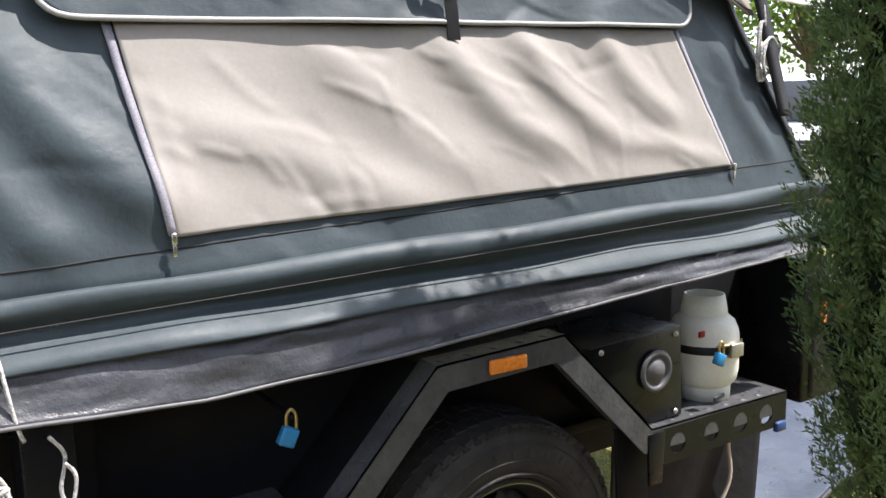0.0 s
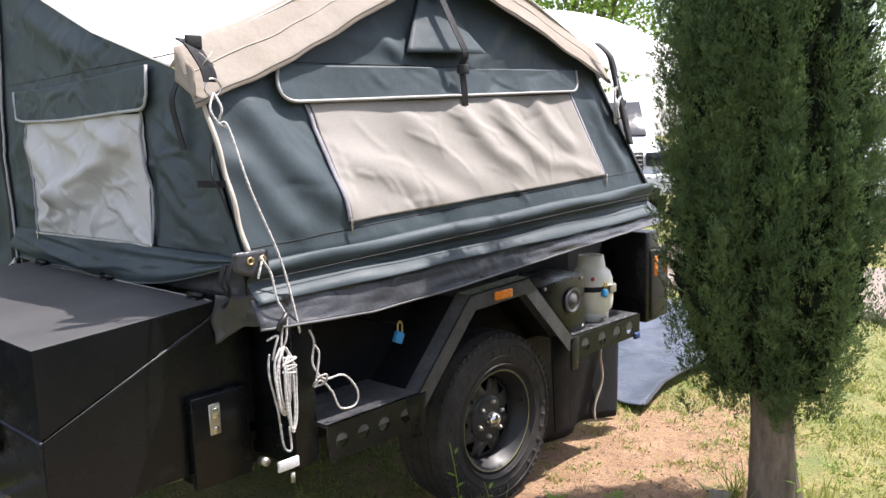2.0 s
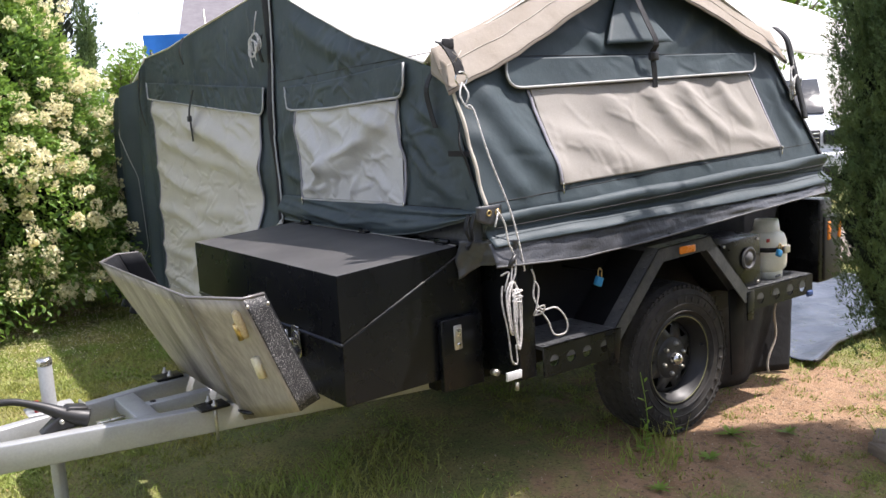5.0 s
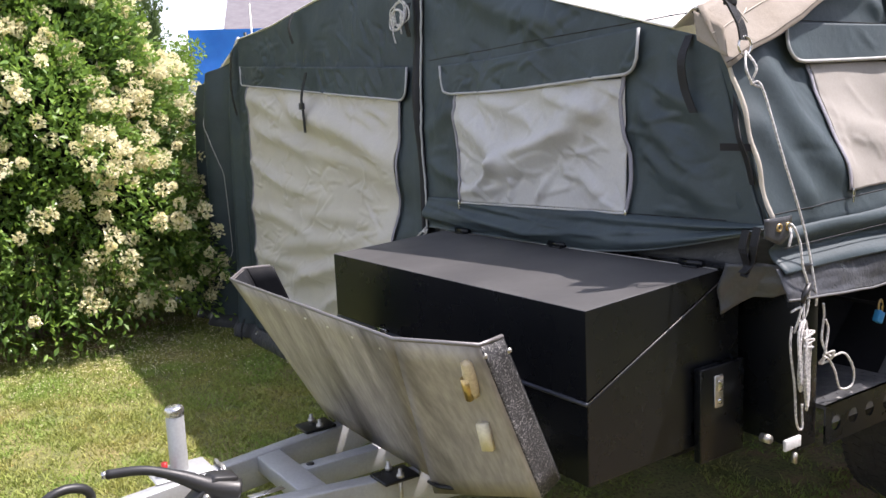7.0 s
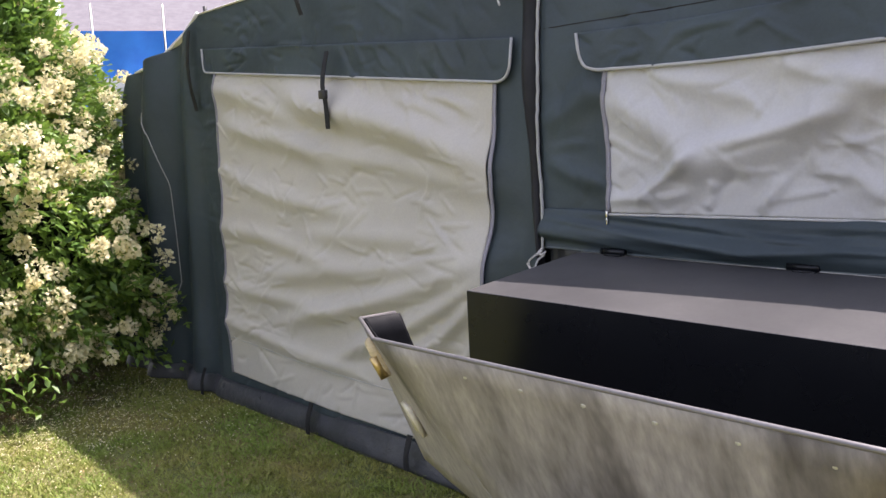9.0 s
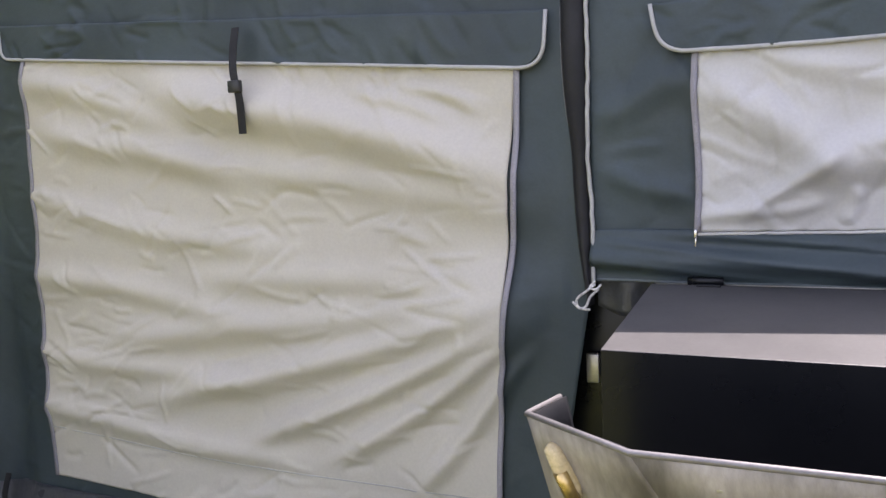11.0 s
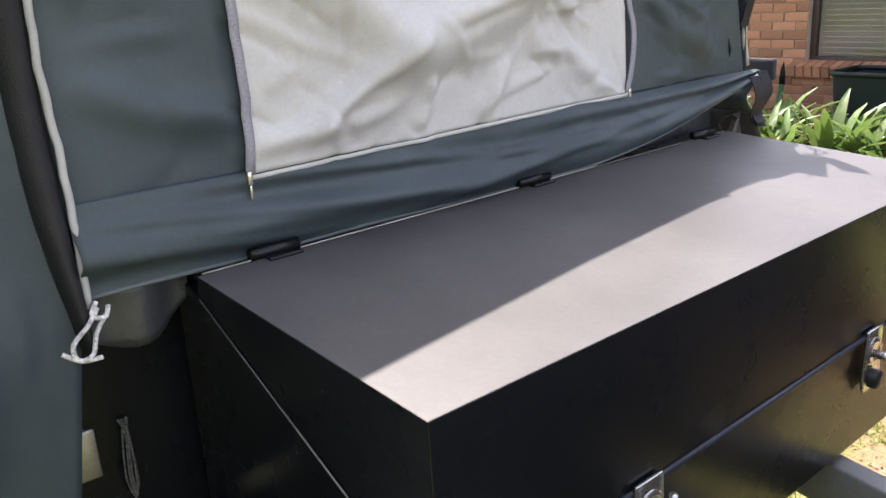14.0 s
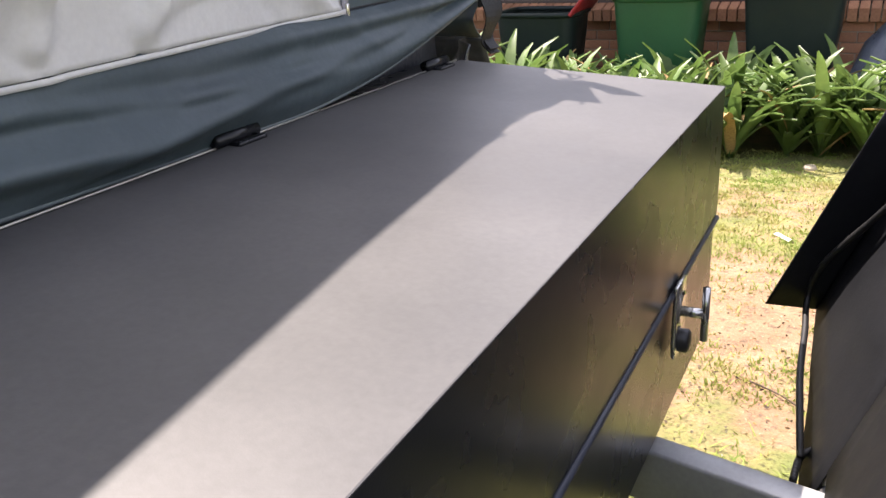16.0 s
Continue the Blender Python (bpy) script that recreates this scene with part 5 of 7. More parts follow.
def build_annex():
    t = thing("annex_tent", "dark green canvas annex with a cream zipped doorway", "tent")
    F = lambda off: (lambda y, z: Vector((front_x(y, z) - off, y, z)))

    def ybeyond(z):
        return lerp(5.25, 4.48, max(0, min(1, (z - 0.12) / 1.70)))

    def wall(u, v):
        y = lerp(1.60, ybeyond(1.0), u)
        z = lerp(0.17, roof_front(lerp(1.60, 4.48, u)), v)
        lo = piece(z, [(0.1, 1.71), (0.98, 1.555), (2.3, 1.552)])
        y = lerp(lo, ybeyond(z), u)
        x = front_x(y, z)
        x += wing(y, z)
        return (x, y, z)
    cloth("wall", sheet(wall, 300, 170), GREEN, t, "dark green canvas wall")
    door = cloth("door_panel", quad_panel(F(0.012), (3.535, 1.76), (1.735, 1.60), (1.842, 0.185), (3.61, 0.235), 230, 190), CREAM, t, "cream canvas door panel with slack folds")
    for a, c in (((3.535, 1.76), (3.612, 0.235)), ((1.73, 1.60), (1.837, 0.185))):
        part("zip", tube([F(0.016)(lerp(a[0], c[0], i / 40) - 0.012 * math.sin(math.pi * i / 20) * (1 if a[0] < 2 else 0), lerp(a[1], c[1], i / 40)) for i in range(41)], 0, 4, flat=(0.016, 0.003, (0, 1, 0))), ZIP, door, "grey zip")
    part("door_seam", tube([F(0.014)(lerp(3.60, 1.80, i / 30), 0.43 - 0.05 * i / 30 - 0.02 * math.sin(math.pi * i / 30)) for i in range(31)], 0.002, 5), PIPING, door)
    corners = [(3.645, 1.88), (3.635, 1.765), (1.655, 1.575), (1.645, 1.72)]
    g = F(0.016)
    fl = cloth("awning_flap", flap_mesh(lambda y, z: g(y, z) + Vector((-0.008, 0, 0)), corners, 0.04, 0.07, 180, 18), GREEN, t, "dark green door flap edged with grey piping", 0.004)
    run, _ = outline(lambda y, z: g(y, z) + Vector((-0.010, 0, 0)), corners, 0.04, 0.07)
    part("piping", tube(run, 0.0055, 6), PIPING, fl, "light grey piping")
    strap("strap", [(-0.03, 2.58, 1.765), (-0.05, 2.58, 1.70), (-0.070, 2.57, 1.63), (-0.072, 2.555, 1.56), (-0.068, 2.555, 1.455)], 0.026, t, (0, 1, 0))
    part("strap_buckle", box((-0.082, 2.545, 1.575), (-0.064, 2.587, 1.61), 0.003), BLACKP, t)
    strap("strap", [(0.01, 3.74, 1.98), (-0.01, 3.74, 1.85), (-0.02, 3.72, 1.72), (0.0, 3.71, 1.58)], 0.028, t, (0, 1, 0))
    strap("strap", [(0.02, 2.80, 2.10), (-0.02, 2.78, 2.02), (-0.01, 2.76, 1.93)], 0.026, t, (0, 1, 0))
    part("corner_pole", tube([(0.10, 3.72, 0.08), (0.17, 3.71, 2.03)], 0.012, 10), ZINC, t)
    part("pole_tip", tube([(0.10, 3.72, 2.03), (0.10, 3.72, 2.10)], 0.010, 8), BLACKP, t)
    # black sod cloth along the ground, with peg loops
    def sod(u, v):
        y = lerp(1.70, 5.26, u)
        z = lerp(0.185, gz(0, y) + 0.012, v)
        return (0.024 + wing(y, z) - 0.035 * v - 0.012 * math.sin(math.pi * v) + 0.014 * nse(y * 3, v), y, z)
    cloth("sod_cloth", sheet(sod, 80, 8), VINYL, t, "black vinyl sod cloth lying on the grass", 0.005)
    for y in (2.22, 2.88, 3.83):
        strap("peg_loop", [(-0.018, y, 0.23), (-0.045, y, 0.16), (-0.05, y, 0.09)], 0.028, t, (0, 1, 0), "black webbing peg loop")
    # guy cord along the wing seam
    run = [(piece(z, [(0.33, 4.27), (0.66, 4.125), (1.2, 4.10), (1.47, 4.16), (1.62, 4.27)]), z) for z in [0.34 + 0.04 * i for i in range(33)]]
    part("seam", tube([(front_x(y, z) + wing(y, z) - 0.006, y, z) for y, z in run], 0.003, 5), PIPING, t, "thin pale seam cord")
    # white roof edge and hood behind
    part("roof_edge", tube([(front_x(y, 2.0) + 0.0, y, roof_front(y) + 0.006) for y in [3.70 + 0.05 * i for i in range(16)]], 0.010, 6), ROOF, t, "white bound roof edge")
    cloth("roof", sheet(lambda u, v: (lerp(0.03 + 0.05 * max(0.0, roof_front(lerp(1.60, 4.48, u)) - 1.65), 2.2, v), lerp(1.60, 4.48, u), roof_front(lerp(1.60, 4.48, u)) + 0.10 * v - 0.05 * math.sin(math.pi * v)), 30, 12), ROOF, t, "white canvas annex roof", 0.004)
    cloth("wall", sheet(lambda u, v: (lerp(0.05, 2.2, u), ybeyond(0.5) + 0.02 * math.sin(u * 9), lerp(0.15, 1.85, v)), 16, 10), GREEN, t, "dark green canvas end wall")
    return t


def rope(name, label, runs, r=0.0034, material=None):
    t = thing(name, label, "rope", "white guy ropes")
    for i, pts in enumerate(runs):
        part("strand", tube(smooth_path(pts, 10), r, 7), material or ROPEM, t)
    return t


def hank(cx, cy, cz, dx, dy, h, n, w, seed):
    """A hanging bundle of looped cord."""
    rnd = random.Random(seed)
    pts = []
    for i in range(n):
        a = w * rnd.uniform(0.6, 1.2)
        pts += [(cx + dx * a, cy + dy * a + rnd.uniform(-.006, .006), cz - h * rnd.uniform(0.1, 0.3)), (cx + dx * a * 0.8, cy + dy * a + rnd.uniform(-.006, .006), cz - h * rnd.uniform(0.7, 0.9)),
                (cx + dx * rnd.uniform(-.3, .3) * a, cy, cz - h * rnd.uniform(0.9, 1.0)), (cx - dx * a * 0.8, cy - dy * a + rnd.uniform(-.006, .006), cz - h * rnd.uniform(0.6, 0.8)),
                (cx - dx * a * rnd.uniform(0.6, 1), cy - dy * a, cz - h * rnd.uniform(0.1, 0.3)), (cx, cy + rnd.uniform(-.008, .008), cz)]
    return pts


def build_ropes():
    rope("guy_rope", "white flecked guy rope tied from corner ring to post", [
        [(0.003, -0.078, 1.625), (0.005, -0.110, 1.580), (-0.003, -0.100, 1.540), (0.015, -0.120, 1.530), (0.045, -0.160, 1.360), (0.115, -0.185, 1.150), (0.145, -0.205, 0.970), (0.155, -0.200, 0.930)],
        [(0.003, -0.078, 1.625), (-0.025, -0.100, 1.580), (-0.003, -0.105, 1.540), (0.015, -0.120, 1.530)],
        [(0.190, -0.200, 0.930), (0.212, -0.190, 0.890), (0.202, -0.190, 0.830), (0.220, -0.190, 0.790), (0.250, -0.190, 0.765), (0.320, -0.190, 0.760), (0.370, -0.190, 0.700), (0.360, -0.190, 0.655), (0.300, -0.190, 0.660), (0.270, -0.190, 0.720), (0.230, -0.190, 0.765), (0.205, -0.190, 0.750)],
        [(0.210, -0.195, 0.880), (0.225, -0.195, 0.850), (0.210, -0.195, 0.780)],
        [(0.210, -0.190, 0.775), (0.240, -0.205, 0.785), (0.245, -0.190, 0.755), (0.210, -0.180, 0.750), (0.205, -0.200, 0.775)]])
    rope("guy_rope", "white flecked rope hanging in a knotted hank from the eyelet", [
        [(0.062, -0.175, 1.158), (0.040, -0.200, 1.165), (0.065, -0.205, 1.120), (0.075, -0.210, 1.050), (0.095, -0.210, 1.010), (0.105, -0.210, 0.985), (0.100, -0.210, 0.930), (0.090, -0.205, 0.900), (0.090, -0.200, 0.880)],
        [(0.062, -0.175, 1.158), (0.035, -0.200, 1.140), (0.025, -0.200, 1.110)],
        [(0.095, -0.205, 0.970), (0.080, -0.210, 0.900), (0.090, -0.210, 0.820)],
        hank(0.085, -0.205, 0.90, 0.035, 0.012, 0.20, 4, 1.0, 4),
        hank(0.105, -0.21, 0.87, 0.026, 0.01, 0.23, 3, 1.0, 6),
        [(0.045, -0.200, 0.890), (0.040, -0.200, 0.830), (0.062, -0.200, 0.720), (0.075, -0.200, 0.610), (0.100, -0.200, 0.590), (0.098, -0.200, 0.660)],
        [(0.070, -0.200, 0.870), (0.125, -0.215, 0.865), (0.075, -0.218, 0.852), (0.125, -0.215, 0.842), (0.075, -0.218, 0.832), (0.120, -0.215, 0.822)],
        [(0.040, -0.200, 0.930), (0.070, -0.210, 0.940), (0.060, -0.210, 0.910), (0.055, -0.200, 0.870)]])
    hook = thing("rope_hook", "black plastic rope runner on the guy rope", "hook")
    part("runner", tube([(0.070, -0.210, 0.955), (0.105, -0.212, 1.000)], 0.009, 8), BLACKP, hook)
    rope("tied_cord", "small white cord knot tying annex to tent", [
        [(0.0, 1.535, 1.02), (-0.015, 1.555, 1.005), (-0.018, 1.578, 0.985), (-0.018, 1.575, 0.963), (-0.018, 1.556, 0.965), (-0.012, 1.545, 0.99), (0.0, 1.525, 1.01)],
        [(-0.01, 1.592, 0.975), (-0.02, 1.572, 0.962), (-0.018, 1.545, 0.958)], [(0.0, 1.52, 1.02), (-0.012, 1.53, 1.01), (-0.008, 1.545, 1.015), (0, 1.535, 1.03)]], 0.0034)
    rope("cord_bundle", "loose bundle of white cord hanging under the tent peak", [
        hank(-0.02, 1.63, 1.99, 0.0, 0.055, 0.10, 4, 1.0, 11), hank(-0.03, 1.64, 1.96, 0.010, 0.065, 0.09, 4, 1.0, 12), [(-0.03, 1.65, 1.93), (-0.035, 1.665, 1.87), (-0.03, 1.655, 1.82)], [(-0.03, 1.61, 1.93), (-0.035, 1.60, 1.88), (-0.03, 1.605, 1.855)], [(-0.01, 1.60, 2.10), (-0.02, 1.61, 2.04), (-0.02, 1.63, 1.99)]], 0.0036)
    rope("cord_bundle", "loose bundle of white cord hanging at the rear corner", [
        hank(2.10, -0.07, 1.66, 0.04, 0.01, 0.16, 4, 1.0, 21), hank(2.12, -0.08, 1.62, 0.05, 0.01, 0.10, 3, 1.0, 22), [(2.10, -0.05, 1.76), (2.10, -0.07, 1.70), (2.10, -0.075, 1.65)]], 0.0036)
    # cord seen in the gap by the tub
    rope("cord_bundle", "thin dark flecked cord hanging in the gap", [hank(0.105, 1.50, 0.80, 0.003, 0.004, 0.14, 3, 1.0, 31)], 0.0018, mat("dark_flecked_cord", (0.10, 0.10, 0.10), 0.8, alt=(0.02, 0.02, 0.02), scale=200))
    st = thing("rear_strap", "black webbing strap at the rear corner of the roof", "strap")
    part("webbing", tube(smooth_path([(2.02, -0.02, 1.86), (2.06, -0.06, 1.80), (2.09, -0.07, 1.70), (2.13, -0.085, 1.55), (2.17, -0.10, 1.40)]), 0, 4, flat=(0.05, 0.004, (1, 0, 0))), WEB, st)


build_tent()
build_annex()
build_ropes()

# fittings in the gap beside the box
gap = thing("tub_fittings", "black tub corner with two bare metal catches", "panel")
part("panel", box((0.12, 1.37, 0.30), (0.145, 1.80, 1.02), 0.003), STEEL, gap)
part("catch", box((0.075, 1.55, 0.735), (0.09, 1.585, 0.815), 0.003), ZINC, gap)
part("catch", box((0.075, 1.455, 0.60), (0.09, 1.53, 0.63), 0.003), ZINC, gap)


# ---- tarpaulin, timber ----
def build_tarp():
    t = thing("groundsheet", "crumpled dark silver-grey tarpaulin spread on the grass", "tarpaulin")
    def f(u, v):
        x, y = lerp(2.42, 4.75, u) + 0.10 * math.sin(v * 5), lerp(-0.02 + 0.10 * math.sin(u * 6), 1.75, v)
        z = gz(x, y) + 0.028 + 0.030 * nse(x * 2.6, y * 2.6, 1) + 0.018 * abs(nse(x * 6, y * 5, 2)) + 0.03 * math.exp(-((v) / 0.06) ** 2)
        return (x, y, z)
    cloth("sheet", sheet(f, 80, 60), TARP, t, thick=0.004)
    part("hem", tube([Vector(f(i / 60, 0.0)) for i in range(61)], 0.010, 6), BLACKP, t)
    w = thing("rear_curtain", "black cloth curtain hanging behind the rear step to the ground", "curtain")
    def g(u, v):
        x = lerp(1.72, 2.46, u)
        return (x - 0.16 * v * u, 0.12 + (0.008 + 0.035 * u) * math.sin(u * 9 + v * 2) * (0.3 + v), lerp(0.60, 0.015, v))
    cloth("cloth", sheet(g, 40, 16), mat("black_cloth", (0.007, 0.007, 0.008), 0.7, relief=0.4, relief_scale=8), w)
    part("edge_cord", tube([Vector(g(0.80 + 0.03 * math.sin(i * 0.5), i / 24)) + Vector((0, -0.03, 0)) for i in range(25)], 0.007, 6), TANPIPE, w, "pale edge cord")


def build_timber():
    for at, rz, size in (((1.49, -1.04, 0), 63, (0.60, 0.10, 0.07)), ((1.68, -0.78, 0), 20, (0.16, 0.09, 0.06))):
        t = thing("timber_offcut", "weathered grey timber sleeper lying by the tree", "timber", "timber offcuts", (at[0], at[1], gz(at[0], at[1])), rz)
        part("board", box((-size[0] / 2, -size[1] / 2, -0.02), (size[0] / 2, size[1] / 2, size[2]), 0.006), TIMBER, t)


build_tarp()
build_timber()


# ---- foliage ----
def leaf_cloud(name, centres, dirs, length, width, material, parent, bend=0.25, seed=1, jitter=0.5, flat=0.0):
    """Many small folded leaves as one mesh: centres and directions are arrays."""
    r = np.random.default_rng(seed)
    n = len(centres)
    d = dirs + r.normal(0, jitter, (n, 3))
    d /= np.linalg.norm(d, axis=1)[:, None]
    s = np.cross(d, r.normal(0, 1, (n, 3)) + np.array([0.4, -0.2, 0.9]) * flat)
    s /= np.linalg.norm(s, axis=1)[:, None]
    u = np.cross(s, d)
    L = length * r.uniform(0.6, 1.25, (n, 1))
    W = width * r.uniform(0.7, 1.2, (n, 1))
    a = centres
    b = centres + d * L * 0.5 + s * W * 0.5 + u * L * bend * 0.3
    c = centres + d * L - u * L * bend * 0.3
    e = centres + d * L * 0.5 - s * W * 0.5 + u * L * bend * 0.3
    v = np.stack([a, b, c, e], 1).reshape(-1, 3)
    k = np.arange(n)[:, None] * 4
    f = np.concatenate([k + np.array([[0, 1, 2]]), k + np.array([[0, 2, 3]])], 0)
    me = bpy.data.meshes.new(name)
    me.vertices.add(len(v))
    me.vertices.foreach_set("co", v.ravel())
    me.loops.add(f.size)
    me.loops.foreach_set("vertex_index", f.ravel().astype(np.int32))
    me.polygons.add(len(f))
    me.polygons.foreach_set("loop_start", (np.arange(len(f)) * 3).astype(np.int32))
    me.update(calc_edges=True)
    me.materials.append(material)
    ob = new(name, me)
    if parent is not None:
        ob.parent = parent
    return ob


def trunk_mesh(pts, radii, n=14):
    b = tube(smooth_path(pts, 6), [piece(i / (len(pts) * 6 - 6), [(k / (len(radii) - 1), q) for k, q in enumerate(radii)]) for i in range((len(pts) - 1) * 6 + 1)], n)
    for v in b.verts:
        v.co += Vector((nse(v.co.x * 14, v.co.y * 14, v.co.z * 5), nse(v.co.y * 14, v.co.x * 14, v.co.z * 5 + 9), 0)) * 0.012
    return b


def cypress(label, at, height, radius, zlow, n, seed, lean=(0, 0), leaves=55, leaf=(0.020, 0.0075), trunk=0.085):
    t = thing("cypress_tree", label, "tree", at=at)
    r = np.random.default_rng(seed)
    b = trunk_mesh([(0.02, -0.02, -0.06), (0.0, 0, 0.1), (-0.02, 0.01, 0.4), (lean[0], lean[1], height * 0.5), (lean[0], lean[1], height * 0.93)], [trunk * 1.35, trunk, trunk * 0.8, trunk * 0.45, 0.012])
    part("trunk", b, BARK, t, "grey-brown fluted trunk")
    part("trunk", trunk_mesh([(0.07, 0.03, -0.05), (0.085, 0.03, 0.2), (0.10, 0.04, 0.5), (0.12, 0.05, 1.0)], [trunk * 0.7, trunk * 0.55, trunk * 0.45, 0.02], 10), BARK, t, "second thin stem")
    for k in range(14):
        a = k * 2.4
        z = lerp(zlow, height * 0.6, k / 13)
        part("limb", tube([(lean[0] * 0.5, lean[1] * 0.5, z), (lean[0] + 0.5 * radius * math.cos(a), lean[1] + 0.5 * radius * math.sin(a), z + 0.25)], [0.014, 0.004], 6), BARK, t)

    def prof(h):
        q = np.clip((h - zlow) / (height - zlow), 0, 1)
        return radius * np.minimum(1, (q / 0.15) ** 0.75 * 0.86 + 0.14) * np.clip(1 - ((q - 0.12) / 0.88).clip(0) ** 3.2, 0, 1)
    # upright plumes, each a spindle of flat fanned sprays, with dark gaps between them
    C, D = [], []
    plumes = max(60, n // 112)
    ph = zlow + (height - zlow) * r.uniform(0, 1, plumes) ** 1.4 * 0.93
    pa = (np.arange(plumes) * 2.39996 + r.normal(0, 0.2, plumes)) % (2 * np.pi)
    pl = r.uniform(0.45, 1.0, plumes)
    depth = r.choice([0.66, 0.82, 0.96, 1.06, 1.14], plumes)
    who = r.integers(0, plumes, n)
    s_ = r.uniform(0, 1, n) ** 0.9
    h = np.minimum(ph[who] + pl[who] * s_, height)
    pr = prof(ph[who] + 0.3 * pl[who]) * depth[who]
    girth = 0.050 * np.sin(np.pi * np.clip(0.12 + 0.88 * s_, 0, 0.97)) ** 0.8 + 0.006
    th = r.uniform(0, 2 * np.pi, n)
    side = np.stack([np.cos(th), np.sin(th), np.zeros(n)], 1)
    out = np.stack([np.cos(pa[who]), np.sin(pa[who]), np.zeros(n)], 1)
    fill = r.uniform(0, 1, n) < 0.12
    R = np.where(fill, pr * r.uniform(0.5, 0.9, n), pr * (1 - 0.06 * s_))
    base = np.array([lean[0], lean[1], 0.0]) + out * R[:, None] + side * (girth * r.uniform(0.2, 0.8, n))[:, None]
    base[:, 2] = h
    stray = (who % 13) == 0
    base[stray] += out[stray] * (0.13 * s_[stray])[:, None]
    ax = side * r.uniform(0.15, 0.65, (n, 1)) + out * r.uniform(0.0, 0.4, (n, 1)) + np.array([0, 0, 1.0]) + r.normal(0, 0.18, (n, 3))
    ax /= np.linalg.norm(ax, axis=1)[:, None]
    flat = np.cross(ax, r.normal(0, 1, (n, 3)))
    flat /= np.linalg.norm(flat, axis=1)[:, None]
    ln = r.uniform(0.035, 0.085, n) * leaf[0] / 0.018
    for k in range(leaves):
        s = r.uniform(0, 1, n)
        w = ((1 - s) ** 0.6 * 0.55 * ln * r.choice([-1.0, 1.0], n) * r.uniform(0.05, 0.6, n))[:, None]
        C.append(base + ax * (s * ln)[:, None] + flat * w + r.normal(0, 0.003, (n, 3)))
        D.append(ax * 0.95 + flat * np.sign(w) * 0.55)
    crown = leaf_cloud("crown", np.concatenate(C), np.concatenate(D), leaf[0], leaf[1], CYP, t, 0.1, seed, 0.22)
    # filler leaves in the shade colour darken the gaps between plumes
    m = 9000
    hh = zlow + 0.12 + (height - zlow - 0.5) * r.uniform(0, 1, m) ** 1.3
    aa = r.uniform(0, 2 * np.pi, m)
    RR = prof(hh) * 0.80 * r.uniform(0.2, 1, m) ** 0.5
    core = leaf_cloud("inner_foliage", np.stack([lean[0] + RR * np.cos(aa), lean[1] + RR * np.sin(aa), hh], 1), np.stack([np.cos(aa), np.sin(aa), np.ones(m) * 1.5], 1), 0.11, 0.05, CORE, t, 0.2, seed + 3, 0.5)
    tagged(core, "inner foliage coloured near black as shade", kind="stuff")
    tagged(crown, "dense upright sprays of dark green scale leaves", kind="stuff")
    return t


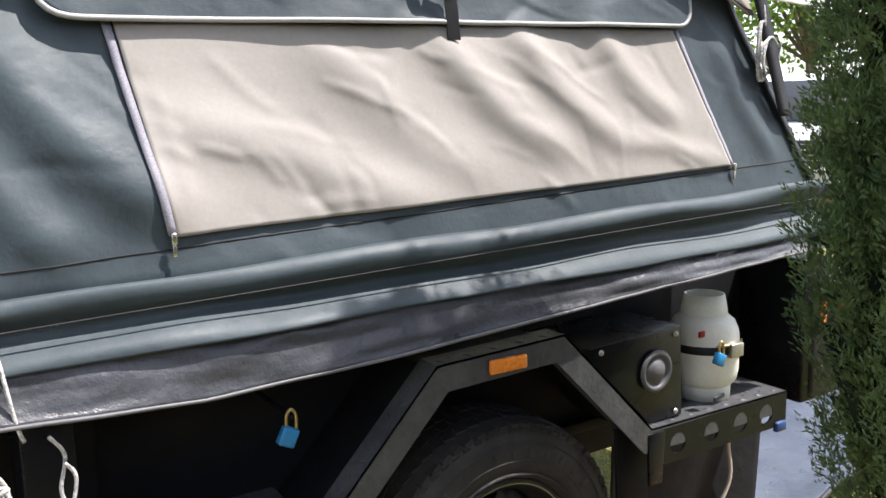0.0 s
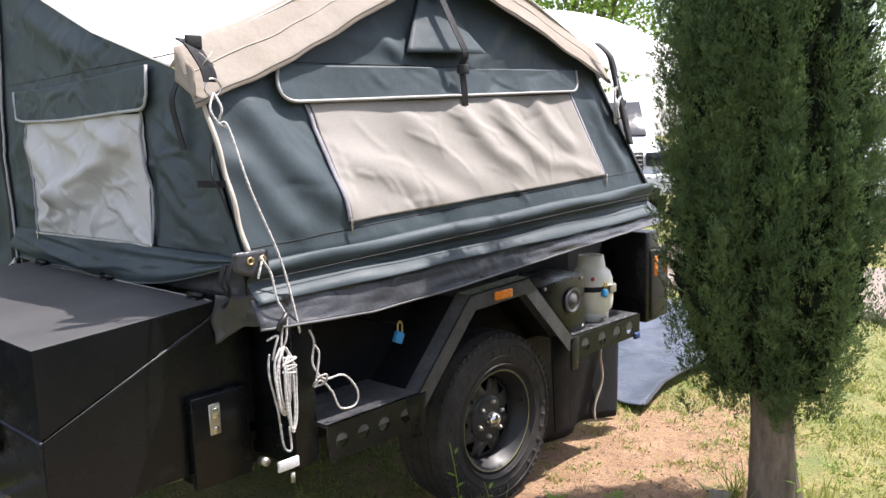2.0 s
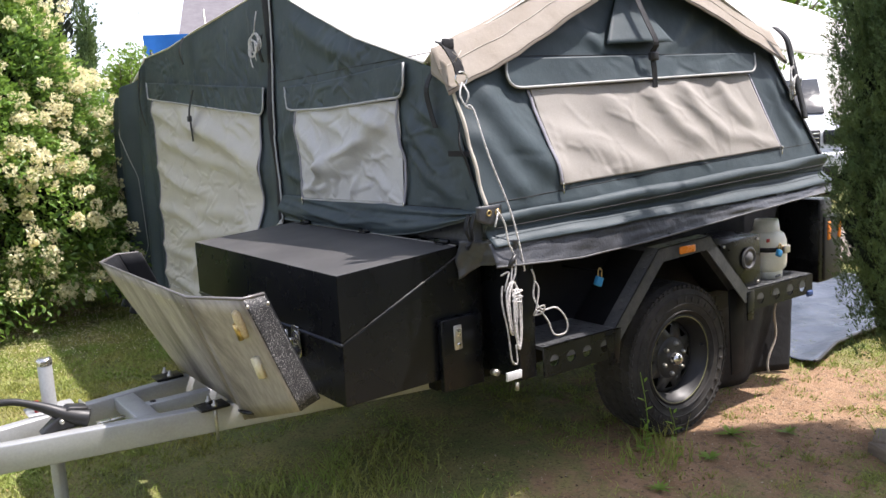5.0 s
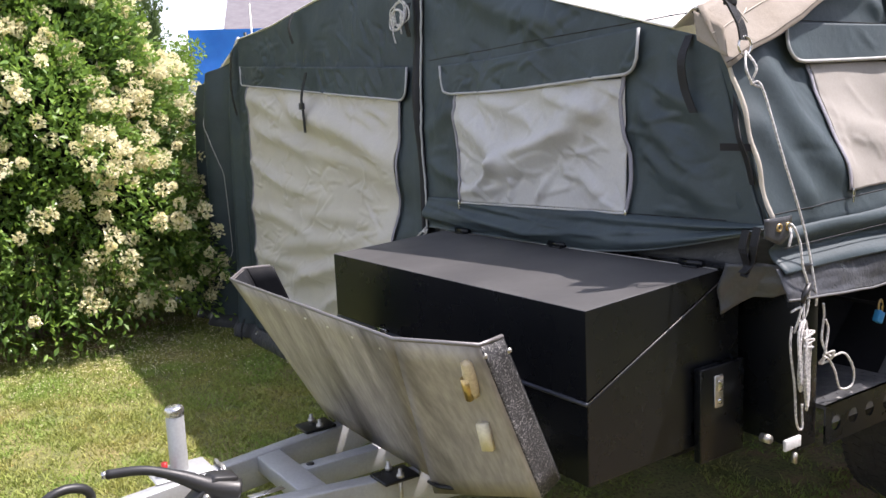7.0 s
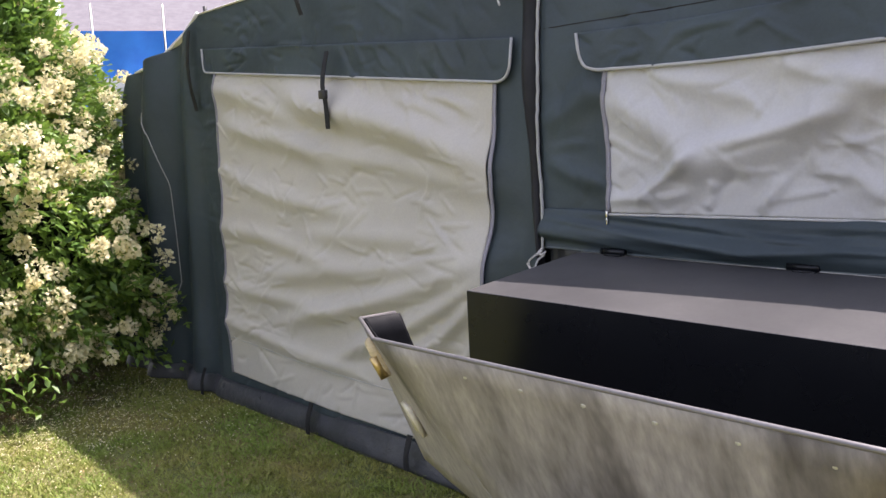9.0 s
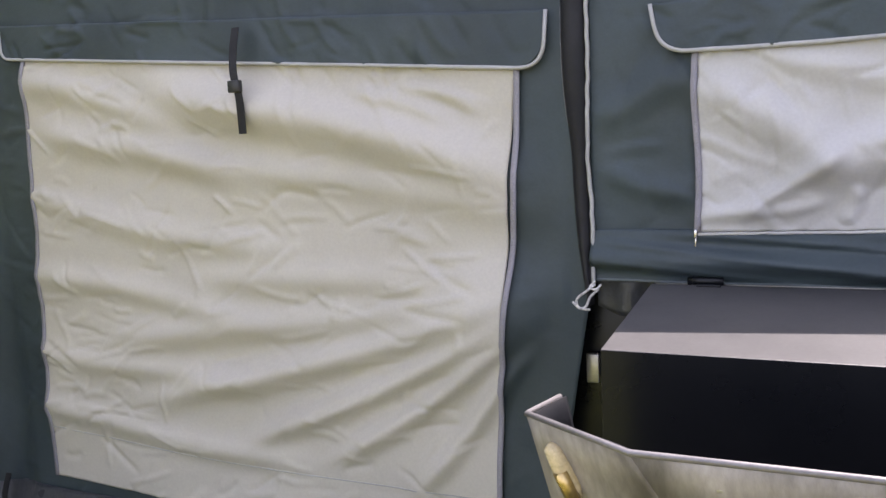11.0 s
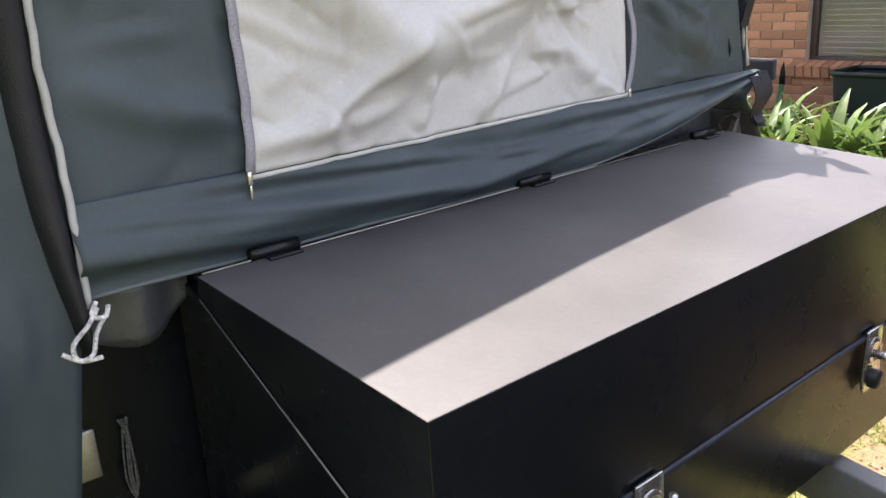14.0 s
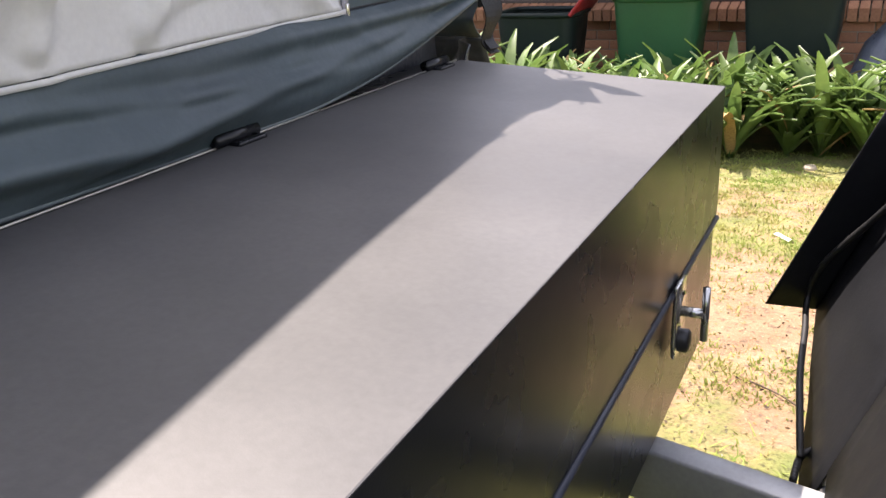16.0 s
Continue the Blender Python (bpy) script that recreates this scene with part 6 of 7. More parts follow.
def shrub(at, rx, ry, h, seed):
    t = thing("flowering_shrub", "tall glossy green shrub covered in cream blossom clusters", "shrub", at=at)
    r = np.random.default_rng(seed)
    for k in range(9):
        a = k * 0.7 + 0.2
        e = (rx * 0.6 * math.cos(a), ry * 0.6 * math.sin(a), h * (0.55 + 0.05 * (k % 4)))
        part("stem", trunk_mesh([(0.08 * math.cos(a), 0.08 * math.sin(a), -0.05), (0.16 * math.cos(a), 0.16 * math.sin(a), 0.3), (e[0] * 0.7, e[1] * 0.7, e[2] * 0.6), e], [0.04, 0.032, 0.02, 0.006], 7), BARK, t)

    def surf(n, lo, hi):
        d = r.normal(0, 1, (n, 3))
        d /= np.linalg.norm(d, axis=1)[:, None]
        lump = 1 + 0.12 * np.sin(d[:, 0] * 6 + 1) * np.cos(d[:, 2] * 5) + 0.08 * np.sin(d[:, 1] * 11 + d[:, 2] * 7) + 0.07 * np.sin(d[:, 0] * 14 + 2) * np.sin(d[:, 2] * 13 + 1) + 0.05 * np.sin(d[:, 0] * 19 + d[:, 2] * 15)
        k = r.uniform(lo, hi, n) * lump
        p = d * k[:, None] * np.array([rx, ry, h * 0.5])
        # the skirts of the bush come down to the ground instead of tucking in
        under = d[:, 2] < 0
        p[under, :2] *= ((1 - 0.10 * d[under, 2]) / np.maximum(0.45, np.sqrt(1 - d[under, 2] ** 2)))[:, None]
        p[:, 2] += h * 0.52
        low = p[:, 2] < 0.55
        p[low, 2] = 0.08 + (p[low, 2] - 0.0).clip(0.0) * 0.9
        p[low, :2] *= 0.96
        p[:, :2] *= (1 - 0.36 * np.clip((p[:, 2] - 0.9) / 1.9, 0, 1))[:, None]
        return p, d
    # inner shell in the shade colour, so gaps between leaves read dark
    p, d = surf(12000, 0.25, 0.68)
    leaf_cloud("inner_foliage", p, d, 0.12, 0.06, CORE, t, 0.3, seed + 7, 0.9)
    tagged(t.children[-1], "inner foliage coloured near black as shade", kind="stuff")
    p, d = surf(58000, 0.72, 1.04)
    leaf_cloud("foliage", p, d + np.array([0, 0, 0.3]), 0.070, 0.031, LEAF, t, 0.3, seed, 0.7, 1.6)
    tagged(t.children[-1], "dense dark glossy leaves", kind="stuff")
    p, d = surf(17000, 0.97, 1.10)
    leaf_cloud("young_foliage", p, d + np.array([0, 0, 0.5]), 0.050, 0.024, YOUNG, t, 0.3, seed + 1, 0.6, 1.6)
    tagged(t.children[-1], "fresh light green shoots", kind="stuff")
    c, d = surf(620, 0.99, 1.07)
    near = r.integers(0, len(c), 1500)      # blossom comes in sprays of a few heads
    c, d = c[near] + r.normal(0, 0.065, (1500, 3)), d[near]
    c, d = c[c[:, 2] > 0.25], d[c[:, 2] > 0.25]
    P, Q = [], []
    for k in range(70):
        o = r.normal(0, 1, c.shape)
        o /= np.linalg.norm(o, axis=1)[:, None]
        size = (0.026 + 0.030 * ((np.arange(len(c)) * 7919) % 100) / 100)[:, None]
        P.append(c + (o + d * 0.5) * size * r.uniform(0.5, 1, (len(c), 1)))
        Q.append(o + d * 0.6)
    leaf_cloud("blossom", np.concatenate(P), np.concatenate(Q), 0.022, 0.024, PETAL, t, 0.25, seed + 2, 0.4)
    tagged(t.children[-1], "cream blossom clusters", kind="stuff")
    return t


cypress("dark green columnar cypress with a bare grey trunk", (1.80, -0.95, gz(1.8, -0.95)), 3.3, 0.345, 0.40, 27000, 5, (-0.02, 0.04), 26, (0.0165, 0.0044), 0.10)
shrub((-1.15, 4.95, gz(-1.15, 4.95)), 1.20, 0.95, 3.0, 8)
cypress("tall soft green conifer behind the shrub", (0.08, 8.75, gz(0.08, 8.75)), 7.5, 0.80, 0.3, 4200, 15, (0, 0), 22, (0.055, 0.02), 0.12)


def broad_tree(at, h, r_, seed, material=None, n=9000, leaf=(0.16, 0.09)):
    t = thing("broadleaf_tree", "leafy green garden tree in the distance", "tree", "distant trees", at)
    r = np.random.default_rng(seed)
    part("trunk", trunk_mesh([(0, 0, -0.2), (0.05, 0, h * 0.2), (0, 0.1, h * 0.45), (0.1, 0, h * 0.8)], [0.18, 0.14, 0.10, 0.03], 10), BARK, t)
    P, Q = [], []
    for k in range(26):
        a, e = r.uniform(0, 6.28), r.uniform(-0.5, 1)
        c = np.array([r_ * 0.75 * math.cos(a) * r.uniform(0.3, 1), r_ * 0.75 * math.sin(a) * r.uniform(0.3, 1), h * (0.62 + 0.30 * e)])
        part("limb", tube([(0.0, 0.05, h * 0.35), (c[0] * 0.6, c[1] * 0.6, c[2] * 0.85), tuple(c)], [0.05, 0.03, 0.008], 6), BARK, t)
        d = r.normal(0, 1, (n // 26, 3))
        d /= np.linalg.norm(d, axis=1)[:, None]
        P.append(c + d * r_ * 0.42 * r.uniform(0.5, 1.1, (len(d), 1)))
        Q.append(d)
    leaf_cloud("crown", np.concatenate(P), np.concatenate(Q), leaf[0], leaf[1], material or LEAF, t, 0.2, seed, 0.8)
    tagged(t.children[-1], "loose leafy crown", kind="stuff")
    return t


broad_tree((12.5, 11.0, 0.1), 6.0, 2.6, 31, YOUNG)
broad_tree((16.5, 9.5, 0.1), 6.5, 2.8, 32, YOUNG)
broad_tree((10.0, 14.0, 0.1), 6.0, 2.6, 33, LEAF)
broad_tree((3.0, 15.0, 0.1), 3.3, 0.55, 34, YOUNG, 3000, (0.09, 0.05))
broad_tree((-4.5, 11.5, 0.1), 5.0, 2.2, 35, LEAF)
broad_tree((22.0, 3.0, 0.1), 6.0, 3.0, 36, LEAF)
broad_tree((24.0, 9.0, 0.1), 6.0, 3.0, 37, LEAF)


# ---- grass ----
def scatter_grass(name, label, x0, x1, y0, y1, n, hmin, hmax, seed, width=0.0035, use_bare=True, lean=0.6):
    r = np.random.default_rng(seed)
    P = np.stack([r.uniform(x0, x1, n), r.uniform(y0, y1, n)], 1)
    rnd = r.uniform(0, 1, n)
    keep, zs = [], []
    for (x, y), q in zip(P, rnd):
        bv = bare(x, y) if use_bare else 0
        cl = 0.5 + 0.5 * nse(x * 1.7, y * 1.7, 5.5) + 0.5 * nse(x * 5, y * 5, 1.5)
        keep.append(q < max(0.015, 1.35 * cl - 1.45 * bv))
        zs.append(gz(x, y))
    keep = np.array(keep)
    P, z = P[keep], np.array(zs)[keep]
    n = len(P)
    base = np.concatenate([P, z[:, None] - 0.003], 1)
    H = r.uniform(hmin, hmax, (n, 1))
    a = r.uniform(0, 2 * np.pi, n)
    s = np.stack([np.cos(a), np.sin(a), np.zeros(n)], 1) * width
    tip = base + np.concatenate([r.normal(0, lean, (n, 2)) * H, H], 1)
    mid = base * 0.5 + tip * 0.5 + np.array([0, 0, 1.0]) * H * 0.15
    v = np.stack([base - s, base + s, mid + s * 0.7, mid - s * 0.7, tip], 1).reshape(-1, 3)
    k = np.arange(n) * 5
    f = np.concatenate([np.stack([k, k + 1, k + 2], 1), np.stack([k, k + 2, k + 3], 1), np.stack([k + 3, k + 2, k + 4], 1)], 0)
    me = bpy.data.meshes.new(name)
    me.vertices.add(len(v))
    me.vertices.foreach_set("co", v.ravel())
    me.loops.add(f.size)
    me.loops.foreach_set("vertex_index", f.ravel().astype(np.int32))
    me.polygons.add(len(f))
    me.polygons.foreach_set("loop_start", (np.arange(len(f)) * 3).astype(np.int32))
    me.update(calc_edges=True)
    me.materials.append(BLADE)
    return tagged(new(name, me), label, "grass", kind="stuff")


scatter_grass("lawn_grass", "short patchy yellow-green lawn grass", -3.6, 0.6, 1.4, 6.6, 150000, 0.010, 0.030, 1, 0.0035, True, 0.9)
scatter_grass("lawn_grass", "thin yellowing grass on worn earth", -2.6, 4.6, -4.6, 1.4, 170000, 0.008, 0.026, 2, 0.0035, True, 1.1)
scatter_grass("lawn_grass", "short grass further out", 2.4, 8.0, -3.0, 4.0, 30000, 0.012, 0.04, 3, 0.005)
scatter_grass("grass_tuft", "long grass tuft round the cypress foot", 1.58, 2.05, -1.16, -0.76, 420, 0.06, 0.17, 4, 0.003, False, 0.35)
scatter_grass("grass_tuft", "long weedy grass beside the tyre", 0.70, 1.02, -0.34, -0.06, 260, 0.06, 0.18, 6, 0.003, False, 0.35)
scatter_grass("grass_tuft", "rank grass in the shade of the drawbar", -0.95, 0.1, -0.25, 0.75, 1600, 0.04, 0.10, 7, 0.003, False, 0.5)


def clumped_grass(label, x0, x1, y0, y1, clumps, blades, hmin, hmax, spread, seed, width=0.003):
    """Small tufts with bare gaps between them, thicker where the earth is less worn."""
    r = np.random.default_rng(seed)
    c = np.stack([r.uniform(x0, x1, clumps * 2), r.uniform(y0, y1, clumps * 2)], 1)
    ok = [r.uniform() < 1.05 - 0.95 * bare(x, y) + 0.8 * nse(x * 2.3, y * 2.3, 8.8) for x, y in c]
    c = c[np.array(ok)][:clumps]
    m = len(c)
    size = r.uniform(0.35, 1.0, m)
    who = np.repeat(np.arange(m), blades)
    n = len(who)
    o = r.normal(0, 1, (n, 2)) * spread * size[who][:, None]
    P = c[who] + o
    base = np.concatenate([P, (np.array([gz(x, y) for x, y in c])[who] - 0.004)[:, None]], 1)
    H = r.uniform(hmin, hmax, (n, 1)) * size[who][:, None]
    a = r.uniform(0, 2 * np.pi, n)
    s = np.stack([np.cos(a), np.sin(a), np.zeros(n)], 1) * width
    tip = base + np.concatenate([(o / spread * 0.5 + r.normal(0, 0.5, (n, 2))) * H, H], 1)
    mid = base * 0.5 + tip * 0.5 + np.array([0, 0, 1.0]) * H * 0.18
    v = np.stack([base - s, base + s, mid + s * 0.7, mid - s * 0.7, tip], 1).reshape(-1, 3)
    k = np.arange(n) * 5
    f = np.concatenate([np.stack([k, k + 1, k + 2], 1), np.stack([k, k + 2, k + 3], 1), np.stack([k + 3, k + 2, k + 4], 1)], 0)
    me = bpy.data.meshes.new("grass_tufts")
    me.from_pydata(v, [], f)
    me.materials.append(BLADE)
    return tagged(new("grass_tufts", me), label, "grass", kind="stuff")


clumped_grass("small green tufts in the worn lawn", -2.4, 1.0, -4.2, -0.6, 2000, 26, 0.010, 0.034, 0.034, 61)
clumped_grass("small green tufts in the worn lawn", 0.6, 4.6, -2.4, 1.0, 1400, 26, 0.012, 0.038, 0.032, 62)
clumped_grass("thick tufts of lawn grass", -3.2, 0.2, 1.2, 5.6, 2200, 34, 0.015, 0.042, 0.040, 63)


def weed_leaf(a, z, ln, wd, droop):
    def f(u, v):
        w = wd * (v - 0.5) * math.sin(math.pi * min(0.97, 0.06 + u))
        return (ln * u * math.cos(a) - w * math.sin(a), ln * u * math.sin(a) + w * math.cos(a), z + droop * u - 0.25 * ln * u * u)
    return sheet(f, 5, 2)


def build_weeds():
    r = random.Random(3)
    for x, y, h in ((0.80, -0.20, 0.40), (0.90, -0.27, 0.24), (0.86, -0.16, 0.16), (1.72, -1.06, 0.30)):
        t = thing("weed", "tall green weed growing from bare earth", "plant", "weeds", (x, y, gz(x, y)))
        part("stalk", tube(smooth_path([(0, 0, -0.01), (0.012, 0, h * 0.5), (-0.015, 0.01, h)]), 0.002, 5), YOUNG, t)
        for k in range(9):
            part("leaf", weed_leaf(k * 2.4 + r.uniform(-0.3, 0.3), h * (0.05 + 0.105 * k), r.uniform(0.035, 0.06) * (1.1 - 0.06 * k), 0.024 - 0.0015 * k, 0.02), YOUNG, t)
    for x, y, q in ((1.30, -0.27, 1.0), (1.02, -0.36, 0.8), (1.52, -0.42, 0.7), (0.62, -0.42, 0.7)):
        t = thing("flat_weed", "flat rosette of narrow green weed leaves on the earth", "plant", "flat weeds", (x, y, gz(x, y) + 0.004))
        for k in range(16):
            part("leaf", weed_leaf(k * 2.4 + r.uniform(-0.2, 0.2), 0.002, r.uniform(0.05, 0.10) * q, 0.016 * q, r.uniform(0.02, 0.05) * q), YOUNG, t)


build_weeds()
r_ = np.random.default_rng(44)
pts = np.stack([r_.normal(-0.8, 0.7, 6500), r_.normal(4.05, 0.42, 6500), np.zeros(6500)], 1)
pts[:, 2] = [gz(a, c) + 0.012 for a, c, _ in pts]
tagged(leaf_cloud("fallen_petals", pts, r_.normal(0, 1, (6500, 3)) * np.array([1, 1, 0.1]), 0.010, 0.008, PETAL, None, 0.1, 45, 0.1), "cream petals fallen on the grass", "petals", kind="stuff")
for count, x0, x1, y0, y1, ln, wd, material, label in (
        (2600, -1.6, 4.2, -3.9, 0.4, 0.016, 0.007, DRYLEAF, "dry leaf scraps on the earth"), (3600, -1.6, 4.2, -3.9, 0.4, 0.013, 0.009, BARKCHIP, "dark bark chips on the earth"),
        (1800, -1.6, 4.2, -3.9, 0.4, 0.009, 0.008, GRIT, "pale grit on the earth"), (1500, -3.0, 0.0, 1.2, 4.6, 0.014, 0.006, DRYLEAF, "dry scraps in the lawn")):
    pts = np.stack([r_.uniform(x0, x1, count), r_.uniform(y0, y1, count), np.zeros(count)], 1)
    pts[:, 2] = [gz(a, c) + 0.006 for a, c, _ in pts]
    tagged(leaf_cloud("leaf_litter", pts, r_.normal(0, 1, (count, 3)) * np.array([1, 1, 0.12]), ln, wd, material, None, 0.35, 46, 0.12), label, "leaf litter", kind="stuff")


scrap = thing("paper_scrap", "small torn scrap of white paper on the worn lawn", "litter", at=(-0.468, -2.36, gz(-0.468, -2.36) + 0.006), rz=35)
cloth("sheet", sheet(lambda u, v: (0.030 * (u - 0.5), 0.11 * (v - 0.5) * (1 + 0.2 * u), 0.006 * math.sin(3 * u) + 0.008 * v * v), 6, 8), mat("white_paper", (0.75, 0.73, 0.68), 0.8), scrap, thick=0.001)
for x, y, q in ((-0.455, -4.05, 0.045), (-1.02, -3.98, 0.03), (0.35, -4.02, 0.035)):
    st = thing("border_stone", "small pale stone at the edge of the border", "stone", "border stones", (x, y, gz(x, y)))
    b = lathe([(0, -0.3 * q), (0.8 * q, -0.2 * q), (q, 0.2 * q), (0.7 * q, 0.6 * q), (0, 0.75 * q)], 12)
    for v in b.verts:
        v.co += v.co.normalized() * 0.25 * q * nse(v.co.x * 40 + x * 9, v.co.y * 40, v.co.z * 40)
    part("stone", b, GRIT, st)
tw = thing("fallen_twig", "thin dry twig lying on bare earth", "twig", at=(-0.62, -0.70, gz(-0.62, -0.70) + 0.006))
part("stick", tube(smooth_path([(-0.07, 0.05, 0), (-0.02, 0.01, 0.006), (0.03, -0.03, 0.002), (0.09, -0.05, 0.008)], 4), 0.0028, 6), BARKCHIP, tw)


# ---- strap-leaved border ----
def strap_plant(seed):
    r = random.Random(seed)
    t = thing("strap_leaf_plant", "clump of arching dark green strap leaves", "plant", "border plants")
    for k in range(36):
        a = r.uniform(0, 2 * math.pi)
        ln, lift, w = r.uniform(0.30, 0.56), r.uniform(0.95, 1.5), r.uniform(0.020, 0.032)
        b = bmesh.new()
        rows = []
        for i in range(7):
            s = i / 6
            ang = lift * 1.15 - s * s * 1.3 * (1.5 - lift * 0.7)
            rad = ln * (s * math.cos(lift) + 0.25 * s * s)
            z = ln * (s * math.sin(lift) - 0.42 * s * s * s * (1.4 - lift * 0.6))
            ww = w * (1 - 0.9 * s ** 3) * (0.6 + 0.4 * min(1, s * 4))
            c, sn = math.cos(a), math.sin(a)
            rows.append([b.verts.new((rad * c - q * ww * sn, rad * sn + q * ww * c, z + 0.006 * abs(q))) for q in (-1, 0, 1)])
        for A, B in zip(rows, rows[1:]):
            for j in (0, 1):
                b.faces.new((A[j], A[j + 1], B[j + 1], B[j]))
        part("leaf", b, DRYLEAF if r.random() < 0.09 else STRAPLEAF, t)
    return t


kinds = [strap_plant(s) for s in (1, 2, 3, 4)]
rr = random.Random(9)
spots = [(lerp(-2.6, 4.8, i / 25) + rr.uniform(-0.1, 0.1), row + rr.uniform(-0.1, 0.1)) for row in (-4.36, -4.66, -4.95) for i in range(26)]
for i, (x, y) in enumerate(spots):
    m = pose(x, y, gz(x, y), 0, 0, rr.uniform(0, 360)) @ Matrix.Scale(rr.uniform(1.12, 1.42), 4)
    if i < 4:
        kinds[i].matrix_basis = m
    else:
        copy_thing(kinds[i % 4], m)
fl = thing("orange_flower", "single orange and yellow flower spike among the leaves", "flower", at=(-0.95, -4.15, gz(-0.95, -4.15)))
part("stem", tube([(0, 0, 0), (0.0, 0.02, 0.40)], 0.006, 6), STRAPLEAF, fl)
part("bloom", tube([(0, 0.02, 0.40), (0, 0.02, 0.44), (0.0, 0.02, 0.50), (0, 0.02, 0.54)], [0.010, 0.022, 0.016, 0.004], 8), mat("orange_petal", (0.75, 0.25, 0.03), 0.5, alt=(0.8, 0.5, 0.05), scale=20), fl)


# ---- house behind ----
HY = -6.10


def build_house():
    h = thing("brick_house", "single-storey orange brick house with a wide aluminium window", "house")
    # wall core with the window opening left open
    X0, X1, WX0, WX1, SZ, WZ = -9.0, 9.0, -1.90, 2.86, 0.50, 1.95
    for lo, hi in (((X0, HY - 0.25, -0.7), (WX0, HY - 0.012, 2.45)), ((WX1, HY - 0.25, -0.7), (X1, HY - 0.012, 2.45)), ((WX0, HY - 0.25, -0.7), (WX1, HY - 0.012, SZ - 0.10)), ((WX0, HY - 0.25, WZ), (WX1, HY - 0.012, 2.45))):
        part("wall", box(lo, hi, 0), MORTAR, h, "mortar-jointed brick wall", smooth=False)
    part("wall", box((X0, HY - 6, -0.7), (X1, HY - 5.8, 2.45), 0), MORTAR, h, smooth=False)
    part("roof", prism([(-7.0, 2.40), (HY + 0.55, 2.40), (HY + 0.55, 2.52), (HY - 3.0, 3.9), (-12.7, 2.5)], X0 - 0.5, X1 + 0.5, 0, "x"), TILES, h, "grey tiled roof")
    w = part("window", box((WX0, HY - 0.13, SZ + 0.005), (WX1, HY - 0.07, SZ + 0.06), 0.004), WINFRAME, h, "dark brown aluminium window")
    for lo, hi in (((WX0, HY - 0.13, WZ - 0.06), (WX1, HY - 0.07, WZ)), ((WX0, HY - 0.13, SZ + 0.06), (WX0 + 0.06, HY - 0.07, WZ - 0.06)), ((WX1 - 0.06, HY - 0.13, SZ + 0.06), (WX1, HY - 0.07, WZ - 0.06)), ((1.62, HY - 0.125, SZ + 0.06), (1.68, HY - 0.065, WZ - 0.06)), ((0.1, HY - 0.125, SZ + 0.06), (0.16, HY - 0.065, WZ - 0.06))):
        part("frame", box(lo, hi, 0.003), WINFRAME, w)
    gl = bpy.data.materials.new("clear_glass")
    gl.use_nodes = True
    gb = gl.node_tree.nodes["Principled BSDF"]
    gb.inputs["Transmission Weight"].default_value, gb.inputs["Roughness"].default_value, gb.inputs["IOR"].default_value = 1.0, 0.02, 1.45
    for a, c in ((WX0 + 0.06, 0.1), (0.16, 1.62), (1.68, WX1 - 0.06)):
        p = part("pane", box((a, HY - 0.102, SZ + 0.06), (c, HY - 0.098, WZ - 0.06), 0), gl, w, smooth=False)
        p.visible_shadow = False
    for k in range(28):
        part("blind_slat", box((WX0 + 0.08, HY - 0.20, SZ + 0.08 + 0.05 * k), (WX1 - 0.08, HY - 0.155, SZ + 0.088 + 0.05 * k), 0, ), BLIND, w, smooth=False)
    part("blind_back", box((WX0, HY - 0.245, SZ), (WX1, HY - 0.235, WZ), 0), BLIND, w, smooth=False)
    # sill of bricks on edge, sloping outward
    sb = mesh_of(box((-0.036, -0.09, -0.055), (0.036, 0.09, 0.055), 0.004), "brick", False)
    sb.materials.append(BRICK)
    x = WX0 + 0.04
    while x < WX1 + 0.12:
        o = new("brick", sb)
        o.parent = h
        o.matrix_basis = pose(x, HY + 0.005, SZ - 0.045, -14, 0, 0)
        x += 0.083
    # coursed bricks, each a piece
    bm_ = mesh_of(box((-0.115, -0.03, -0.038), (0.115, 0.0, 0.038), 0.003, seg=1), "brick", False)
    bm_.materials.append(BRICK)
    hb = mesh_of(box((-0.055, -0.03, -0.038), (0.055, 0.0, 0.038), 0.003, seg=1), "brick", False)
    hb.materials.append(BRICK)
    course, length, count = 0.086, 0.24, 0
    for k in range(24):
        z = -0.10 + course * k
        off = 0.12 if k % 2 else 0.0
        x = WX1 + 0.005 + 0.115
        if k % 2:
            o = new("brick", hb)
            o.parent = h
            o.matrix_basis = pose(WX1 + 0.005 + 0.055, HY, z)
            x = WX1 + 0.005 + 0.12 + 0.115
        while x < 4.7:
            o = new("brick", bm_)
            o.parent = h
            o.matrix_basis = pose(x + rr.uniform(-0.002, 0.002), HY + rr.uniform(-0.002, 0.003), z)
            x += length
    for k in range(7):
        z = SZ - 0.165 - course * k
        x = WX0 + (0.12 if k % 2 else 0)
        while x < WX1 - 0.05:
            o = new("brick", bm_)
            o.parent = h
            o.matrix_basis = pose(x + 0.115, HY - 0.0, z)
            x += length
    return h


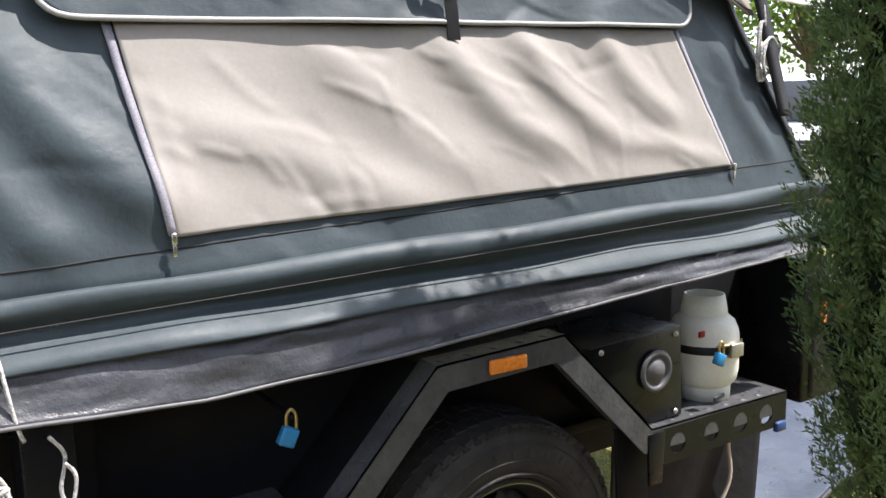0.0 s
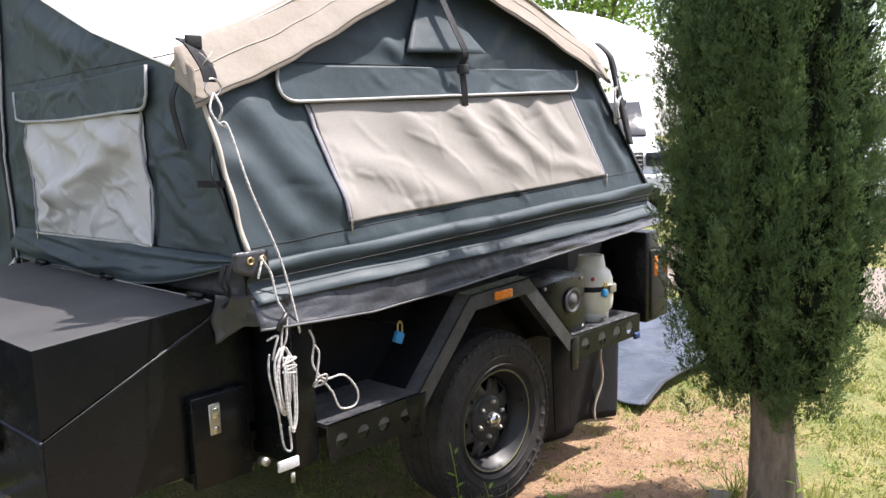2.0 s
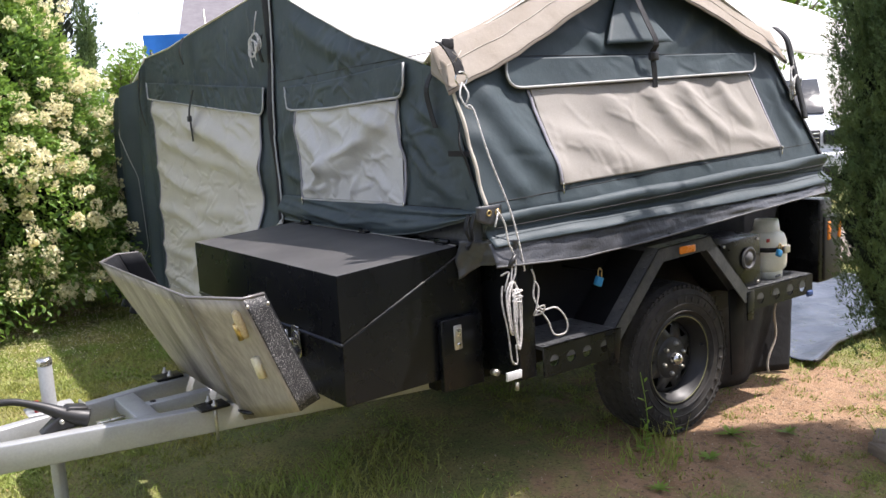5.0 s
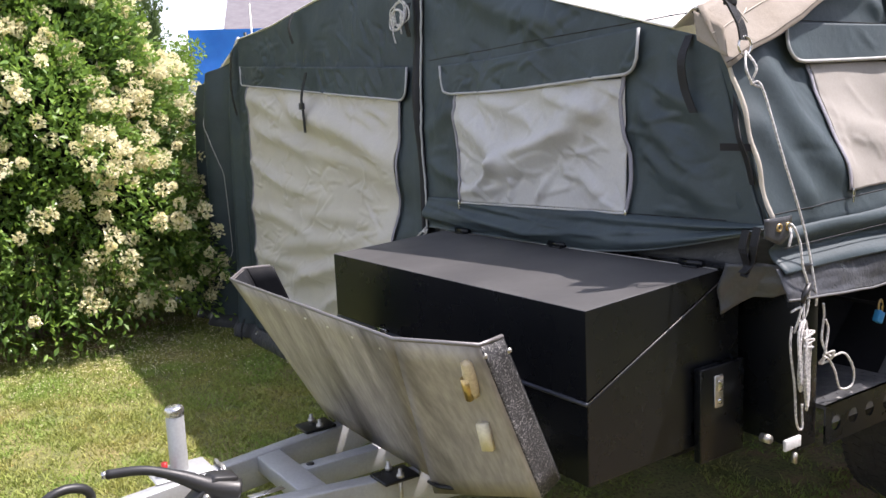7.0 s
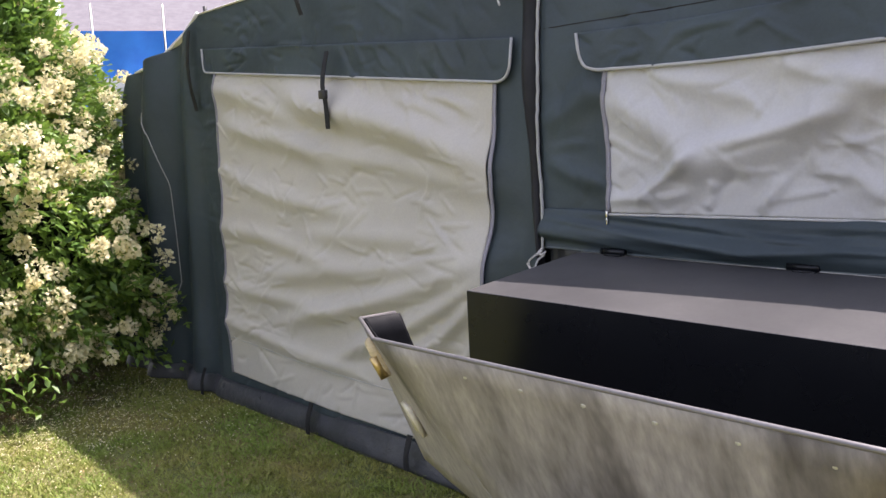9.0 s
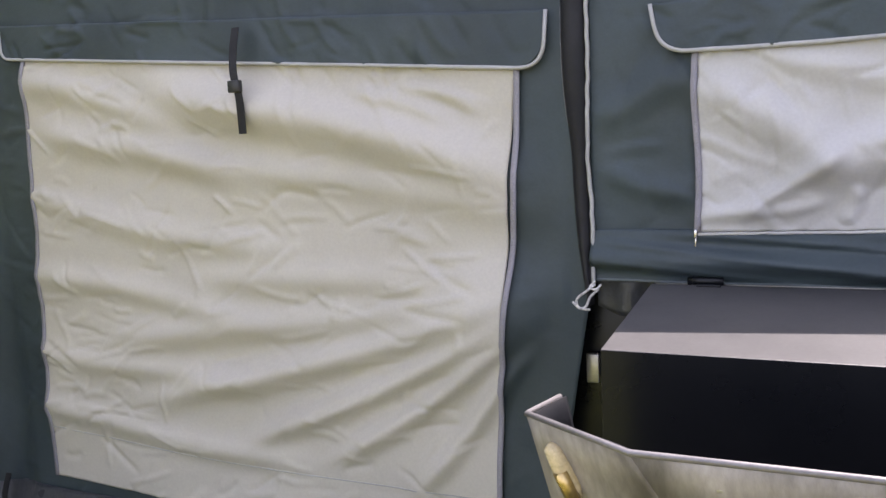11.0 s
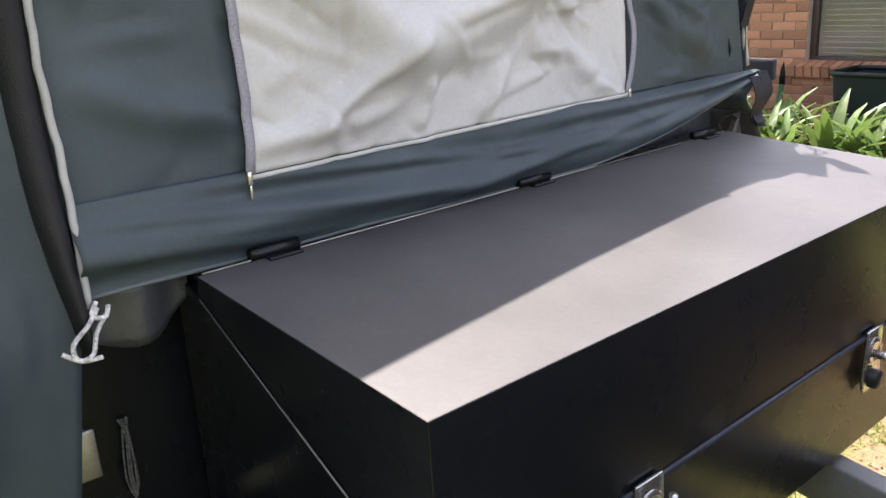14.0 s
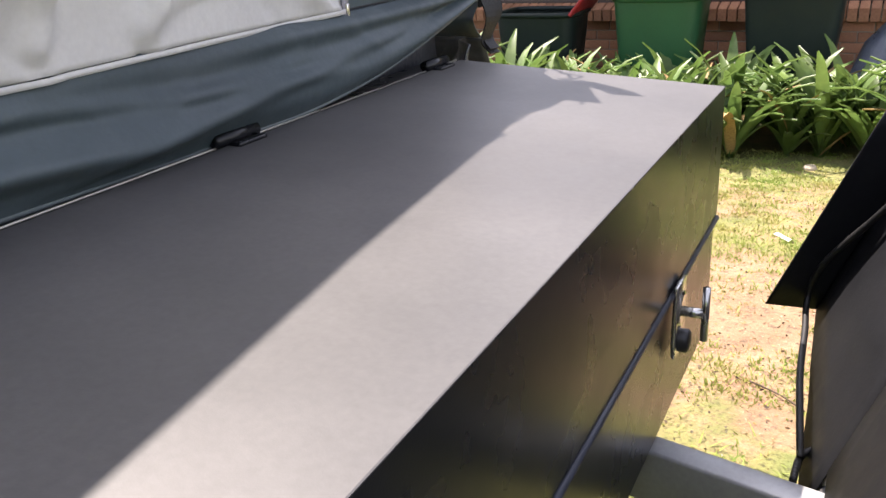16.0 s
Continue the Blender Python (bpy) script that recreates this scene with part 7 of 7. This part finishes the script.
def wheelie_bin(at, rz, body_m, lid_m, label, open_lid=False):
    t = thing("wheelie_bin", label, "bin", "wheelie bins", at, rz)
    def shell(u, v):
        a = u * 2 * math.pi
        k = lerp(0.78, 1.0, v)
        q = lambda c: math.copysign(abs(c) ** 0.35, c)
        return (0.35 * k * q(math.cos(a)), 0.28 * k * q(math.sin(a)), lerp(0.08, 0.95, v))
    part("body", sheet(shell, 40, 8), body_m, t)
    part("rim", tube([Vector(shell(i / 40, 1.0)) * 1.0 + Vector((0, 0, 0.0)) for i in range(40)], 0.022, 8, closed=True), body_m, t, "rolled rim")
    part("base", box((-0.27, -0.21, 0.06), (0.27, 0.21, 0.10), 0.01), body_m, t)
    if open_lid:
        part("lid", box((-0.30, -0.29, 0.0), (0.30, 0.29, 0.03), 0.012, pose(-0.52, 0, 1.17, 0, 52)), lid_m, t, "lid tipped open")
        part("inside", box((-0.30, -0.23, 0.70), (0.30, 0.23, 0.72), 0), BLACKP, t)
    else:
        part("lid", sheet(lambda u, v: (lerp(-0.375, 0.375, u), lerp(-0.31, 0.31, v), 0.975 + 0.05 * math.sin(math.pi * u) * math.sin(math.pi * v)), 14, 12), lid_m, t, "closed lid").modifiers.new("thickness", "SOLIDIFY").thickness = 0.02
    part("handle", tube([(-0.22, -0.33, 0.93), (0.22, -0.33, 0.93)], 0.014, 8), body_m, t)
    for x in (-0.27, 0.27):
        part("wheel", lathe([(0, -0.025), (0.09, -0.025), (0.10, -0.015), (0.10, 0.015), (0.09, 0.025), (0, 0.025)], 20, pose(x, -0.26, 0.10, 0, 90)), RUBBER, t)
    return t


build_house()
by = -5.42
wheelie_bin((1.84, by, -0.42), 0, BINDARK, BINRED, "dark green wheelie bin with its red lid open", True)
wheelie_bin((0.83, by, -0.30), 0, BINGREEN, BINYEL, "bright green wheelie bin with a yellow lid")
wheelie_bin((-0.16, by, -0.28), 0, BINDARK, BINDARK, "very dark green wheelie bin with a dark lid")
bag = thing("rubbish_bag", "grey crumpled rubbish bag beside the bins", "bag", at=(-0.85, by + 0.1, -0.42))
b = lathe([(0, 0), (0.22, 0.02), (0.30, 0.2), (0.28, 0.5), (0.2, 0.75), (0.06, 0.95), (0.09, 1.02), (0, 1.0)], 28)
for v in b.verts:
    v.co *= 1 + 0.10 * nse(v.co.x * 7, v.co.y * 7, v.co.z * 7)
part("sack", b, TARP, bag)
cb = thing("cool_box", "blue plastic cool box against the brick wall", "box", at=(3.55, -5.75, -0.42))
part("body", box((-0.28, -0.16, 0.0), (0.28, 0.16, 0.38), 0.03), mat("blue_grey_plastic", (0.16, 0.25, 0.36), 0.45), cb)
part("lid", box((-0.29, -0.17, 0.385), (0.29, 0.17, 0.46), 0.03), mat("pale_blue_plastic", (0.26, 0.36, 0.48), 0.45), cb)
sp = thing("spray_bottle", "clear plastic bottle with a blue cap", "bottle", at=(3.38, -5.70, 0.04))
part("bottle", lathe([(0, 0), (0.045, 0.0), (0.045, 0.12), (0.02, 0.17), (0.015, 0.20), (0, 0.2)], 20), mat("frosted_plastic", (0.55, 0.62, 0.68), 0.3), sp)
part("cap", lathe([(0.022, 0.20), (0.022, 0.24), (0, 0.245)], 16), BLUE, sp)
lop = thing("loppers", "green-handled garden loppers leaning on the wall", "tool")
for s, x in ((1, 2.98), (-1, 3.10)):
    part("handle", tube([(x, -5.85, -0.40), (3.04 - 0.01 * s, -6.02, 0.30)], 0.014, 8), mat("green_handle", (0.04, 0.12, 0.05), 0.4), lop)
part("blade", prism([(3.01, 0.30), (3.07, 0.30), (3.06, 0.42), (3.035, 0.52), (3.015, 0.42)], -6.03, -6.01, 0.002), STEEL, lop)


# ---- distance ----
def vehicle(at, rz):
    t = thing("parked_car", "white four-wheel drive parked on the grass", "car", "parked cars", at, rz)
    prof = [(0.0, 0.45), (0.05, 0.95), (0.25, 1.05), (1.25, 1.12), (1.95, 1.72), (2.3, 1.80), (4.5, 1.76), (4.75, 1.1), (4.75, 0.45)]
    body = part("body", prism(prof, -0.92, 0.92, 0.06), CARW, t)
    part("windscreen", prism([(1.30, 1.17), (1.92, 1.68), (1.90, 1.70), (1.28, 1.19)], -0.78, 0.78, 0.004), GLASSD, t)
    for y in (-0.925, 0.925):
        part("side_window", prism([(1.75, 1.18), (2.15, 1.64), (3.0, 1.67), (3.0, 1.18)], y - 0.006, y + 0.006, 0.002), GLASSD, t)
        part("side_window", prism([(3.1, 1.18), (3.1, 1.67), (4.2, 1.64), (4.3, 1.18)], y - 0.006, y + 0.006, 0.002), GLASSD, t)
    part("grille", box((-0.03, -0.50, 0.72), (0.06, 0.50, 0.98), 0.02), BLACKP, t)
    for k in range(4):
        part("grille_bar", box((-0.045, -0.48, 0.745 + 0.06 * k), (-0.028, 0.48, 0.76 + 0.06 * k), 0.003), CHROME, t)
    for y in (-0.72, 0.72):
        part("headlight", box((-0.02, y - 0.18, 0.78), (0.12, y + 0.18, 0.97), 0.03), GLASSD, t)
    part("bumper", box((-0.14, -0.92, 0.38), (0.10, 0.92, 0.68), 0.05), CARW, t)
    part("bumper_guard", box((-0.155, -0.70, 0.34), (-0.10, 0.70, 0.50), 0.02), BLACKP, t)
    part("plate_panel", box((-0.165, -0.19, 0.54), (-0.142, 0.19, 0.64), 0.006), mat("plain_pale_plate", (0.5, 0.5, 0.45), 0.4), t)
    for x in (0.85, 3.75):
        for y in (-0.82, 0.82):
            w = part("wheel", lathe([(0.24, -0.11), (0.36, -0.10), (0.38, 0), (0.36, 0.10), (0.24, 0.11)], 32, pose(x, y, 0.38, 90)), RUBBER, t)
            part("rim", lathe([(0.24, -0.09), (0.10, -0.04), (0, -0.04)], 24, pose(x, y, 0.38, 90)), ZINC, w)
            part("rim", lathe([(0.24, 0.09), (0.10, 0.04), (0, 0.04)], 24, pose(x, y, 0.38, 90)), ZINC, w)
    return t


car = vehicle((9.6, 0.55, 0.03), 14)
copy_thing(car, pose(8.6, 4.1, 0.10, 0, 0, 40))
copy_thing(car, pose(15.5, 1.6, 0.06, 0, 0, 10))

dv = part("driveway", sheet(lambda u, v: (lerp(4.75, 6.7, u) + 0.6 * v, lerp(-9, 2.6, v), gz(lerp(4.75, 6.7, u), lerp(-9, 2.6, v)) + 0.045), 10, 60), CONCRETE)
dv.modifiers.new("thickness", "SOLIDIFY").thickness = 0.06
tagged(dv, "pale worn concrete driveway strip", "driveway", kind="structure")


def build_far_house():
    t = thing("scaffolded_house", "distant house with blue netting under a grey tiled roof", "house", at=(9.3, 25.5, 0), rz=-24)
    part("wall", box((-2.0, 0, 0), (9, 8, 4.3), 0), MORTAR, t, smooth=False)
    part("roof", prism([(-0.8, 4.65), (4.0, 6.9), (8.8, 4.65), (8.8, 4.5), (-0.8, 4.5)], -1.3, 9.8, 0, "x"), TILES, t, "grey tiled roof", smooth=False)
    for k in range(6):
        part("netting", sheet(lambda u, v: (lerp(-2.4 + 2.0 * k, -2.4 + 2.0 * (k + 1) - 0.03, u), -1.0 + 0.12 * nse(u * 3 + k, v * 3), lerp(0.4, 4.75, v)), 8, 8), BLUENET, t, "blue scaffold netting")
    for k in range(7):
        part("scaffold_pole", tube([(-2.4 + 2.0 * k, -1.12, 0), (-2.4 + 2.0 * k, -1.12, 5.5)], 0.03, 8), ZINC, t)
    return t


build_far_house()
